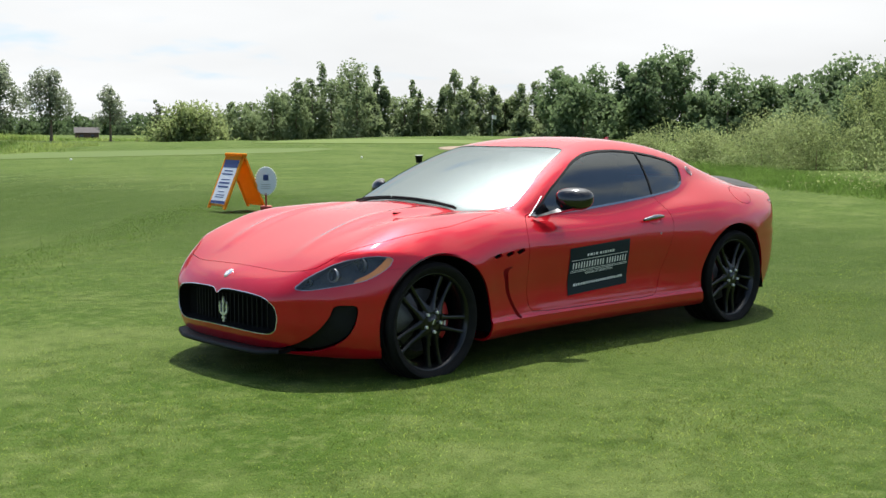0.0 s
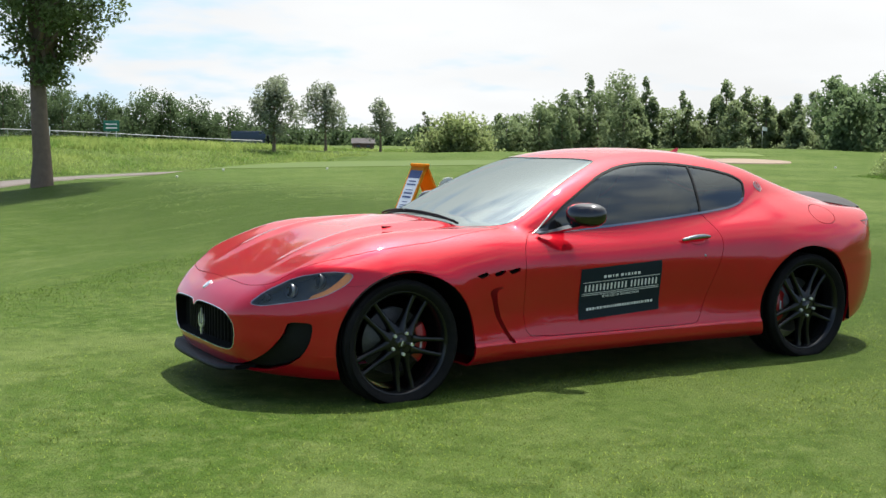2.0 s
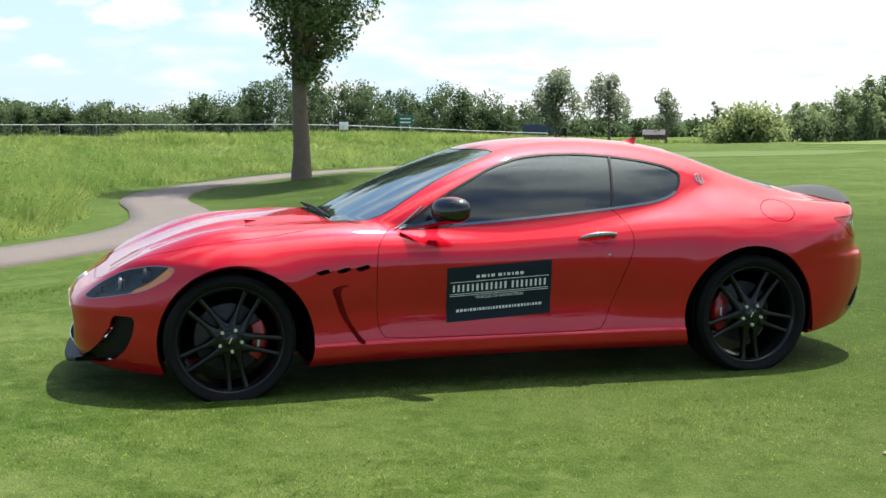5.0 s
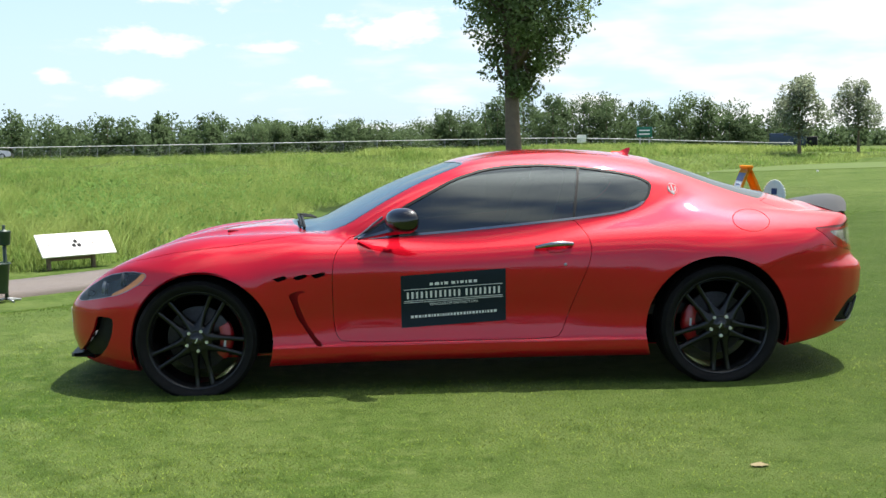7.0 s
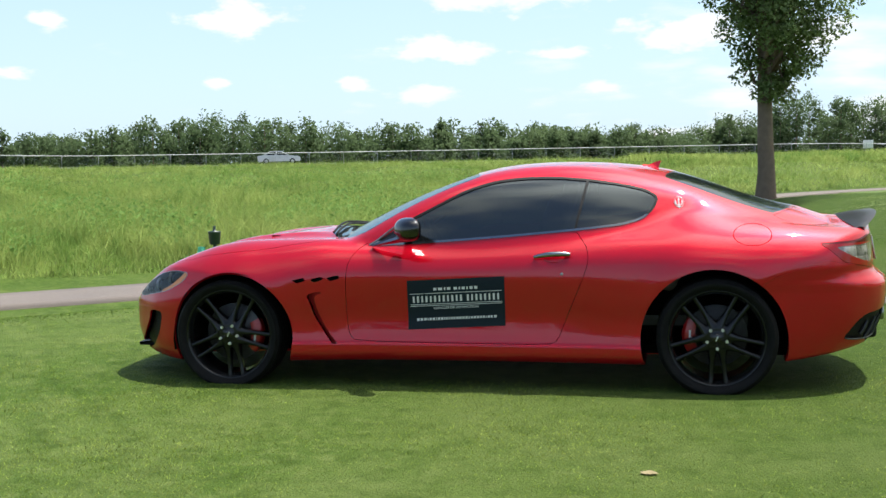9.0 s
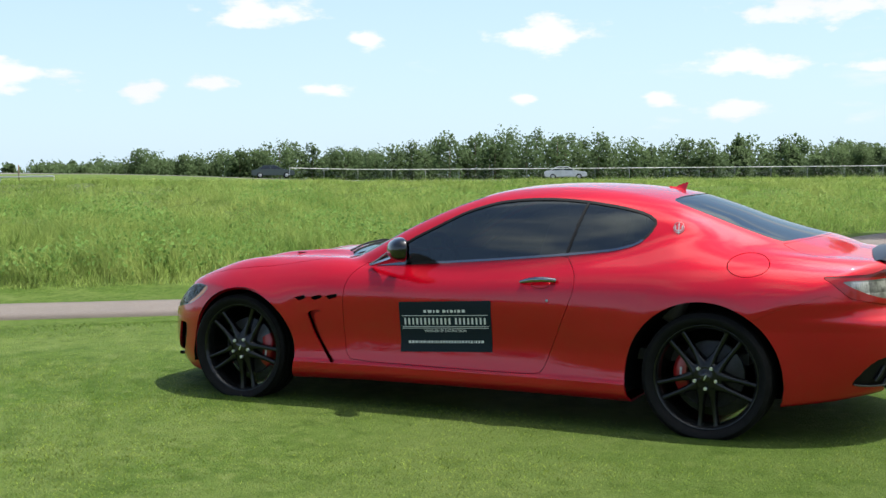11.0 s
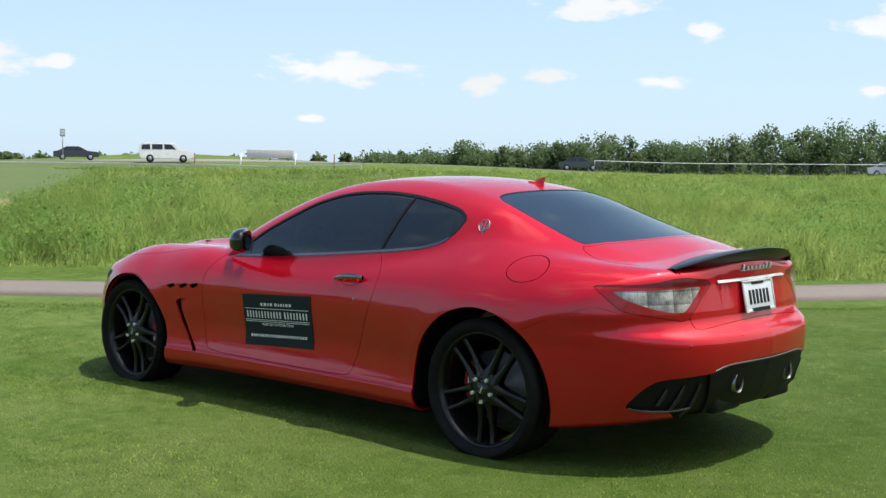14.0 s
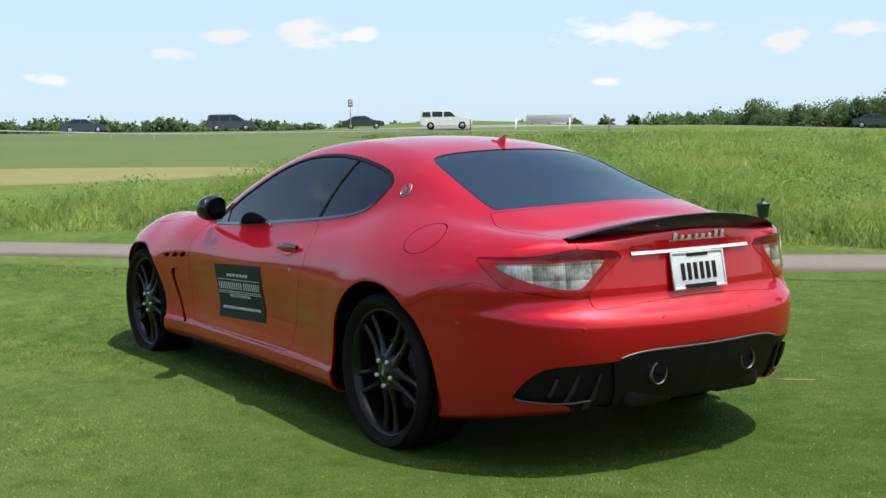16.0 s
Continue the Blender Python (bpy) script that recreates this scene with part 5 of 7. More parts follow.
def rod(a, b, radius, sides=10, radius_b=None):
    p, f = tube([a, tuple((Vector(a) + Vector(b)) / 2), b], [radius, (radius + (radius_b or radius)) / 2, radius_b or radius], sides)
    bm = bmesh.new()
    vs = [bm.verts.new(q) for q in p]
    for q in f:
        bm.faces.new([vs[i] for i in q]).smooth = True
    bm.faces.new(vs[:sides][::-1])
    bm.faces.new(vs[-sides:])
    return bm


def shaded(bm, angle=40):
    for f in bm.faces:
        f.smooth = True
    for e in bm.edges:
        e.smooth = e.calc_face_angle(0) < radians(angle)
    return bm


def spoke_mesh(inner, outer):
    """One of a pair of spokes, along +x, outer face at -y, growing slimmer outward."""
    rows = []
    for t in np.linspace(0, 1, 7):
        r = inner + (outer - inner) * t
        off = 0.026 + 0.016 * t
        half = 0.0185 - 0.006 * math.sin(t * 2.2) + (0.012 * max(0, 1 - t * 4))
        face, back = -0.012 + 0.022 * math.sin(t * math.pi) * 0.6 + 0.012 * t, 0.045 - 0.012 * t
        rows.append([(r, back, off - half * 1.2), (r, face + 0.008, off - half), (r, face, off - half * 0.55), (r, face, off + half * 0.55),
                     (r, face + 0.008, off + half), (r, back, off + half * 1.2)])
    pts = np.array(rows).reshape(-1, 3)
    k = np.arange(len(rows) - 1)[:, None] * 6
    i, j = np.arange(6), (np.arange(6) + 1) % 6
    me = mesh_of("spoke", pts, np.stack([k + i, k + j, k + 6 + j, k + 6 + i], -1).reshape(-1, 4), False)
    me.materials.append(RIM)
    return me


def make_wheel(radius, width, turn, caliper_at):
    """A wheel about the origin with its outer face towards -y: rim, spokes, nuts, tyre, brake."""
    rr = 0.271
    hub = width * 0.5
    face = -hub + 0.03
    barrel = [(rr - 0.03, hub * 0.8), (rr - 0.02, 0.0), (rr - 0.022, face + 0.04), (rr - 0.012, face + 0.012), (rr - 0.004, face), (rr + 0.002, face - 0.006),
              (rr + 0.006, face - 0.004), (rr + 0.007, face + 0.006)]
    centre = [(0.0, face - 0.002), (0.03, face - 0.002), (0.034, face + 0.004), (0.05, face + 0.002), (0.075, face + 0.006), (0.088, face + 0.016), (0.092, face + 0.05), (0.06, face + 0.06)]
    wheel = part("wheel", mesh_of("wheel", *joined([lathe(barrel, 72), lathe(centre, 40)]), True), RIM, car, "black alloy wheel with twin spokes")
    one = spoke_mesh(0.06, rr - 0.012)
    other = one.copy()
    other.transform(Matrix.Diagonal((1, 1, -1, 1)))
    other.flip_normals()
    for k in range(5):
        for me in (one, other):
            part("spoke", me, None, wheel, at=pose(0, face + 0.012, 0, 0, -(turn + 72 * k), 0))
        a = radians(turn + 72 * k)
        nut = rod((0, 0, 0), (0, -0.02, 0), 0.0105, 8, 0.009)
        part("wheel_nut", nut, CHROME, wheel, "bright steel wheel nut", at=pose(0.058 * math.cos(a), face + 0.008, 0.058 * math.sin(a)))
    part("centre_cap", mesh_of("centre_cap", *lathe([(0.0, -0.004), (0.02, -0.004), (0.026, -0.001), (0.027, 0.004)], 24), True), BLACK_GLOSS, wheel, at=pose(0, face - 0.001, 0))
    part("cap_mark", box((0.006, 0.002, 0.03), pose(0, 0, 0, 0, 25), 0), CHROME, wheel, "small bright mark", at=pose(0, face - 0.006, 0))
    w = width
    tread = [(rr + 0.004, w * 0.40), (rr + 0.02, w * 0.47), (rr + 0.04, w * 0.5), (radius - 0.022, w * 0.49), (radius - 0.006, w * 0.45), (radius, w * 0.40)]
    groove = []
    for g in (0.24, 0.08, -0.08, -0.24):
        groove += [(radius + 0.001, w * (g + 0.02)), (radius - 0.007, w * (g + 0.014)), (radius - 0.007, w * (g - 0.014)), (radius + 0.001, w * (g - 0.02))]
    side = [(r, -y) for r, y in tread[::-1]]
    side[-3:-3] = [(rr + 0.046, -w * 0.502), (rr + 0.043, -w * 0.498)]
    part("tyre", mesh_of("tyre", *lathe(tread + groove + side, 96), True), RUBBER, wheel, "low-profile black rubber tyre")
    disc = [(0.06, -0.02), (0.075, -0.02), (0.078, 0.012), (0.176, 0.012), (0.178, 0.015), (0.178, 0.038), (0.176, 0.042), (0.07, 0.042)]
    part("brake_disc", mesh_of("brake_disc", *lathe(disc, 64)), DISC, wheel, "grey steel brake disc")
    bm = bmesh.new()
    ring = []
    for t in np.linspace(-34, 34, 11):
        a = radians(caliper_at + t)
        slim = 0.008 * abs(t) / 34
        ring.append([bm.verts.new((r * math.cos(a), y, r * math.sin(a))) for r, y in ((0.118 + slim, 0.012), (0.122 + slim, -0.026 + slim), (0.178 - slim, -0.03 + slim), (0.196 - slim, -0.012), (0.196 - slim, 0.04))])
    for a, b in zip(ring[:-1], ring[1:]):
        for i in range(4):
            bm.faces.new((a[i], b[i], b[i + 1], a[i + 1]))
    bm.faces.new(ring[0])
    bm.faces.new(ring[-1][::-1])
    bmesh.ops.recalc_face_normals(bm, faces=bm.faces)
    caliper = part("brake_caliper", shaded(bm, 50), CALIPER, wheel, "red brake caliper")
    a = radians(caliper_at)
    part("caliper_mark", box((0.012, 0.002, 0.06), Matrix(), 0), WHITE, wheel, at=pose(0.15 * math.cos(a), -0.031, 0.15 * math.sin(a), 0, -caliper_at, 0))
    return wheel


front_wheel = make_wheel(0.335, 0.245, -82, -6)
rear_wheel = make_wheel(0.34, 0.285, -88, 178)
for wheel, x, y, z in ((front_wheel, -1.469, 0.802, 0.335), (rear_wheel, 1.469, 0.797, 0.347)):
    wheel.matrix_basis = pose(x, -y, z)
    copy_thing(wheel, pose(x, y, z, 0, 0, 180))

# wheel tubs and the underside
for x, z, r, y0 in ((-1.438, 0.322, 0.398, 0.5), (1.452, 0.333, 0.413, 0.48)):
    for s in (-1, 1):
        bm = bmesh.new()
        rows = []
        for a in np.radians(np.linspace(-13, 193, 24)):
            px, pz = x + r * math.cos(a), z + r * math.sin(a)
            edge = float(PLAN(np.array(px)) + FLANK(np.array(pz))) - 0.012
            rows.append([bm.verts.new((x + q * math.cos(a), s * y, z + q * math.sin(a))) for q, y in ((r, edge), (r, y0), (0.1, y0))])
        for a, b in zip(rows[:-1], rows[1:]):
            for i in (0, 1):
                bm.faces.new((a[i], b[i], b[i + 1], a[i + 1]))
        part("wheel_tub", bm, DARK, car, "black wheel arch liner")
part("underbody", box((3.9, 1.3, 0.05), pose(0.05, 0, 0.24)), DARK, car, "dark floor pan")

# front: splitter, grille bars, fork emblem, badge, washer covers
bm = bmesh.new()
rows = []
for y in np.linspace(-0.515, 0.515, 41):
    a = abs(y)
    x = float(NOSE(np.array(a)))
    lift = 0.012 * ramp(0.38, 0.53, a)
    lip = 1 - 0.9 * ramp(0.36, 0.53, a)
    rows.append([bm.verts.new(q) for q in ((x + 0.10, y, 0.215 + lift), (x - 0.008 * lip, y, 0.207 + lift), (x - 0.02 * lip, y, 0.194 + lift * 0.7), (x - 0.017 * lip, y, 0.182 + 1.4 * lift), (x + 0.12, y, 0.172 + 2.2 * lift))])
for a, b in zip(rows[:-1], rows[1:]):
    for i in range(4):
        bm.faces.new((a[i], a[i + 1], b[i + 1], b[i]))
bm.faces.new(rows[0])
bm.faces.new(rows[-1][::-1])
part("front_splitter", shaded(bm, 50), BLACK_MATT, front_bumper, "matt black front splitter lip")
bar = box((0.035, 0.007, 0.2), Matrix(), 0.0)
me = bpy.data.meshes.new("grille_bar")
bar.to_mesh(me)
bar.free()
me.materials.append(BLACK_MATT)
for y in np.arange(-0.44, 0.45, 0.04):
    part("grille_bar", me, None, front_bumper, at=pose(float(NOSE(np.array(abs(y)))) + 0.078 + 0.02 * (abs(y) / 0.45) ** 2, y, 0.405))
part("grille_mesh", box((0.006, 0.9, 0.2), pose(-2.2, 0, 0.4)), DARK, front_bumper)


def fork(size, thick):
    """A three-pronged fork with a base, upright in the x-z plane."""
    bm = bmesh.new()
    half = 0.24
    for x, top in ((-half, 0.8), (0, 1.0), (half, 0.8)):
        w = 0.04
        outline_pts = [(x - w, 0.42), (x + w, 0.42), (x + w, top - 0.25), (x + w * 2.0, top - 0.27), (x, top), (x - w * 2.0, top - 0.27), (x - w, top - 0.25)]
        if x == 0:
            outline_pts[0], outline_pts[1] = (x - w, 0.0), (x + w, 0.0)
        bm.faces.new([bm.verts.new((px * size, 0, pz * size)) for px, pz in outline_pts])
    for pts in ([(-0.295, 0.42), (-0.13, 0.26), (0.13, 0.26), (0.295, 0.42), (0.185, 0.42), (0.09, 0.35), (-0.09, 0.35), (-0.185, 0.42)], [(-0.12, 0.12), (0.12, 0.12), (0.12, 0.19), (-0.12, 0.19)]):
        bm.faces.new([bm.verts.new((px * size, -0.0004, pz * size)) for px, pz in pts])
    r = bmesh.ops.extrude_face_region(bm, geom=bm.faces[:])
    bmesh.ops.translate(bm, vec=(0, thick, 0), verts=[v for v in r["geom"] if isinstance(v, bmesh.types.BMVert)])
    bmesh.ops.recalc_face_normals(bm, faces=bm.faces)
    return bm


part("fork_emblem", fork(0.145, 0.01), CHROME, front_bumper, "chrome three-pronged emblem in the grille", at=pose(-2.262, 0, 0.315, 0, 0, -90))
bm = bmesh.new()
bmesh.ops.create_cone(bm, cap_ends=True, segments=24, radius1=1, radius2=0.85, depth=1, matrix=pose(-2.222, 0, 0.592, 0, -35, 0) @ Matrix.Diagonal((0.034, 0.02, 0.008, 1)))
part("nose_badge", bm, CHROME, front_bumper, "small oval bonnet badge")

# hood scoops: dark slots
for s in (-1, 1):
    p, n = onto_skin(np.array([[-1.31, s * 0.405, 0.91]]))
    part("hood_vent", box((0.065, 0.018, 0.006), pose(*p[0], 0, 2, -s * 6), 0.003), DARK, hood, "dark slot in the bonnet")

# headlight inners
for s, head in ((-1, 0), (1, 0)):
    host = [o for o in car.children if o.name.startswith("headlight")][0 if s < 0 else 1]
    for x, a, z, r in ((-2.0, 0.69, 0.615, 0.036), (-1.87, 0.755, 0.655, 0.04), (-2.1, 0.6, 0.575, 0.022)):
        p, n = onto_skin(np.array([[x, s * a, z]]))
        c = p[0] - n[0] * 0.032
        part("projector", mesh_of("projector", *lathe([(0.0, -0.008), (r * 0.75, -0.004), (r * 0.8, -0.012), (r, -0.012), (r, 0.02)], 28), True), BLACK_GLOSS, host,
             "round lamp barrel", at=pose(*c, 0, 0, -90 + s * -8) @ pose(0, 0, 0, -10, 0, 0))
        part("lamp_ring", mesh_of("lamp_ring", *lathe([(r * 0.86, -0.014), (r * 0.98, -0.016), (r * 1.06, -0.013), (r * 1.06, 0.0)], 28), True), SATIN if x == -2.0 else LAMP_GREY, host, "thin grey lamp ring",
             at=pose(*c, 0, 0, -90 + s * -8) @ pose(0, 0, 0, -10, 0, 0))

# mirrors, handles, keyhole, flank sign, pillar badge, wipers
for s in (-1, 1):
    bm = bmesh.new()
    bmesh.ops.create_uvsphere(bm, u_segments=36, v_segments=20, radius=1.0)
    for v in bm.verts:
        x, y, z = v.co
        flat_back = 0.3 if x > 0 else 1.0
        boxy = lambda q, e: math.copysign(abs(q) ** e, q)
        v.co = Vector((x * 0.078 * flat_back * (1.05 - 0.1 * z), boxy(y, 0.82) * 0.118 * (1 + 0.06 * z), boxy(z, 0.8) * 0.073 * (1.0 if z > 0 else 0.94)))
    for f in bm.faces:
        f.smooth = True
    part("door_mirror", bm, BLACK_GLOSS, doors[s], "glossy black door mirror", at=pose(-0.305, s * 0.918, 0.976, 0, 0, -s * 40))
    glass_disc = bmesh.new()
    glass_disc.faces.new([glass_disc.verts.new((0, boxy(math.cos(a), 0.75) * 0.098, boxy(math.sin(a), 0.75) * 0.06)) for a in np.arange(36) * math.pi / 18])
    part("mirror_glass", glass_disc, MIRROR, doors[s], "mirror glass, near-black in place of its dark reflection", at=pose(-0.305, s * 0.918, 0.976, 0, 0, -s * 40) @ pose(0.0245, 0, 0))
    arm = bmesh.new()
    rows = []
    for t in np.linspace(0, 1, 8):
        c = Vector((-0.56, s * 0.825, 0.872)).lerp(Vector((-0.31, s * 0.93, 0.928)), t)
        h = 0.006 + 0.02 * t
        rows.append([arm.verts.new(c + Vector(q)) for q in ((-0.01, 0, h), (-0.035 * t, s * (0.012 + 0.02 * t), 0), (0, 0, -h * 0.8), (0.045 * t, -s * 0.015, 0))])
    for a, b in zip(rows[:-1], rows[1:]):
        for i in range(4):
            arm.faces.new((a[i], a[(i + 1) % 4], b[(i + 1) % 4], b[i]))
    arm.faces.new(rows[0])
    arm.faces.new(rows[-1][::-1])
    bmesh.ops.recalc_face_normals(arm, faces=arm.faces)
    part("mirror_arm", shaded(arm, 60), BLACK_GLOSS, doors[s], "glossy dark mirror foot")
    t = np.linspace(0, 1, 8)
    p, n = onto_skin(np.column_stack([-0.585 + 0.165 * t, s * (0.79 - 0.06 * t), 0.868 + 0.112 * t]))
    part("sail_edge", mesh_of("sail_edge", *tube(p + n * 0.003, np.full(8, 0.005), 6), True), SATIN, doors[s], "thin silver edge of the mirror triangle")
    p, n = onto_skin(np.array([[0.43 + 0.21 * t, s * 0.88, 0.803 + 0.014 * t] for t in np.linspace(0, 1, 12)]))
    lift = 0.012 + 0.02 * np.sin(np.linspace(0, np.pi, 12))
    grip = tube(p + n * lift[:, None], 0.005 + 0.011 * np.sin(np.linspace(0.25, np.pi * 0.86, 12)) ** 0.7, 10)
    part("door_handle", mesh_of("door_handle", *grip, True), HANDLE, doors[s], "dark polished door handle")
    q, m = onto_skin(np.array([[0.545, s * 0.89, 0.802]]))
    turn = Vector(m[0]).to_track_quat("Z", "Y").to_matrix().to_4x4()
    part("handle_cup", ball((0.058, 0.026, 0.004), Matrix.Translation(q[0]) @ turn @ pose(0, 0, 0), 24, 10), RED, doors[s], "red handle recess")
    q, m = onto_skin(np.array([[0.593, s * 0.9, 0.712]]))
    turn = Vector(m[0]).to_track_quat("Z", "Y").to_matrix().to_4x4()
    part("keyhole", ball((0.009, 0.009, 0.003), Matrix.Translation(q[0]) @ turn, 14, 8), SATIN, doors[s], "round door lock")
    q, m = onto_skin(np.array([[1.257, s * 0.64, 1.107]]))
    up = Vector(m[0])
    right = Vector((0, 0, 1)).cross(up).normalized()
    frame_m = Matrix((right, -up, up.cross(-right) * -1)).transposed().to_4x4()
    frame_m.translation = Vector(q[0]) + up * 0.003
    part("pillar_badge", fork(0.08, 0.005), SATIN, car, "bright fork badge on the rear pillar", at=frame_m @ pose(0, 0, -0.043))
    part("badge_ring", mesh_of("badge_ring", *lathe([(0.0275, -0.001), (0.0282, -0.003), (0.0296, -0.003), (0.0302, 0.0)], 28), True), SATIN, car, at=frame_m @ Matrix.Diagonal((1, 1, 1.25, 1)))

for x0, y0, x1, y1 in ((-0.885, -0.46, -0.945, 0.08), (-0.945, 0.06, -0.85, 0.54)):
    t = np.linspace(0, 1, 14)
    p, n = onto_skin(np.column_stack([x0 + (x1 - x0) * t, y0 + (y1 - y0) * t, ROOF(x0 + (x1 - x0) * t) - 0.12 * (y0 + (y1 - y0) * t) ** 2]))
    part("wiper", mesh_of("wiper", *tube(p + n * 0.014, np.full(14, 0.008), 6)), BLACK_MATT, car, "black windscreen wiper")
    part("wiper_arm", mesh_of("wiper_arm", *tube(p[::4] + n[::4] * 0.026 + (-0.02, 0, 0), np.full(len(p[::4]), 0.007), 6)), BLACK_MATT, car)
bm = bmesh.new()
rows = []
for y in np.linspace(-0.66, 0.66, 25):
    x = -0.99 + 0.42 * y * y
    z = float(CENTRE(np.array(x))) - 0.045 - 0.03 * y * y
    rows.append([bm.verts.new((x + dx, y, z + dz)) for dx, dz in ((0.0, 0.0), (0.06, 0.006), (0.14, 0.012))])
for a, b in zip(rows[:-1], rows[1:]):
    for i in (0, 1):
        bm.faces.new((a[i], b[i], b[i + 1], a[i + 1]))
part("cowl", bm, BLACK_MATT, car, "black cowl below the windscreen")


def patch(name, x0, z0, x1, z1, lift, mat, parent, label="", n=10, slope=0.05, lean=0.0):
    """A thin sheet laid on the near flank."""
    u, v = np.meshgrid(np.linspace(0, 1, n), np.linspace(0, 1, max(2, n // 2)), indexing="ij")
    x = x0 + (x1 - x0) * u + lean * v
    z = z0 + (z1 - z0) * v + slope * (x - x0)
    p, nn = onto_skin(np.column_stack([x.ravel(), np.full(x.size, -0.91), z.ravel()]))
    k = u.shape[1]
    c = (np.arange(n - 1)[:, None] * k + np.arange(k - 1)).ravel()
    me = mesh_of(name, p + nn * lift, np.stack([c, c + k, c + k + 1, c + 1], -1), True)
    return part(name, me, mat, parent, label)


sign = patch("door_sign", -0.329, 0.378, 0.257, 0.671, 0.003, SIGN_BLUE, doors[-1], "dark blue magnetic door sign with white print", 24)
SIGN_X = -0.329
rng = np.random.default_rng(3)


def print_row(x0, x1, z0, z1, widths, gap):
    """A row of plain upright bars in place of lettering."""
    total = sum(widths) + gap * (len(widths) - 1)
    x, k = x0, (x1 - x0) / total
    for i, w in enumerate(widths):
        if w > 0.3:
            patch("print_bar", x, z0 + 0.05 * (x - SIGN_X), x + w * k, z1 + 0.05 * (x - SIGN_X), 0.0055, WHITE, sign, n=3)
        x += (w + gap) * k


def lettering(text, size, x, z, bold=0.0):
    """Flat raised letters lying on the near door, centred at x."""
    font = bpy.data.curves.new("slogan", "FONT")
    font.body, font.size, font.align_x, font.extrude, font.offset = text, size, "CENTER", 0.0006, bold
    ob = new("slogan", font)
    bpy.context.view_layer.update()
    me = bpy.data.meshes.new_from_object(ob.evaluated_get(bpy.context.evaluated_depsgraph_get()))
    bpy.data.objects.remove(ob)
    bpy.data.curves.remove(font)
    co = np.zeros(len(me.vertices) * 3)
    me.vertices.foreach_get("co", co)
    co = co.reshape(-1, 3)
    px, pz = x + co[:, 0], z + co[:, 1]
    pz = pz + 0.05 * (px - SIGN_X)
    p, n = onto_skin(np.column_stack([px, np.full(len(px), -0.91), pz]))
    me.vertices.foreach_set("co", (p + n * (0.005 + co[:, 2:3])).ravel())
    me.update()
    return part("slogan", me, WHITE, sign, "small white slogan lettering")


lettering("VEHICLES OF DISTINCTION", 0.022, -0.036, 0.49)
for row, x0, x1, z0, z1 in (("a", -0.168, 0.096, 0.606, 0.622), ("b", -0.296, 0.224, 0.535, 0.574), ("c", -0.275, 0.205, 0.427, 0.441)):
    widths = {"a": [0.8, 1.1, 0.4, 0.9, 0, 0.9, 0.4, 0.8, 0.4, 0.8, 0.8], "b": [0.31, 0.36] * 6 + [0] + [0.34, 0.32] * 4,
              "c": [1, 1, 1, 0.35, 0.8, 1, 0.35, 0.8, 0.8, 0.35, 0.6, 0.4, 0.7, 0.7, 0.8, 0.8, 0.8, 0.8, 0.5, 0.7, 0.9, 0.8, 0.6, 0.8, 0.35, 0.7, 0.8, 1.1]}[row]
    print_row(x0, x1, z0, z1, widths, 0.42)
for z in (0.588, 0.522, 0.512):
    patch("print_rule", -0.312, z, 0.24, z + 0.0035, 0.0055, WHITE, sign, n=12)

# fin black lifted above the diffuser's: grey highlights painted in
FIN = material("fin_plastic", (0.0132, 0.0132, 0.0138), 0.35, other=(0.018, 0.018, 0.018), scale=12)
# rear: spoiler, chrome strip, script, plate, exhausts, fins, antenna
bm = bmesh.new()
rows = []
for y in np.linspace(-0.575, 0.575, 41):
    k = (y / 0.575) ** 2
    base_x, tip_x = 2.2 + 0.06 * k, 2.445 - 0.135 * k
    z_base = float(CENTRE(np.array(base_x))) * (1 - k) + 0.957 * k
    z_tip = 1.036 - 0.078 * k
    fall = 0.052 * (1 - k ** 1.5) + 0.006
    rows.append([bm.verts.new(q) for q in ((base_x, y, z_base - 0.004), ((base_x + tip_x) / 2, y, (z_base + z_tip) / 2 + 0.002), (tip_x - 0.012, y, z_tip), (tip_x, y, z_tip - 0.003),
                                           (tip_x - 0.02, y, z_tip - fall * 0.55), (tip_x - 0.052, y, z_tip - fall - 0.006), (base_x + 0.05, y, z_base - 0.02))])
for a, b in zip(rows[:-1], rows[1:]):
    for i in range(6):
        bm.faces.new((a[i], b[i], b[i + 1], a[i + 1]))
bm.faces.new(rows[0])
bm.faces.new(rows[-1][::-1])
bmesh.ops.recalc_face_normals(bm, faces=bm.faces)
part("rear_spoiler", shaded(bm, 35), SPOILER_BLACK, lid, "glossy black lip spoiler")


def tail_strip(name, y0, y1, z_at, high, lift, mat, parent, label="", n=24):
    rows = []
    bm = bmesh.new()
    for y in np.linspace(y0, y1, n):
        p, nn = onto_skin(np.array([[2.4, y, z_at(y)]]))
        rows.append([bm.verts.new(p[0] + nn[0] * h + np.array((0, 0, dz))) for h, dz in ((0.0, high / 2), (lift * 0.3, high / 2 - 0.001), (lift, -high / 2 + 0.003), (0.0, -high / 2))])
    for a, b in zip(rows[:-1], rows[1:]):
        for i in range(3):
            bm.faces.new((a[i], a[i + 1], b[i + 1], b[i]))
    bmesh.ops.recalc_face_normals(bm, faces=bm.faces)
    return part(name, bm, mat, parent, label)


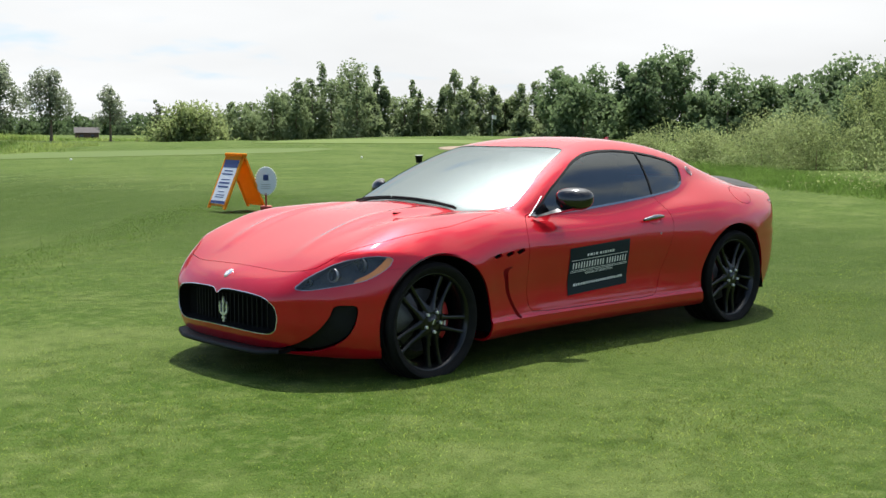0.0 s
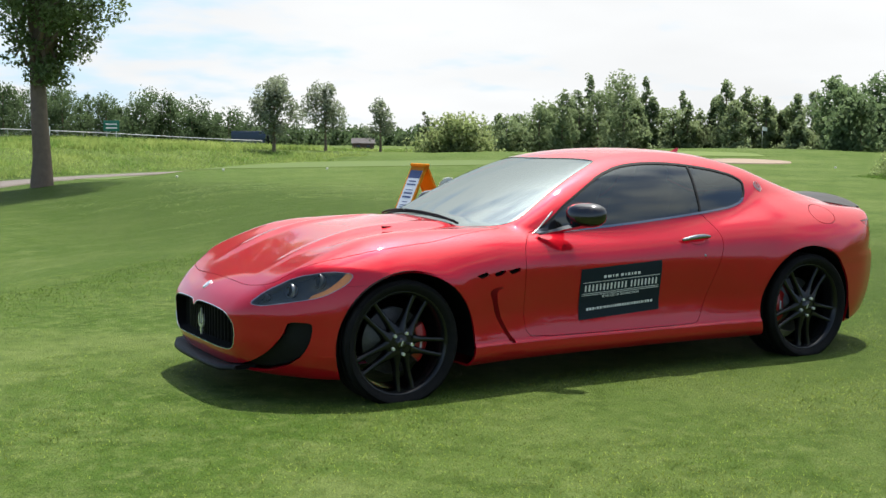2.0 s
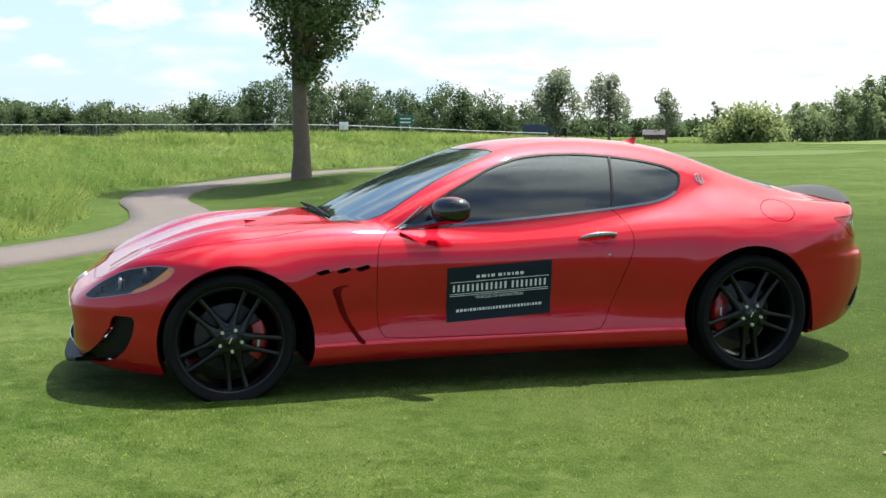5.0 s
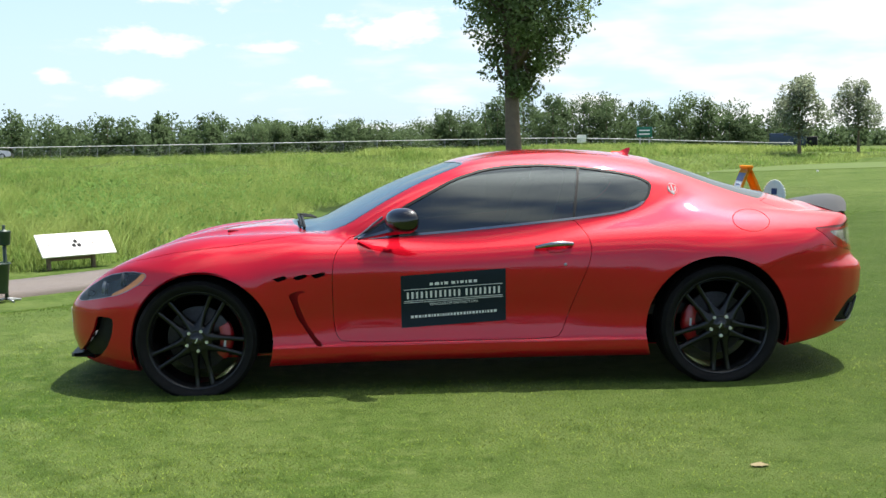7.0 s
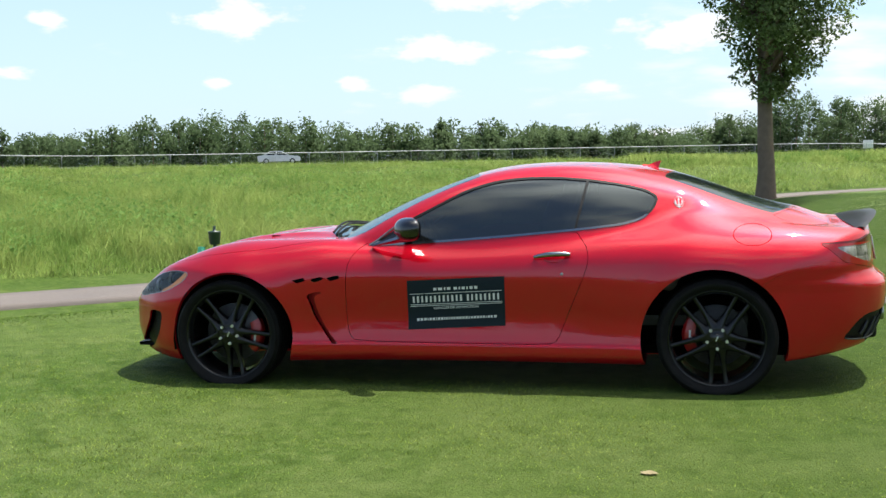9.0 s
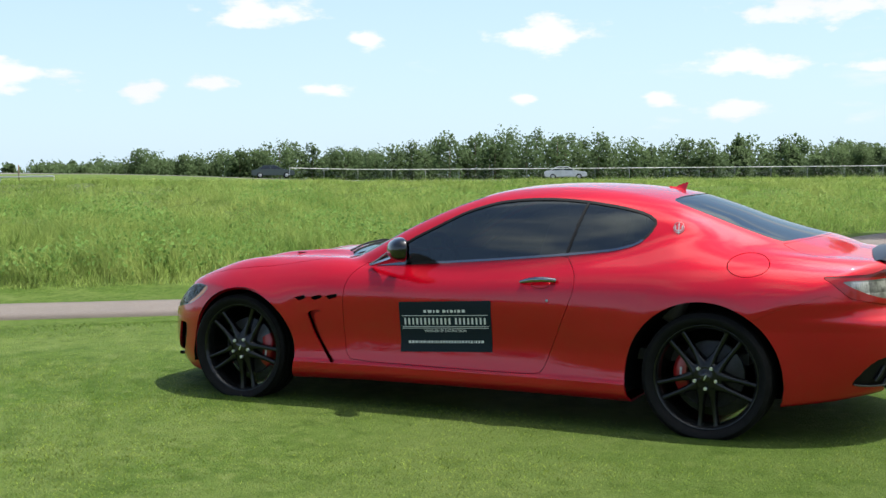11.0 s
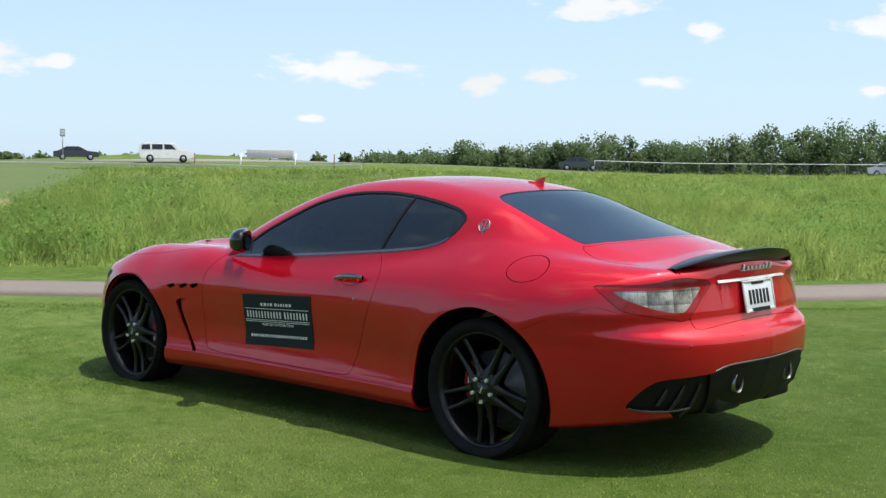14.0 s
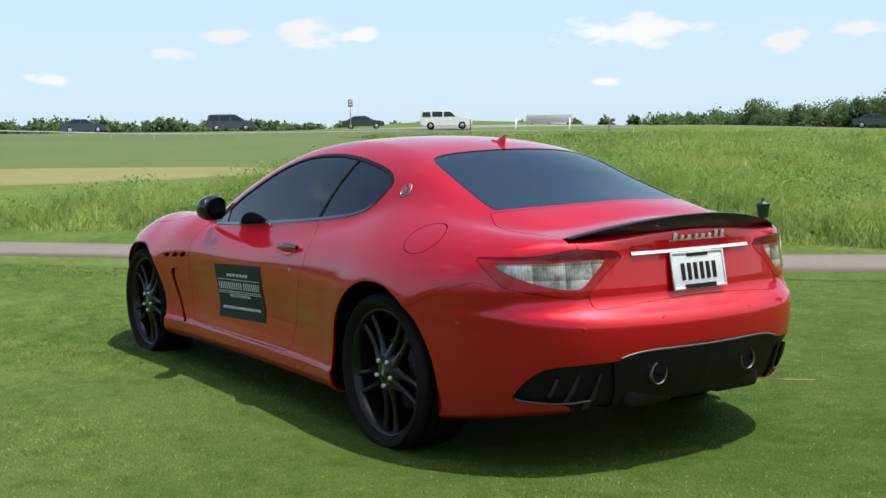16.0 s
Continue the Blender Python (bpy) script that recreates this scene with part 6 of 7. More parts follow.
tail_strip("chrome_strip", -0.33, 0.33, lambda y: 0.889, 0.016, 0.01, CHROME, lid, "bright chrome strip above the plate")
tail_strip("script_badge", -0.135, 0.185, lambda y: 0.928, 0.006, 0.006, CHROME, lid, "slanted chrome script badge as a plain bar")
for i, y in enumerate(np.linspace(-0.105, 0.165, 8)):
    p, nn = onto_skin(np.array([[2.4, y, 0.937]]))
    part("script_stroke", box((0.006, 0.017, 0.03 if i in (0, 6, 7) else 0.02), pose(p[0][0] + 0.004, y, 0.938 if i not in (0, 6, 7) else 0.943, -14), 0.002), CHROME, lid)
plate_at = Matrix(((0, -0.19, 0.982, 2.421), (1, 0, 0, 0.002), (0, 0.982, 0.19, 0.808), (0, 0, 0, 1)))
plate = part("number_plate", box((0.288, 0.142, 0.003), plate_at, 0.001), material("plate_paint", (0.4, 0.44, 0.48), 0.4, other=(0.5, 0.53, 0.56), scale=9), lid, "white number plate with dark bars")
for w, h, u, v in ((0.298, 0.009, 0, 0.071), (0.298, 0.011, 0, -0.071), (0.009, 0.146, -0.1445, 0), (0.009, 0.146, 0.1445, 0)):
    part("plate_frame", box((w, h, 0.008), plate_at @ pose(u, v, 0.002), 0.002), CHROME, lid)
part("plate_band", box((0.12, 0.014, 0.002), plate_at @ pose(0, 0.062, 0.003)), BLACK_MATT, lid)
part("plate_label", box((0.17, 0.018, 0.006), plate_at @ pose(0.0, -0.066, 0.005)), BLACK_MATT, lid)
for i in range(6):
    part("plate_bar", box((0.021, 0.068, 0.003), plate_at @ pose(-0.0875 + i * 0.035, -0.005, 0.0022), 0.0008), BLACK_MATT, lid)
for s in (-1, 1):
    pipe = [(0.0, 0.06), (0.0375, 0.05), (0.038, -0.02), (0.0393, -0.0225), (0.0405, -0.02), (0.041, 0.08)]
    part("exhaust_pipe", mesh_of("exhaust_pipe", *lathe(pipe[1:], 36), True), SATIN, rear_bumper, "round chrome exhaust tip", at=pose(2.443, s * 0.252, 0.422, 0, 0, 90) @ Matrix.Diagonal((1, 1, 1.12, 1)))
    part("exhaust_bore", mesh_of("exhaust_bore", *lathe([(0.0005, 0.0), (0.0375, 0.0)], 24)), DARK, rear_bumper, at=pose(2.455, s * 0.252, 0.422, 0, 0, 90))
    for a, low, high in ((0.68, 0.335, 0.43), (0.6, 0.325, 0.455), (0.52, 0.32, 0.465)):
        p, nn = onto_skin(np.array([[2.3, s * a, low], [2.3, s * (a - 0.03), (low + high) / 2], [2.3, s * (a - 0.05), high]]))
        part("diffuser_fin", mesh_of("diffuser_fin", *tube(p - nn * 0.008, [0.009, 0.011, 0.007], 6), True), FIN, diffuser, "black upright fin")
    for a, z in ((0.58, 0.618), (0.235, 0.626)):
        q, m = onto_skin(np.array([[2.4, s * a, z]]))
        part("parking_sensor", ball((0.009, 0.009, 0.002), Matrix.Translation(q[0]) @ Vector(m[0]).to_track_quat("Z", "Y").to_matrix().to_4x4(), 14, 6), RED, rear_bumper)
part("diffuser_keel", box((0.14, 0.05, 0.035), pose(2.32, 0, 0.31), 0.01), BLACK_MATT, diffuser)
for y in (-0.25, 0.25):
    part("diffuser_lobe", box((0.2, 0.26, 0.09), pose(2.315, y, 0.326), 0.035, 4), BLACK_MATT, diffuser, "rounded black lobe under the exhaust")
p, nn = onto_skin(np.array([[2.42, a, z] for a, z in zip(np.linspace(-0.43, 0.43, 25), 0.5 + 0.026 * (1 - (np.abs(np.linspace(-1, 1, 25))) ** 6))]))
part("diffuser_edge", mesh_of("diffuser_edge", *tube(p, np.full(25, 0.005), 6), True), EDGE_GREY, diffuser, "thin grey line as the highlight on the diffuser edge")
for s in (-1, 1):
    t = np.linspace(0, 1, 16)
    p, nn = onto_skin(np.column_stack([2.19 + 0.21 * t, s * (0.755 - 0.22 * t), 0.333 - 0.024 * np.sqrt(t)]))
    part("intake_edge", mesh_of("intake_edge", *tube(p, np.full(16, 0.005), 6), True), EDGE_GREY, diffuser, "thin grey line as the highlight on the lower edge")
bm = bmesh.new()
rows = []
for t in np.linspace(0, 1, 9):
    x, h, w = 1.03 + 0.1 * t, 0.012 + 0.036 * ramp(0.3, 0.95, t), 0.02 * math.sin(math.pi * (0.12 + 0.8 * t)) + 0.003
    g = float(ROOF(np.array(x))) - 0.004
    lean = 0.018 * ramp(0.4, 1, t)
    rows.append([bm.verts.new(q) for q in ((x, -w, g), (x + lean * 0.3, -w * 0.4, g + 0.35 * h), (x + lean, 0, g + h), (x + lean * 0.3, w * 0.4, g + 0.35 * h), (x, w, g))])
for a, b in zip(rows[:-1], rows[1:]):
    for i in range(4):
        bm.faces.new((a[i], b[i], b[i + 1], a[i + 1]))
bm.faces.new(rows[0])
bm.faces.new(rows[-1][::-1])
bmesh.ops.recalc_face_normals(bm, faces=bm.faces)
part("roof_aerial", shaded(bm, 60), RED, car, "red fin aerial on the roof")

# cabin
skin.name[(skin.name == "body") & (skin.p[skin.t].mean(1)[:, 2] > 1.0)] = "lining"
part("headliner", skin.mesh("headliner", "lining", 0.03, 0.0), LEATHER, car, "dark roof lining")
part("cabin_floor", box((2.6, 1.4, 0.06), pose(0.35, 0, 0.42)), LEATHER, car)
part("dashboard", box((0.42, 1.36, 0.3), pose(-0.55, 0, 0.75), 0.1, 4), LEATHER, car, "dark dashboard")
part("parcel_shelf", box((0.5, 1.0, 0.1), pose(1.62, 0, 0.94), 0.03), LEATHER, car)
for y in (-0.37, 0.37):
    seat = part("seat", box((0.5, 0.5, 0.2), pose(0.2, y, 0.56, 0, -8), 0.07, 3), TAN, car, "pale leather seat")
    part("seat_back", box((0.14, 0.48, 0.62), pose(0.46, y, 0.86, 0, 20), 0.06, 3), TAN, seat)
    part("head_rest", box((0.09, 0.26, 0.16), pose(0.6, y, 1.16, 0, 14), 0.04, 3), TAN, seat)
    part("rear_seat", box((0.16, 0.48, 0.5), pose(1.25, y * 0.92, 0.82, 0, 24), 0.06, 3), TAN, car, "pale leather rear seat")
bm = bmesh.new()
wheel_m = pose(-0.28, -0.37, 0.885, 0, 66, 0)
p, q = lathe([(0.18 + 0.016 * math.cos(a), 0.016 * math.sin(a)) for a in np.linspace(0, 2 * np.pi, 11)], 36)
steer = part("steering_wheel", mesh_of("steering_wheel", p, q, True), LEATHER, car, "dark steering wheel", at=wheel_m @ pose(0, 0, 0, 90))
part("steering_hub", ball((0.06, 0.06, 0.03)), LEATHER, steer, at=pose(0, 0, 0, 90))
for a in (0, 120, 240):
    part("steering_spoke", box((0.14, 0.03, 0.02), pose(0.09, 0, 0)), LEATHER, steer, at=pose(0, 0, 0, 90, 0, 0) @ pose(0, 0, 0, 0, 0, a + 90))

# ---- things on the golf course ----
ORANGE = leafy("orange_plastic", (0.85, 0.36, 0.03), (0.75, 0.3, 0.025), scale=10, random=0.0, light_through=0.4)
POSTER = material("poster_white", (0.7, 0.71, 0.75), 0.5, other=(0.62, 0.63, 0.68), scale=5)
NAVY = material("poster_navy", (0.02, 0.04, 0.16), 0.5, scale=8)
GREEN_PLASTIC = material("dark_green_plastic", (0.012, 0.035, 0.022), 0.4, other=(0.02, 0.045, 0.03), scale=9)
TOWEL = material("green_towel", (0.04, 0.3, 0.19), 0.95, other=(0.03, 0.22, 0.14), scale=14, bump=0.5, bump_scale=160)
BOARD_WHITE = material("board_white", (0.8, 0.79, 0.76), 0.55, other=(0.7, 0.69, 0.66), scale=4)
GALVANISED = material("galvanised_steel", (0.42, 0.43, 0.44), 0.5, 0.6, other=(0.32, 0.33, 0.34), scale=5)
BOARD_GREY = material("weathered_board", (0.5, 0.5, 0.48), 0.7, other=(0.4, 0.4, 0.38), scale=1.5)
ROAD_SIGN = material("road_sign_green", (0.01, 0.16, 0.10), 0.5, scale=3)
DRY_SOIL = material("dry_soil", (0.3, 0.24, 0.13), 0.95, other=(0.2, 0.17, 0.08), scale=30)
BRICK = material("red_brown_brick", (0.11, 0.0605, 0.048), 0.8, other=(0.085, 0.0468, 0.039), scale=3)
SLATE = material("dark_slate", (0.05, 0.045, 0.045), 0.8, other=(0.07, 0.06, 0.06), scale=3)
TERRACOTTA = material("red_plastic", (0.4, 0.04, 0.02), 0.5, scale=9)


def ground_at(x, y, turn=0.0, lift=0.0):
    return pose(x, y, float(land(x, y)) + lift, 0, 0, turn)


# folding sign: two orange panels hinged at the top, a poster on one
sign_board = thing("folding_sign", "orange A-frame sign with a white and navy poster", "sign", at=pose(5.39, 11.56, 0.04, 0, 0, -5))
for s in (-1, 1):
    lean = pose(0, 0, 0.93) @ pose(0, 0, 0, 0, -s * 23, 0)
    frame_bm = bmesh.new()
    for size, at in (((0.035, 0.06, 0.98), (0, -0.28, -0.49)), ((0.035, 0.06, 0.98), (0, 0.28, -0.49)), ((0.035, 0.62, 0.09), (0, 0, -0.05)), ((0.035, 0.62, 0.06), (0, 0, -0.9))):
        bmesh.ops.create_cube(frame_bm, size=1, matrix=lean @ pose(*at) @ Matrix.Diagonal((*size, 1)))
    part("sign_frame", frame_bm, ORANGE, sign_board)
    panel = part("sign_panel", box((0.02, 0.52, 0.8), lean @ pose(0, 0, -0.47), 0.004), ORANGE, sign_board)
    if s < 0:
        part("poster", box((0.004, 0.5, 0.8), lean @ pose(-0.02, 0, -0.5)), POSTER, panel, "white poster with navy bands")
        part("poster_band", box((0.003, 0.5, 0.14), lean @ pose(-0.0235, 0, -0.17)), NAVY, panel, "navy poster heading")
        part("poster_foot", box((0.003, 0.5, 0.05), lean @ pose(-0.0235, 0, -0.87)), NAVY, panel)
        for k, (w, z, h) in enumerate(((0.3, -0.3, 0.03), (0.38, -0.36, 0.035), (0.3, -0.46, 0.02), (0.36, -0.52, 0.045), (0.36, -0.59, 0.045), (0.2, -0.68, 0.02), (0.3, -0.74, 0.02), (0.3, -0.78, 0.02))):
            part("text_bar", box((0.003, w, h * 0.7), lean @ pose(-0.0235, 0, z)), NAVY, panel)
part("sign_hinge", box((0.1, 0.62, 0.05), pose(0, 0, 0.94), 0.015), ORANGE, sign_board)

disc = thing("round_marker", "round white marker board with a red foot beside the sign", "sign", at=pose(5.72, 11.15, 0.03, 0, 0, -38))
bm = bmesh.new()
bmesh.ops.create_cone(bm, cap_ends=True, segments=40, radius1=1, radius2=1, depth=0.02, matrix=pose(0, 0, 0.5, 90) @ Matrix.Diagonal((0.17, 0.23, 1, 1)))
part("disc", bm, POSTER, disc)
for k in range(30):
    a = 2 * math.pi * k / 30
    part("scallop", ball((0.016, 0.012, 0.016), Matrix(), 8, 6), POSTER, disc, at=pose(0.175 * math.cos(a), 0, 0.5 + 0.235 * math.sin(a)))
part("mark", box((0.09, 0.006, 0.1), pose(0, -0.013, 0.56)), NAVY, disc)
for k in range(3):
    part("text_bar", box((0.16, 0.004, 0.012), pose(0, -0.012, 0.44 - 0.035 * k)), GALVANISED, disc)
part("stake", box((0.03, 0.02, 0.3), pose(0, 0, 0.14)), TERRACOTTA, disc)
part("foot", box((0.2, 0.12, 0.08), pose(0, 0.02, 0.04), 0.03, 3), TERRACOTTA, disc, "red foot")

# ball-washer stand with a bin and a towel
stand = thing("ball_washer_stand", "dark green ball washer post with bin and towel", "golf stand", at=ground_at(-6.1, 10.2))
part("post", rod((0, 0, 0.02), (0, 0, 0.95), 0.028), GREEN_PLASTIC, stand)
for k in range(4):
    a = math.pi / 4 + k * math.pi / 2
    part("foot", rod((0, 0, 0.05), (0.22 * math.cos(a), 0.22 * math.sin(a), 0.012), 0.016), GALVANISED, stand)
cup = [(0.001, 0.84), (0.075, 0.84), (0.085, 0.86), (0.1, 1.03), (0.106, 1.035), (0.1, 1.05), (0.03, 1.06), (0.02, 1.1), (0.028, 1.13), (0.001, 1.14)]
part("washer", mesh_of("washer", *[q if i else q[:, [0, 2, 1]] for i, q in enumerate(lathe(cup, 28))], True), GREEN_PLASTIC, stand, "small green washer cup")
bucket = [(0.001, 0.14), (0.14, 0.14), (0.15, 0.16), (0.19, 0.56), (0.205, 0.565), (0.205, 0.59), (0.185, 0.59), (0.145, 0.18)]
part("bin", mesh_of("bin", *[q if i else q[:, [0, 2, 1]] for i, q in enumerate(lathe(bucket, 32))], True), GREEN_PLASTIC, stand, "dark green bin", at=pose(-0.09, -0.13, 0))
bm = bmesh.new()
rows = []
for t in np.linspace(0, 1, 12):
    w = 0.06 + 0.03 * t
    rows.append([bm.verts.new((-0.12 + u * w + 0.012 * math.sin(6 * t), -0.33 - 0.015 * math.cos(u * 5 + t * 3) + 0.1 * max(0, 0.25 - t) * 3, 0.82 - 0.56 * t)) for u in np.linspace(-1, 1, 7)])
for a, b in zip(rows[:-1], rows[1:]):
    for i in range(6):
        bm.faces.new((a[i], a[i + 1], b[i + 1], b[i]))
r = bmesh.ops.extrude_face_region(bm, geom=bm.faces[:])
bmesh.ops.translate(bm, vec=(0, 0.012, 0), verts=[v for v in r["geom"] if isinstance(v, bmesh.types.BMVert)])
part("towel", shaded(bm, 60), TOWEL, stand, "hanging green towel")

# tee board: a white sloping panel on dark legs
tee = thing("tee_board", "white sloping tee board on dark wooden legs by the path", "board", at=ground_at(-6.36, 15.1, 42))
tilt = pose(0, 0, 0.46, 52)
part("panel", box((1.5, 0.52, 0.03), tilt, 0.006), BOARD_WHITE, tee)
for k in range(3):
    a = radians(90 + 120 * k)
    part("mark", ball((0.045, 0.045, 0.004), tilt @ pose(0.06 * math.cos(a), 0.06 * math.sin(a), 0.016), 14, 6), BLACK_MATT, tee)
for x in (-0.55, 0.35):
    part("leg", box((0.07, 0.07, 0.52), pose(x, 0.02, 0.22), 0.004), BARK, tee)
part("rail", box((0.95, 0.04, 0.06), pose(-0.1, 0.02, 0.2), 0.004), BARK, tee)

# black flower pots on spikes mark the tees
pot = None
for x, y in ((11.9, 6.85), (18.2, 17.5), (24.0, 27.6)):
    if pot is None:
        pot = thing("tee_pot", "black pot with a white rim standing on the lawn", "pot", "tee pots", at=ground_at(x, y))
        shape = [(0.001, 0.05), (0.1, 0.05), (0.11, 0.06), (0.14, 0.29), (0.158, 0.295), (0.158, 0.325), (0.137, 0.325), (0.12, 0.28), (0.001, 0.28)]
        part("pot_body", mesh_of("pot_body", *[q if i else q[:, [0, 2, 1]] for i, q in enumerate(lathe(shape, 28))], True), BLACK_MATT, pot)
        part("pot_rim", mesh_of("pot_rim", *[q if i else q[:, [0, 2, 1]] for i, q in enumerate(lathe([(0.001, 0.322), (0.137, 0.322), (0.146, 0.33), (0.137, 0.34), (0.001, 0.345)], 28))], True), BOARD_WHITE, pot)
        part("spike", rod((0.02, 0, -0.03), (0.02, 0, 0.1), 0.012), BLACK_MATT, pot)
        part("spike", rod((-0.03, 0.01, -0.03), (-0.03, 0.01, 0.1), 0.008), BLACK_MATT, pot)
    else:
        copy_thing(pot, ground_at(x, y))
marker = None
for x, y in ((19.7, 47.6), (15.0, 49.5), (11.0, 44), (30.5, 39), (47, 40)):
    if marker is None:
        marker = tagged(part("tee_marker", ball((0.055, 0.055, 0.05), pose(0, 0, 0.05), 16, 10), BOARD_WHITE), "small white round tee marker on the grass", "tee marker", "tee markers")
        marker.matrix_basis = ground_at(x, y)
    else:
        copy_thing(marker, ground_at(x, y))
flag = thing("golf_flag", "thin golf flagstick with white flag on the green", "flag", at=ground_at(74, 73))
part("pole", rod((0, 0, 0), (0, 0, 2.1), 0.02), BOARD_WHITE, flag)
bm = bmesh.new()
g = [[bm.verts.new((0.02 + 0.5 * u, 0.05 * math.sin(5 * u), 2.08 - 0.34 * v - 0.1 * u)) for v in (0, 1)] for u in np.linspace(0, 1, 7)]
for a, b in zip(g[:-1], g[1:]):
    bm.faces.new((a[0], a[1], b[1], b[0]))
r = bmesh.ops.extrude_face_region(bm, geom=bm.faces[:])
bmesh.ops.translate(bm, vec=(0, 0.01, 0), verts=[v for v in r["geom"] if isinstance(v, bmesh.types.BMVert)])
part("cloth", bm, BOARD_WHITE, flag)
straw = tagged(part("dry_stalk", rod((-0.12, 0, 0.012), (0.12, 0.02, 0.022), 0.004, 6), DRY_SOIL), "dry pale stalk lying on the lawn", "stalk")
straw.matrix_basis = ground_at(1.7, 1.45, 34)
house = thing("far_house", "small dark brown house far behind the fairway trees", "house", at=ground_at(60.8, 128.8, -25))
part("wall", box((2.7, 2.0, 1.2), pose(0, 0, 0.6), 0.02), BRICK, house)
bm = bmesh.new()
ends = [[bm.verts.new((x, y, z)) for y, z in ((-1.2, 1.15), (0, 1.8), (1.2, 1.15))] for x in (-1.5, 1.5)]
bm.faces.new(ends[0])
bm.faces.new(ends[1][::-1])
for i in range(3):
    j = (i + 1) % 3
    bm.faces.new((ends[0][i], ends[1][i], ends[1][j], ends[0][j]))
bmesh.ops.recalc_face_normals(bm, faces=bm.faces)
part("roof", bm, SLATE, house, "dark grey-brown pitched roof")
for x in (-0.9, 0.9):
    part("window", box((0.45, 0.04, 0.5), pose(x * 0.7, -1.005, 0.65), 0.01), BLACK_GLOSS, house)
# bare spots in the turf
for i, (x, y, r) in enumerate(((1.137, -2.69, 0.032), (2.4, -3.0, 0.02))):
    bm = bmesh.new()
    rng = np.random.default_rng(i)
    ring = [bm.verts.new((r * (1.4 if k % 2 else 1.0) * rng.uniform(0.7, 1.2) * math.cos(k * 0.52), r * rng.uniform(0.6, 1.0) * math.sin(k * 0.52), 0.008)) for k in range(12)]
    top = bm.verts.new((0, 0, 0.02))
    for a, b in zip(ring, ring[1:] + ring[:1]):
        bm.faces.new((a, b, top))
    ob = part("divot", bm, DRY_SOIL)
    ob.matrix_basis = ground_at(x, y)
    tagged(ob, "small pale bare spot in the turf", "divot", "turf divots")

# ---- along the road ----
PALE_STEEL = material("pale_galvanised_rail", (0.62, 0.62, 0.6), 0.45, other=(0.5, 0.5, 0.49), scale=3)
fence = thing("chain_link_fence", "grey chain-link fence with steel posts before the road", "fence")
post_bm = rod((0, 0, -0.2), (0, 0, 1.25), 0.022, 6)
post_me = bpy.data.meshes.new("fence_post")
post_bm.to_mesh(post_me)
post_bm.free()
post_me.materials.append(GALVANISED)
fence_line = smooth_line([(112 * math.sin(radians(b)), 112 * math.cos(radians(b))) for b in range(-34, 21, 6)], 3.2)
fz = land(*fence_line.T)
for (x, y), z in zip(fence_line, fz):
    part("fence_post", post_me, None, fence, at=pose(x, y, z))
rail_pts = np.column_stack([fence_line, fz + 1.22])
part("top_rail", mesh_of("top_rail", *tube(rail_pts, np.full(len(rail_pts), 0.035), 6)), PALE_STEEL, fence)
wires = []
for a, b, za, zb in zip(fence_line[:-1], fence_line[1:], fz[:-1], fz[1:]):
    for k in range(14):
        for s in (0, 1):
            t0, t1 = (k / 14, (k + 5) / 14)
            p0, p1 = (a + (b - a) * min(t0, 1), a + (b - a) * min(t1, 1))
            z0 = za + (zb - za) * t0
            lo, hi = (0.05, 1.2) if s else (1.2, 0.05)
            wires.append(tube([(*p0, z0 + lo), (*((p0 + p1) / 2), z0 + 0.62), (*p1, z0 + hi)], [0.003, 0.003, 0.003], 3))
tagged(part("wire_mesh", mesh_of("wire_mesh", *joined(wires)), GALVANISED, fence), kind="stuff")
rail = thing("guard_rail", "pale low guard rail along the road", "guard rail")
rail_line = smooth_line([((110 - (b + 76) * 0.9) * math.sin(radians(b)), (110 - (b + 76) * 0.9) * math.cos(radians(b))) for b in range(-100, -45, 6)], 4.0)
rz = land(*rail_line.T)
part("beam", mesh_of("beam", *strip(rail_line, (-0.05, 0.05), 0.6, 0.1)), GALVANISED, rail)
for (x, y), z in zip(rail_line, rz):
    part("rail_post", post_me, None, rail, at=pose(x, y, z - 0.68))


def roadside(bearing, distance, eye=(0, 0)):
    a = radians(bearing)
    return eye[0] + distance * math.sin(a), eye[1] + distance * math.cos(a)


def pole_sign(name, label, where, height, w, h, mat, legs=1, turn=0.0):
    root = thing(name, label, "road sign", at=ground_at(*where, turn))
    for k in range(legs):
        part("post", rod(((k - (legs - 1) / 2) * w * 0.6, 0.05, 0), ((k - (legs - 1) / 2) * w * 0.6, 0.05, height + h / 2), 0.06), GALVANISED, root)
    face = part("plate", box((w, 0.04, h), pose(0, 0, height), 0.01), mat, root)
    for k in range(2):
        part("text_bar", box((w * 0.7, 0.01, h * 0.12), pose(0, -0.025, height + h * (0.15 - 0.35 * k))), BOARD_WHITE, face)
    return root


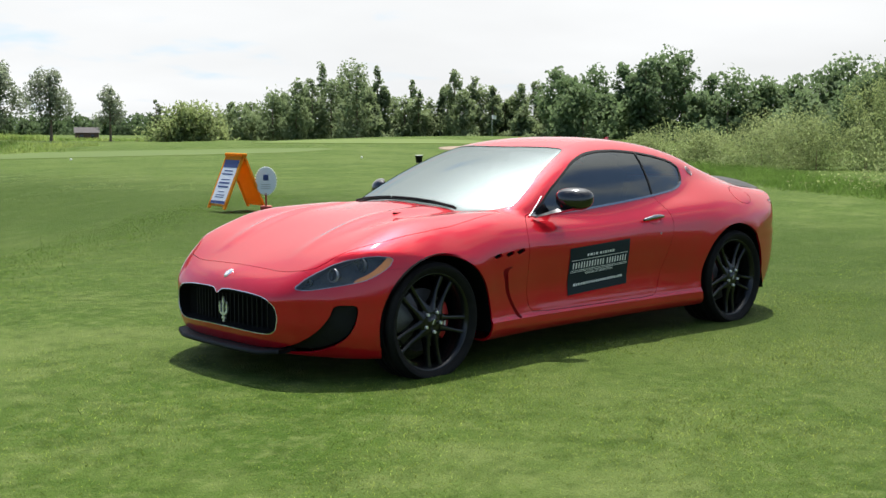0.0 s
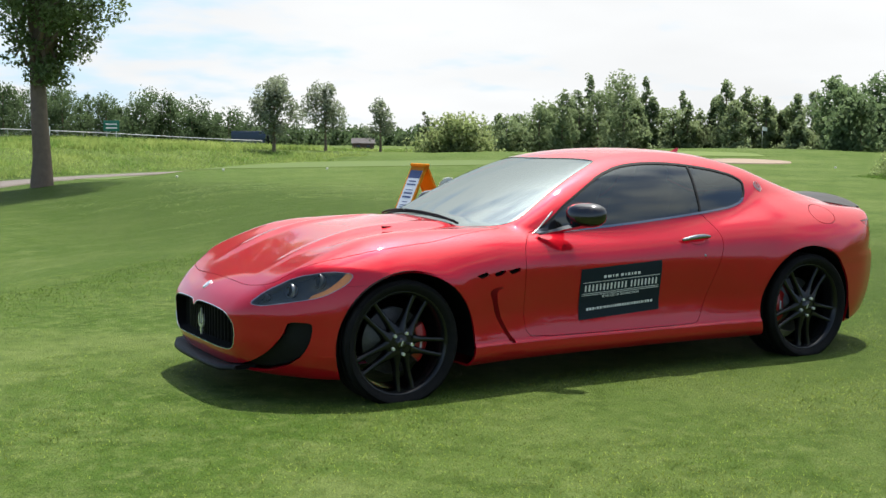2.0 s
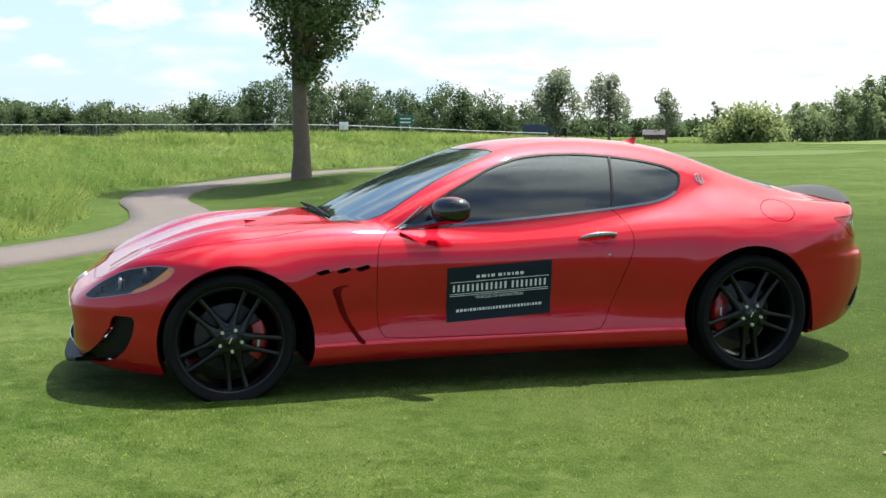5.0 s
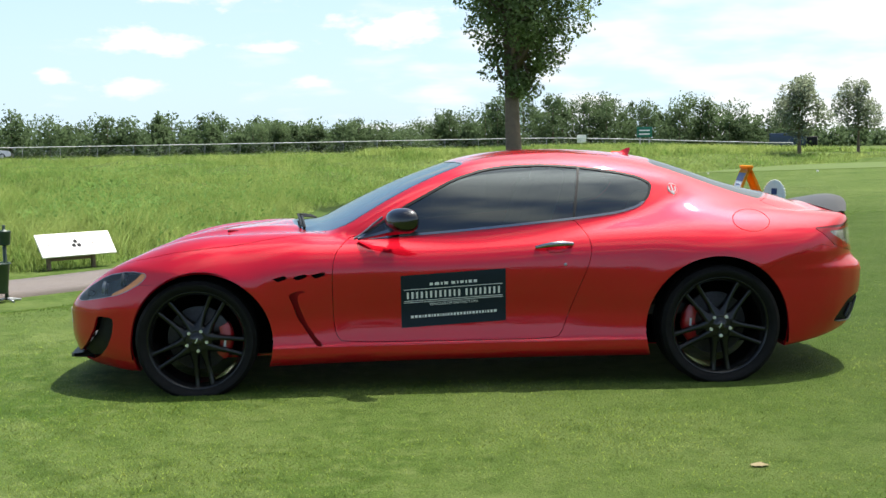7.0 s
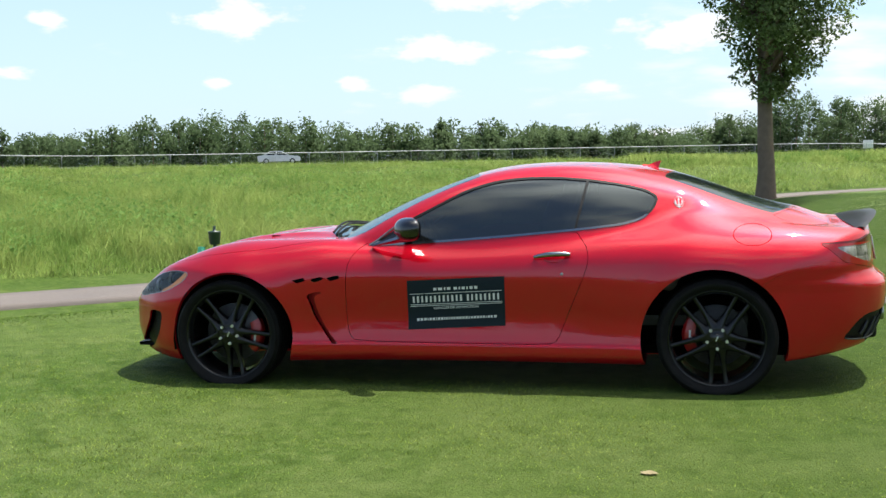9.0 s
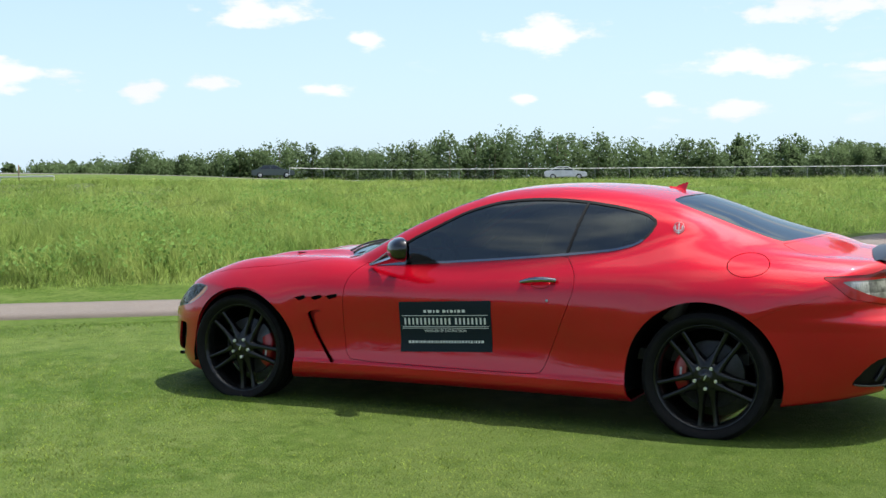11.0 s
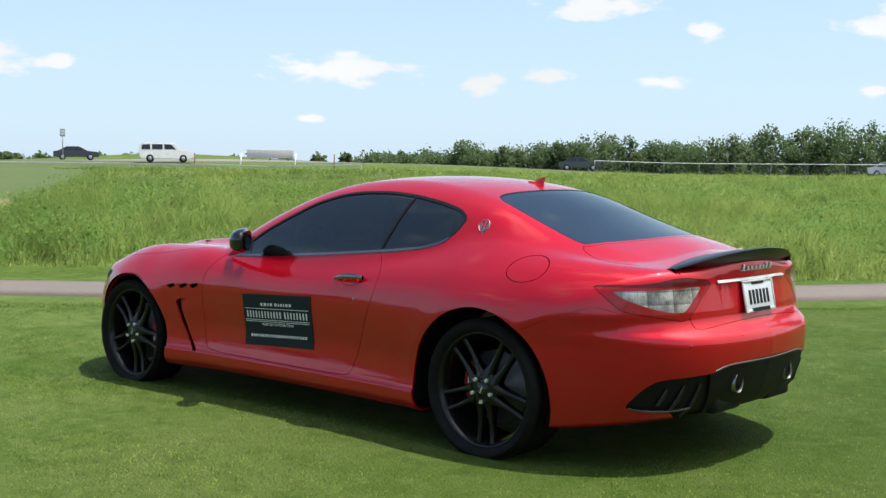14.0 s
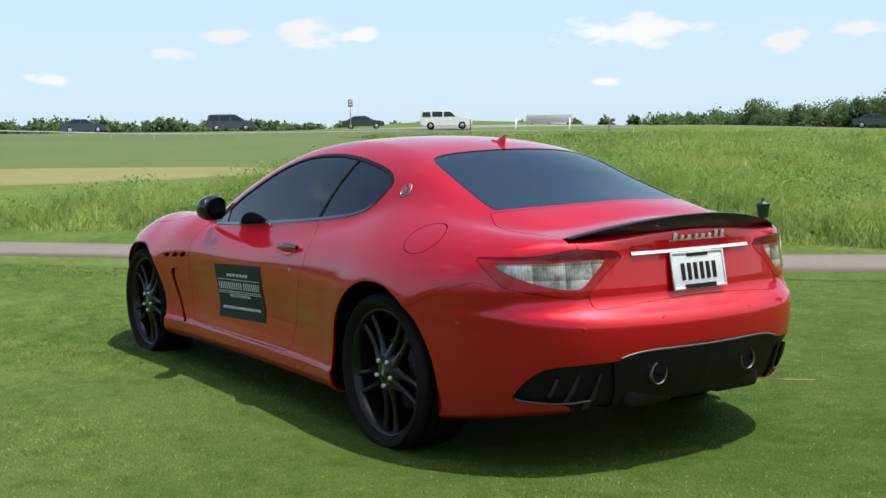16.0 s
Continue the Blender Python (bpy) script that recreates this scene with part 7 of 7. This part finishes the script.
pole_sign("highway_sign", "green highway sign on two posts beyond the fence", roadside(12.87, 128, (-1.9, -6.9)), 2.05, 1.6, 1.1, ROAD_SIGN, 2, -12)
pole_sign("white_road_sign", "small white road sign by the fence", roadside(9.91, 124, (-1.9, -6.9)), 1.2, 0.95, 0.8, BOARD_WHITE, 1, -10)
pole_sign("road_marker", "small dark road marker on a thin pole", roadside(-59.9, 128, (5.3, -4.8)), 2.9, 0.5, 0.8, GALVANISED, 1, 60)
for bearing, lean in ((-54.0, 0), (-51.9, 14), (-49.3, 8), (-47.4, 0)):
    x, y = roadside(bearing, 104, (5.3, -4.8))
    post = thing("leaning_post", "weathered pale post by the road bank", "post", "posts by the road", at=ground_at(x, y, 40))
    part("shaft", rod((0, 0, -0.2), (0.1 * lean / 8, 0, 1.5), 0.06, 8), BOARD_WHITE if lean else BARK, post)
x, y = roadside(-50.4, 135, (5.3, -4.8))
board = thing("roadside_board", "pale grey weathered roadside board on posts", "board", at=ground_at(x, y, 50))
part("panel", box((5.2, 0.1, 0.95), pose(0, 0, 0.75), 0.02), BOARD_GREY, board)
for k in (-2, 0, 2):
    part("post", rod((k, 0.1, 0), (k, 0.1, 1.2), 0.07), BARK, board)


def vehicle(name, label, where, turn, profile, glass, length, width, colour, wheels, wheel_r=0.36):
    """A car on the road from its side outline: (x, z) pairs in metres, front at +x."""
    root = thing(name, label, "car", "cars on the road", at=ground_at(*where, turn, 0.08))
    bm = bmesh.new()
    for s in (-1, 1):
        ring = [bm.verts.new((x, s * width / 2 * (1 - 0.16 * max(0, z - 0.9)), z)) for x, z in profile]
        bm.faces.new(ring if s < 0 else ring[::-1])
    bm.verts.ensure_lookup_table()
    k = len(profile)
    for i in range(k):
        j = (i + 1) % k
        bm.faces.new((bm.verts[j], bm.verts[i], bm.verts[k + i], bm.verts[k + j]))
    bmesh.ops.recalc_face_normals(bm, faces=bm.faces)
    bmesh.ops.bevel(bm, geom=bm.edges[:], offset=0.05, segments=2, affect="EDGES")
    shell = part("body", shaded(bm, 50), material(name + "_paint", colour, 0.3, coat=0.8, scale=2), root)
    for pane in glass:
        for s in (-1, 1):
            pm = bmesh.new()
            pts = [pm.verts.new((x, s * (width / 2 * (1 - 0.16 * max(0, z - 0.9)) + 0.004), z)) for x, z in pane]
            pm.faces.new(pts if s < 0 else pts[::-1])
            e = bmesh.ops.extrude_face_region(pm, geom=pm.faces[:])
            bmesh.ops.translate(pm, vec=(0, -s * 0.02, 0), verts=[v for v in e["geom"] if isinstance(v, bmesh.types.BMVert)])
            part("window", pm, BLACK_GLOSS, shell)
    for x in wheels:
        for s in (-1, 1):
            wheel = part("wheel", mesh_of("wheel", *lathe([(0.001, -0.11), (0.2, -0.11), (0.22, -0.1), (wheel_r - 0.06, -0.1), (wheel_r - 0.02, -0.09), (wheel_r, -0.06), (wheel_r, 0.1)], 24), True), RUBBER, root,
                         at=pose(x, s * (width / 2 - 0.09), wheel_r, 0, 0, 0 if s < 0 else 180))
            part("hub", mesh_of("hub", *lathe([(0.001, -0.125), (0.18, -0.12), (0.2, -0.1)], 16), True), GALVANISED, wheel)
    return root


SUV = [(-2.55, 0.5), (-2.6, 1.05), (-2.5, 1.78), (-2.3, 1.9), (0.4, 1.9), (0.75, 1.8), (1.3, 1.25), (2.45, 1.1), (2.6, 0.85), (2.6, 0.45), (2.2, 0.32), (-2.3, 0.35)]
SUV_GLASS = [[(-2.35, 1.25), (-2.3, 1.72), (-1.55, 1.74), (-1.5, 1.25)], [(-1.35, 1.25), (-1.35, 1.74), (-0.35, 1.75), (-0.35, 1.25)], [(-0.2, 1.25), (-0.2, 1.75), (0.45, 1.74), (0.95, 1.25)]]
SALOON = [(-2.3, 0.4), (-2.35, 0.9), (-1.75, 1.0), (-1.0, 1.42), (0.25, 1.44), (1.1, 0.98), (2.15, 0.85), (2.3, 0.6), (2.25, 0.32), (-2.1, 0.3)]
SALOON_GLASS = [[(-1.55, 1.0), (-0.95, 1.34), (-0.35, 1.37), (-0.35, 1.0)], [(-0.25, 1.0), (-0.25, 1.37), (0.2, 1.36), (0.85, 1.0)]]
VAN = [(-2.4, 0.42), (-2.45, 1.0), (-2.3, 1.66), (-2.0, 1.75), (0.5, 1.74), (1.5, 1.1), (2.35, 0.9), (2.45, 0.6), (2.4, 0.34), (-2.2, 0.34)]
VAN_GLASS = [[(-2.15, 1.1), (-2.1, 1.58), (-1.2, 1.62), (-1.2, 1.1)], [(-1.05, 1.1), (-1.05, 1.62), (-0.1, 1.62), (-0.1, 1.1)], [(0.05, 1.1), (0.05, 1.62), (0.5, 1.6), (1.2, 1.1)]]
for name, label, bearing, eye, dist, kind, colour in (
        ("white_suv", "white large estate car driving on the road", -55.5, (5.46, -4.33), 119, "suv", (0.75, 0.75, 0.74)),
        ("dark_van", "dark grey people carrier on the road", -66.2, (5.8, -3.5), 127, "van", (0.03, 0.033, 0.04)),
        ("black_saloon", "black saloon car on the road", -59.9, (5.8, -3.5), 131, "saloon", (0.012, 0.012, 0.014)),
        ("blue_saloon", "dark blue saloon car on the road", -72.9, (5.8, -3.5), 129, "saloon", (0.02, 0.03, 0.06)),
        ("dark_saloon", "dark green saloon car on the road", -34.7, (4.1, -6.2), 128, "saloon", (0.02, 0.03, 0.025)),
        ("pale_saloon", "pale silver saloon car on the road", -19.2, (1.3, -7.7), 130, "saloon", (0.55, 0.56, 0.57))):
    profile, glass, wheels, width = {"suv": (SUV, SUV_GLASS, (-1.55, 1.6), 1.95), "van": (VAN, VAN_GLASS, (-1.5, 1.5), 1.9), "saloon": (SALOON, SALOON_GLASS, (-1.4, 1.4), 1.8)}[kind]
    vehicle(name, label, roadside(bearing, dist, eye), -bearing, profile, glass, 5, width, colour, wheels, 0.38 if kind == "suv" else 0.33)
x, y = roadside(20.4, 150, (-4.2, -6.3))
truck = thing("blue_truck", "dark blue box truck far along the road", "truck", "cars on the road", at=ground_at(x, y, -22, 0.1))
part("box_body", box((4.2, 2.3, 1.5), pose(-0.4, 0, 1.55), 0.04), material("truck_blue", (0.03, 0.05, 0.1), 0.5, scale=2), truck)
part("cab", box((1.2, 2.1, 1.3), pose(2.4, 0, 1.2), 0.15), BLACK_MATT, truck)
for wx in (-1.8, -0.9, 2.3):
    for s in (-1, 1):
        part("wheel", mesh_of("wheel", *lathe([(0.001, -0.14), (0.4, -0.14), (0.45, -0.1), (0.45, 0.14)], 18), True), RUBBER, truck, at=pose(wx, s * 0.95, 0.45, 0, 0, 0 if s < 0 else 180))
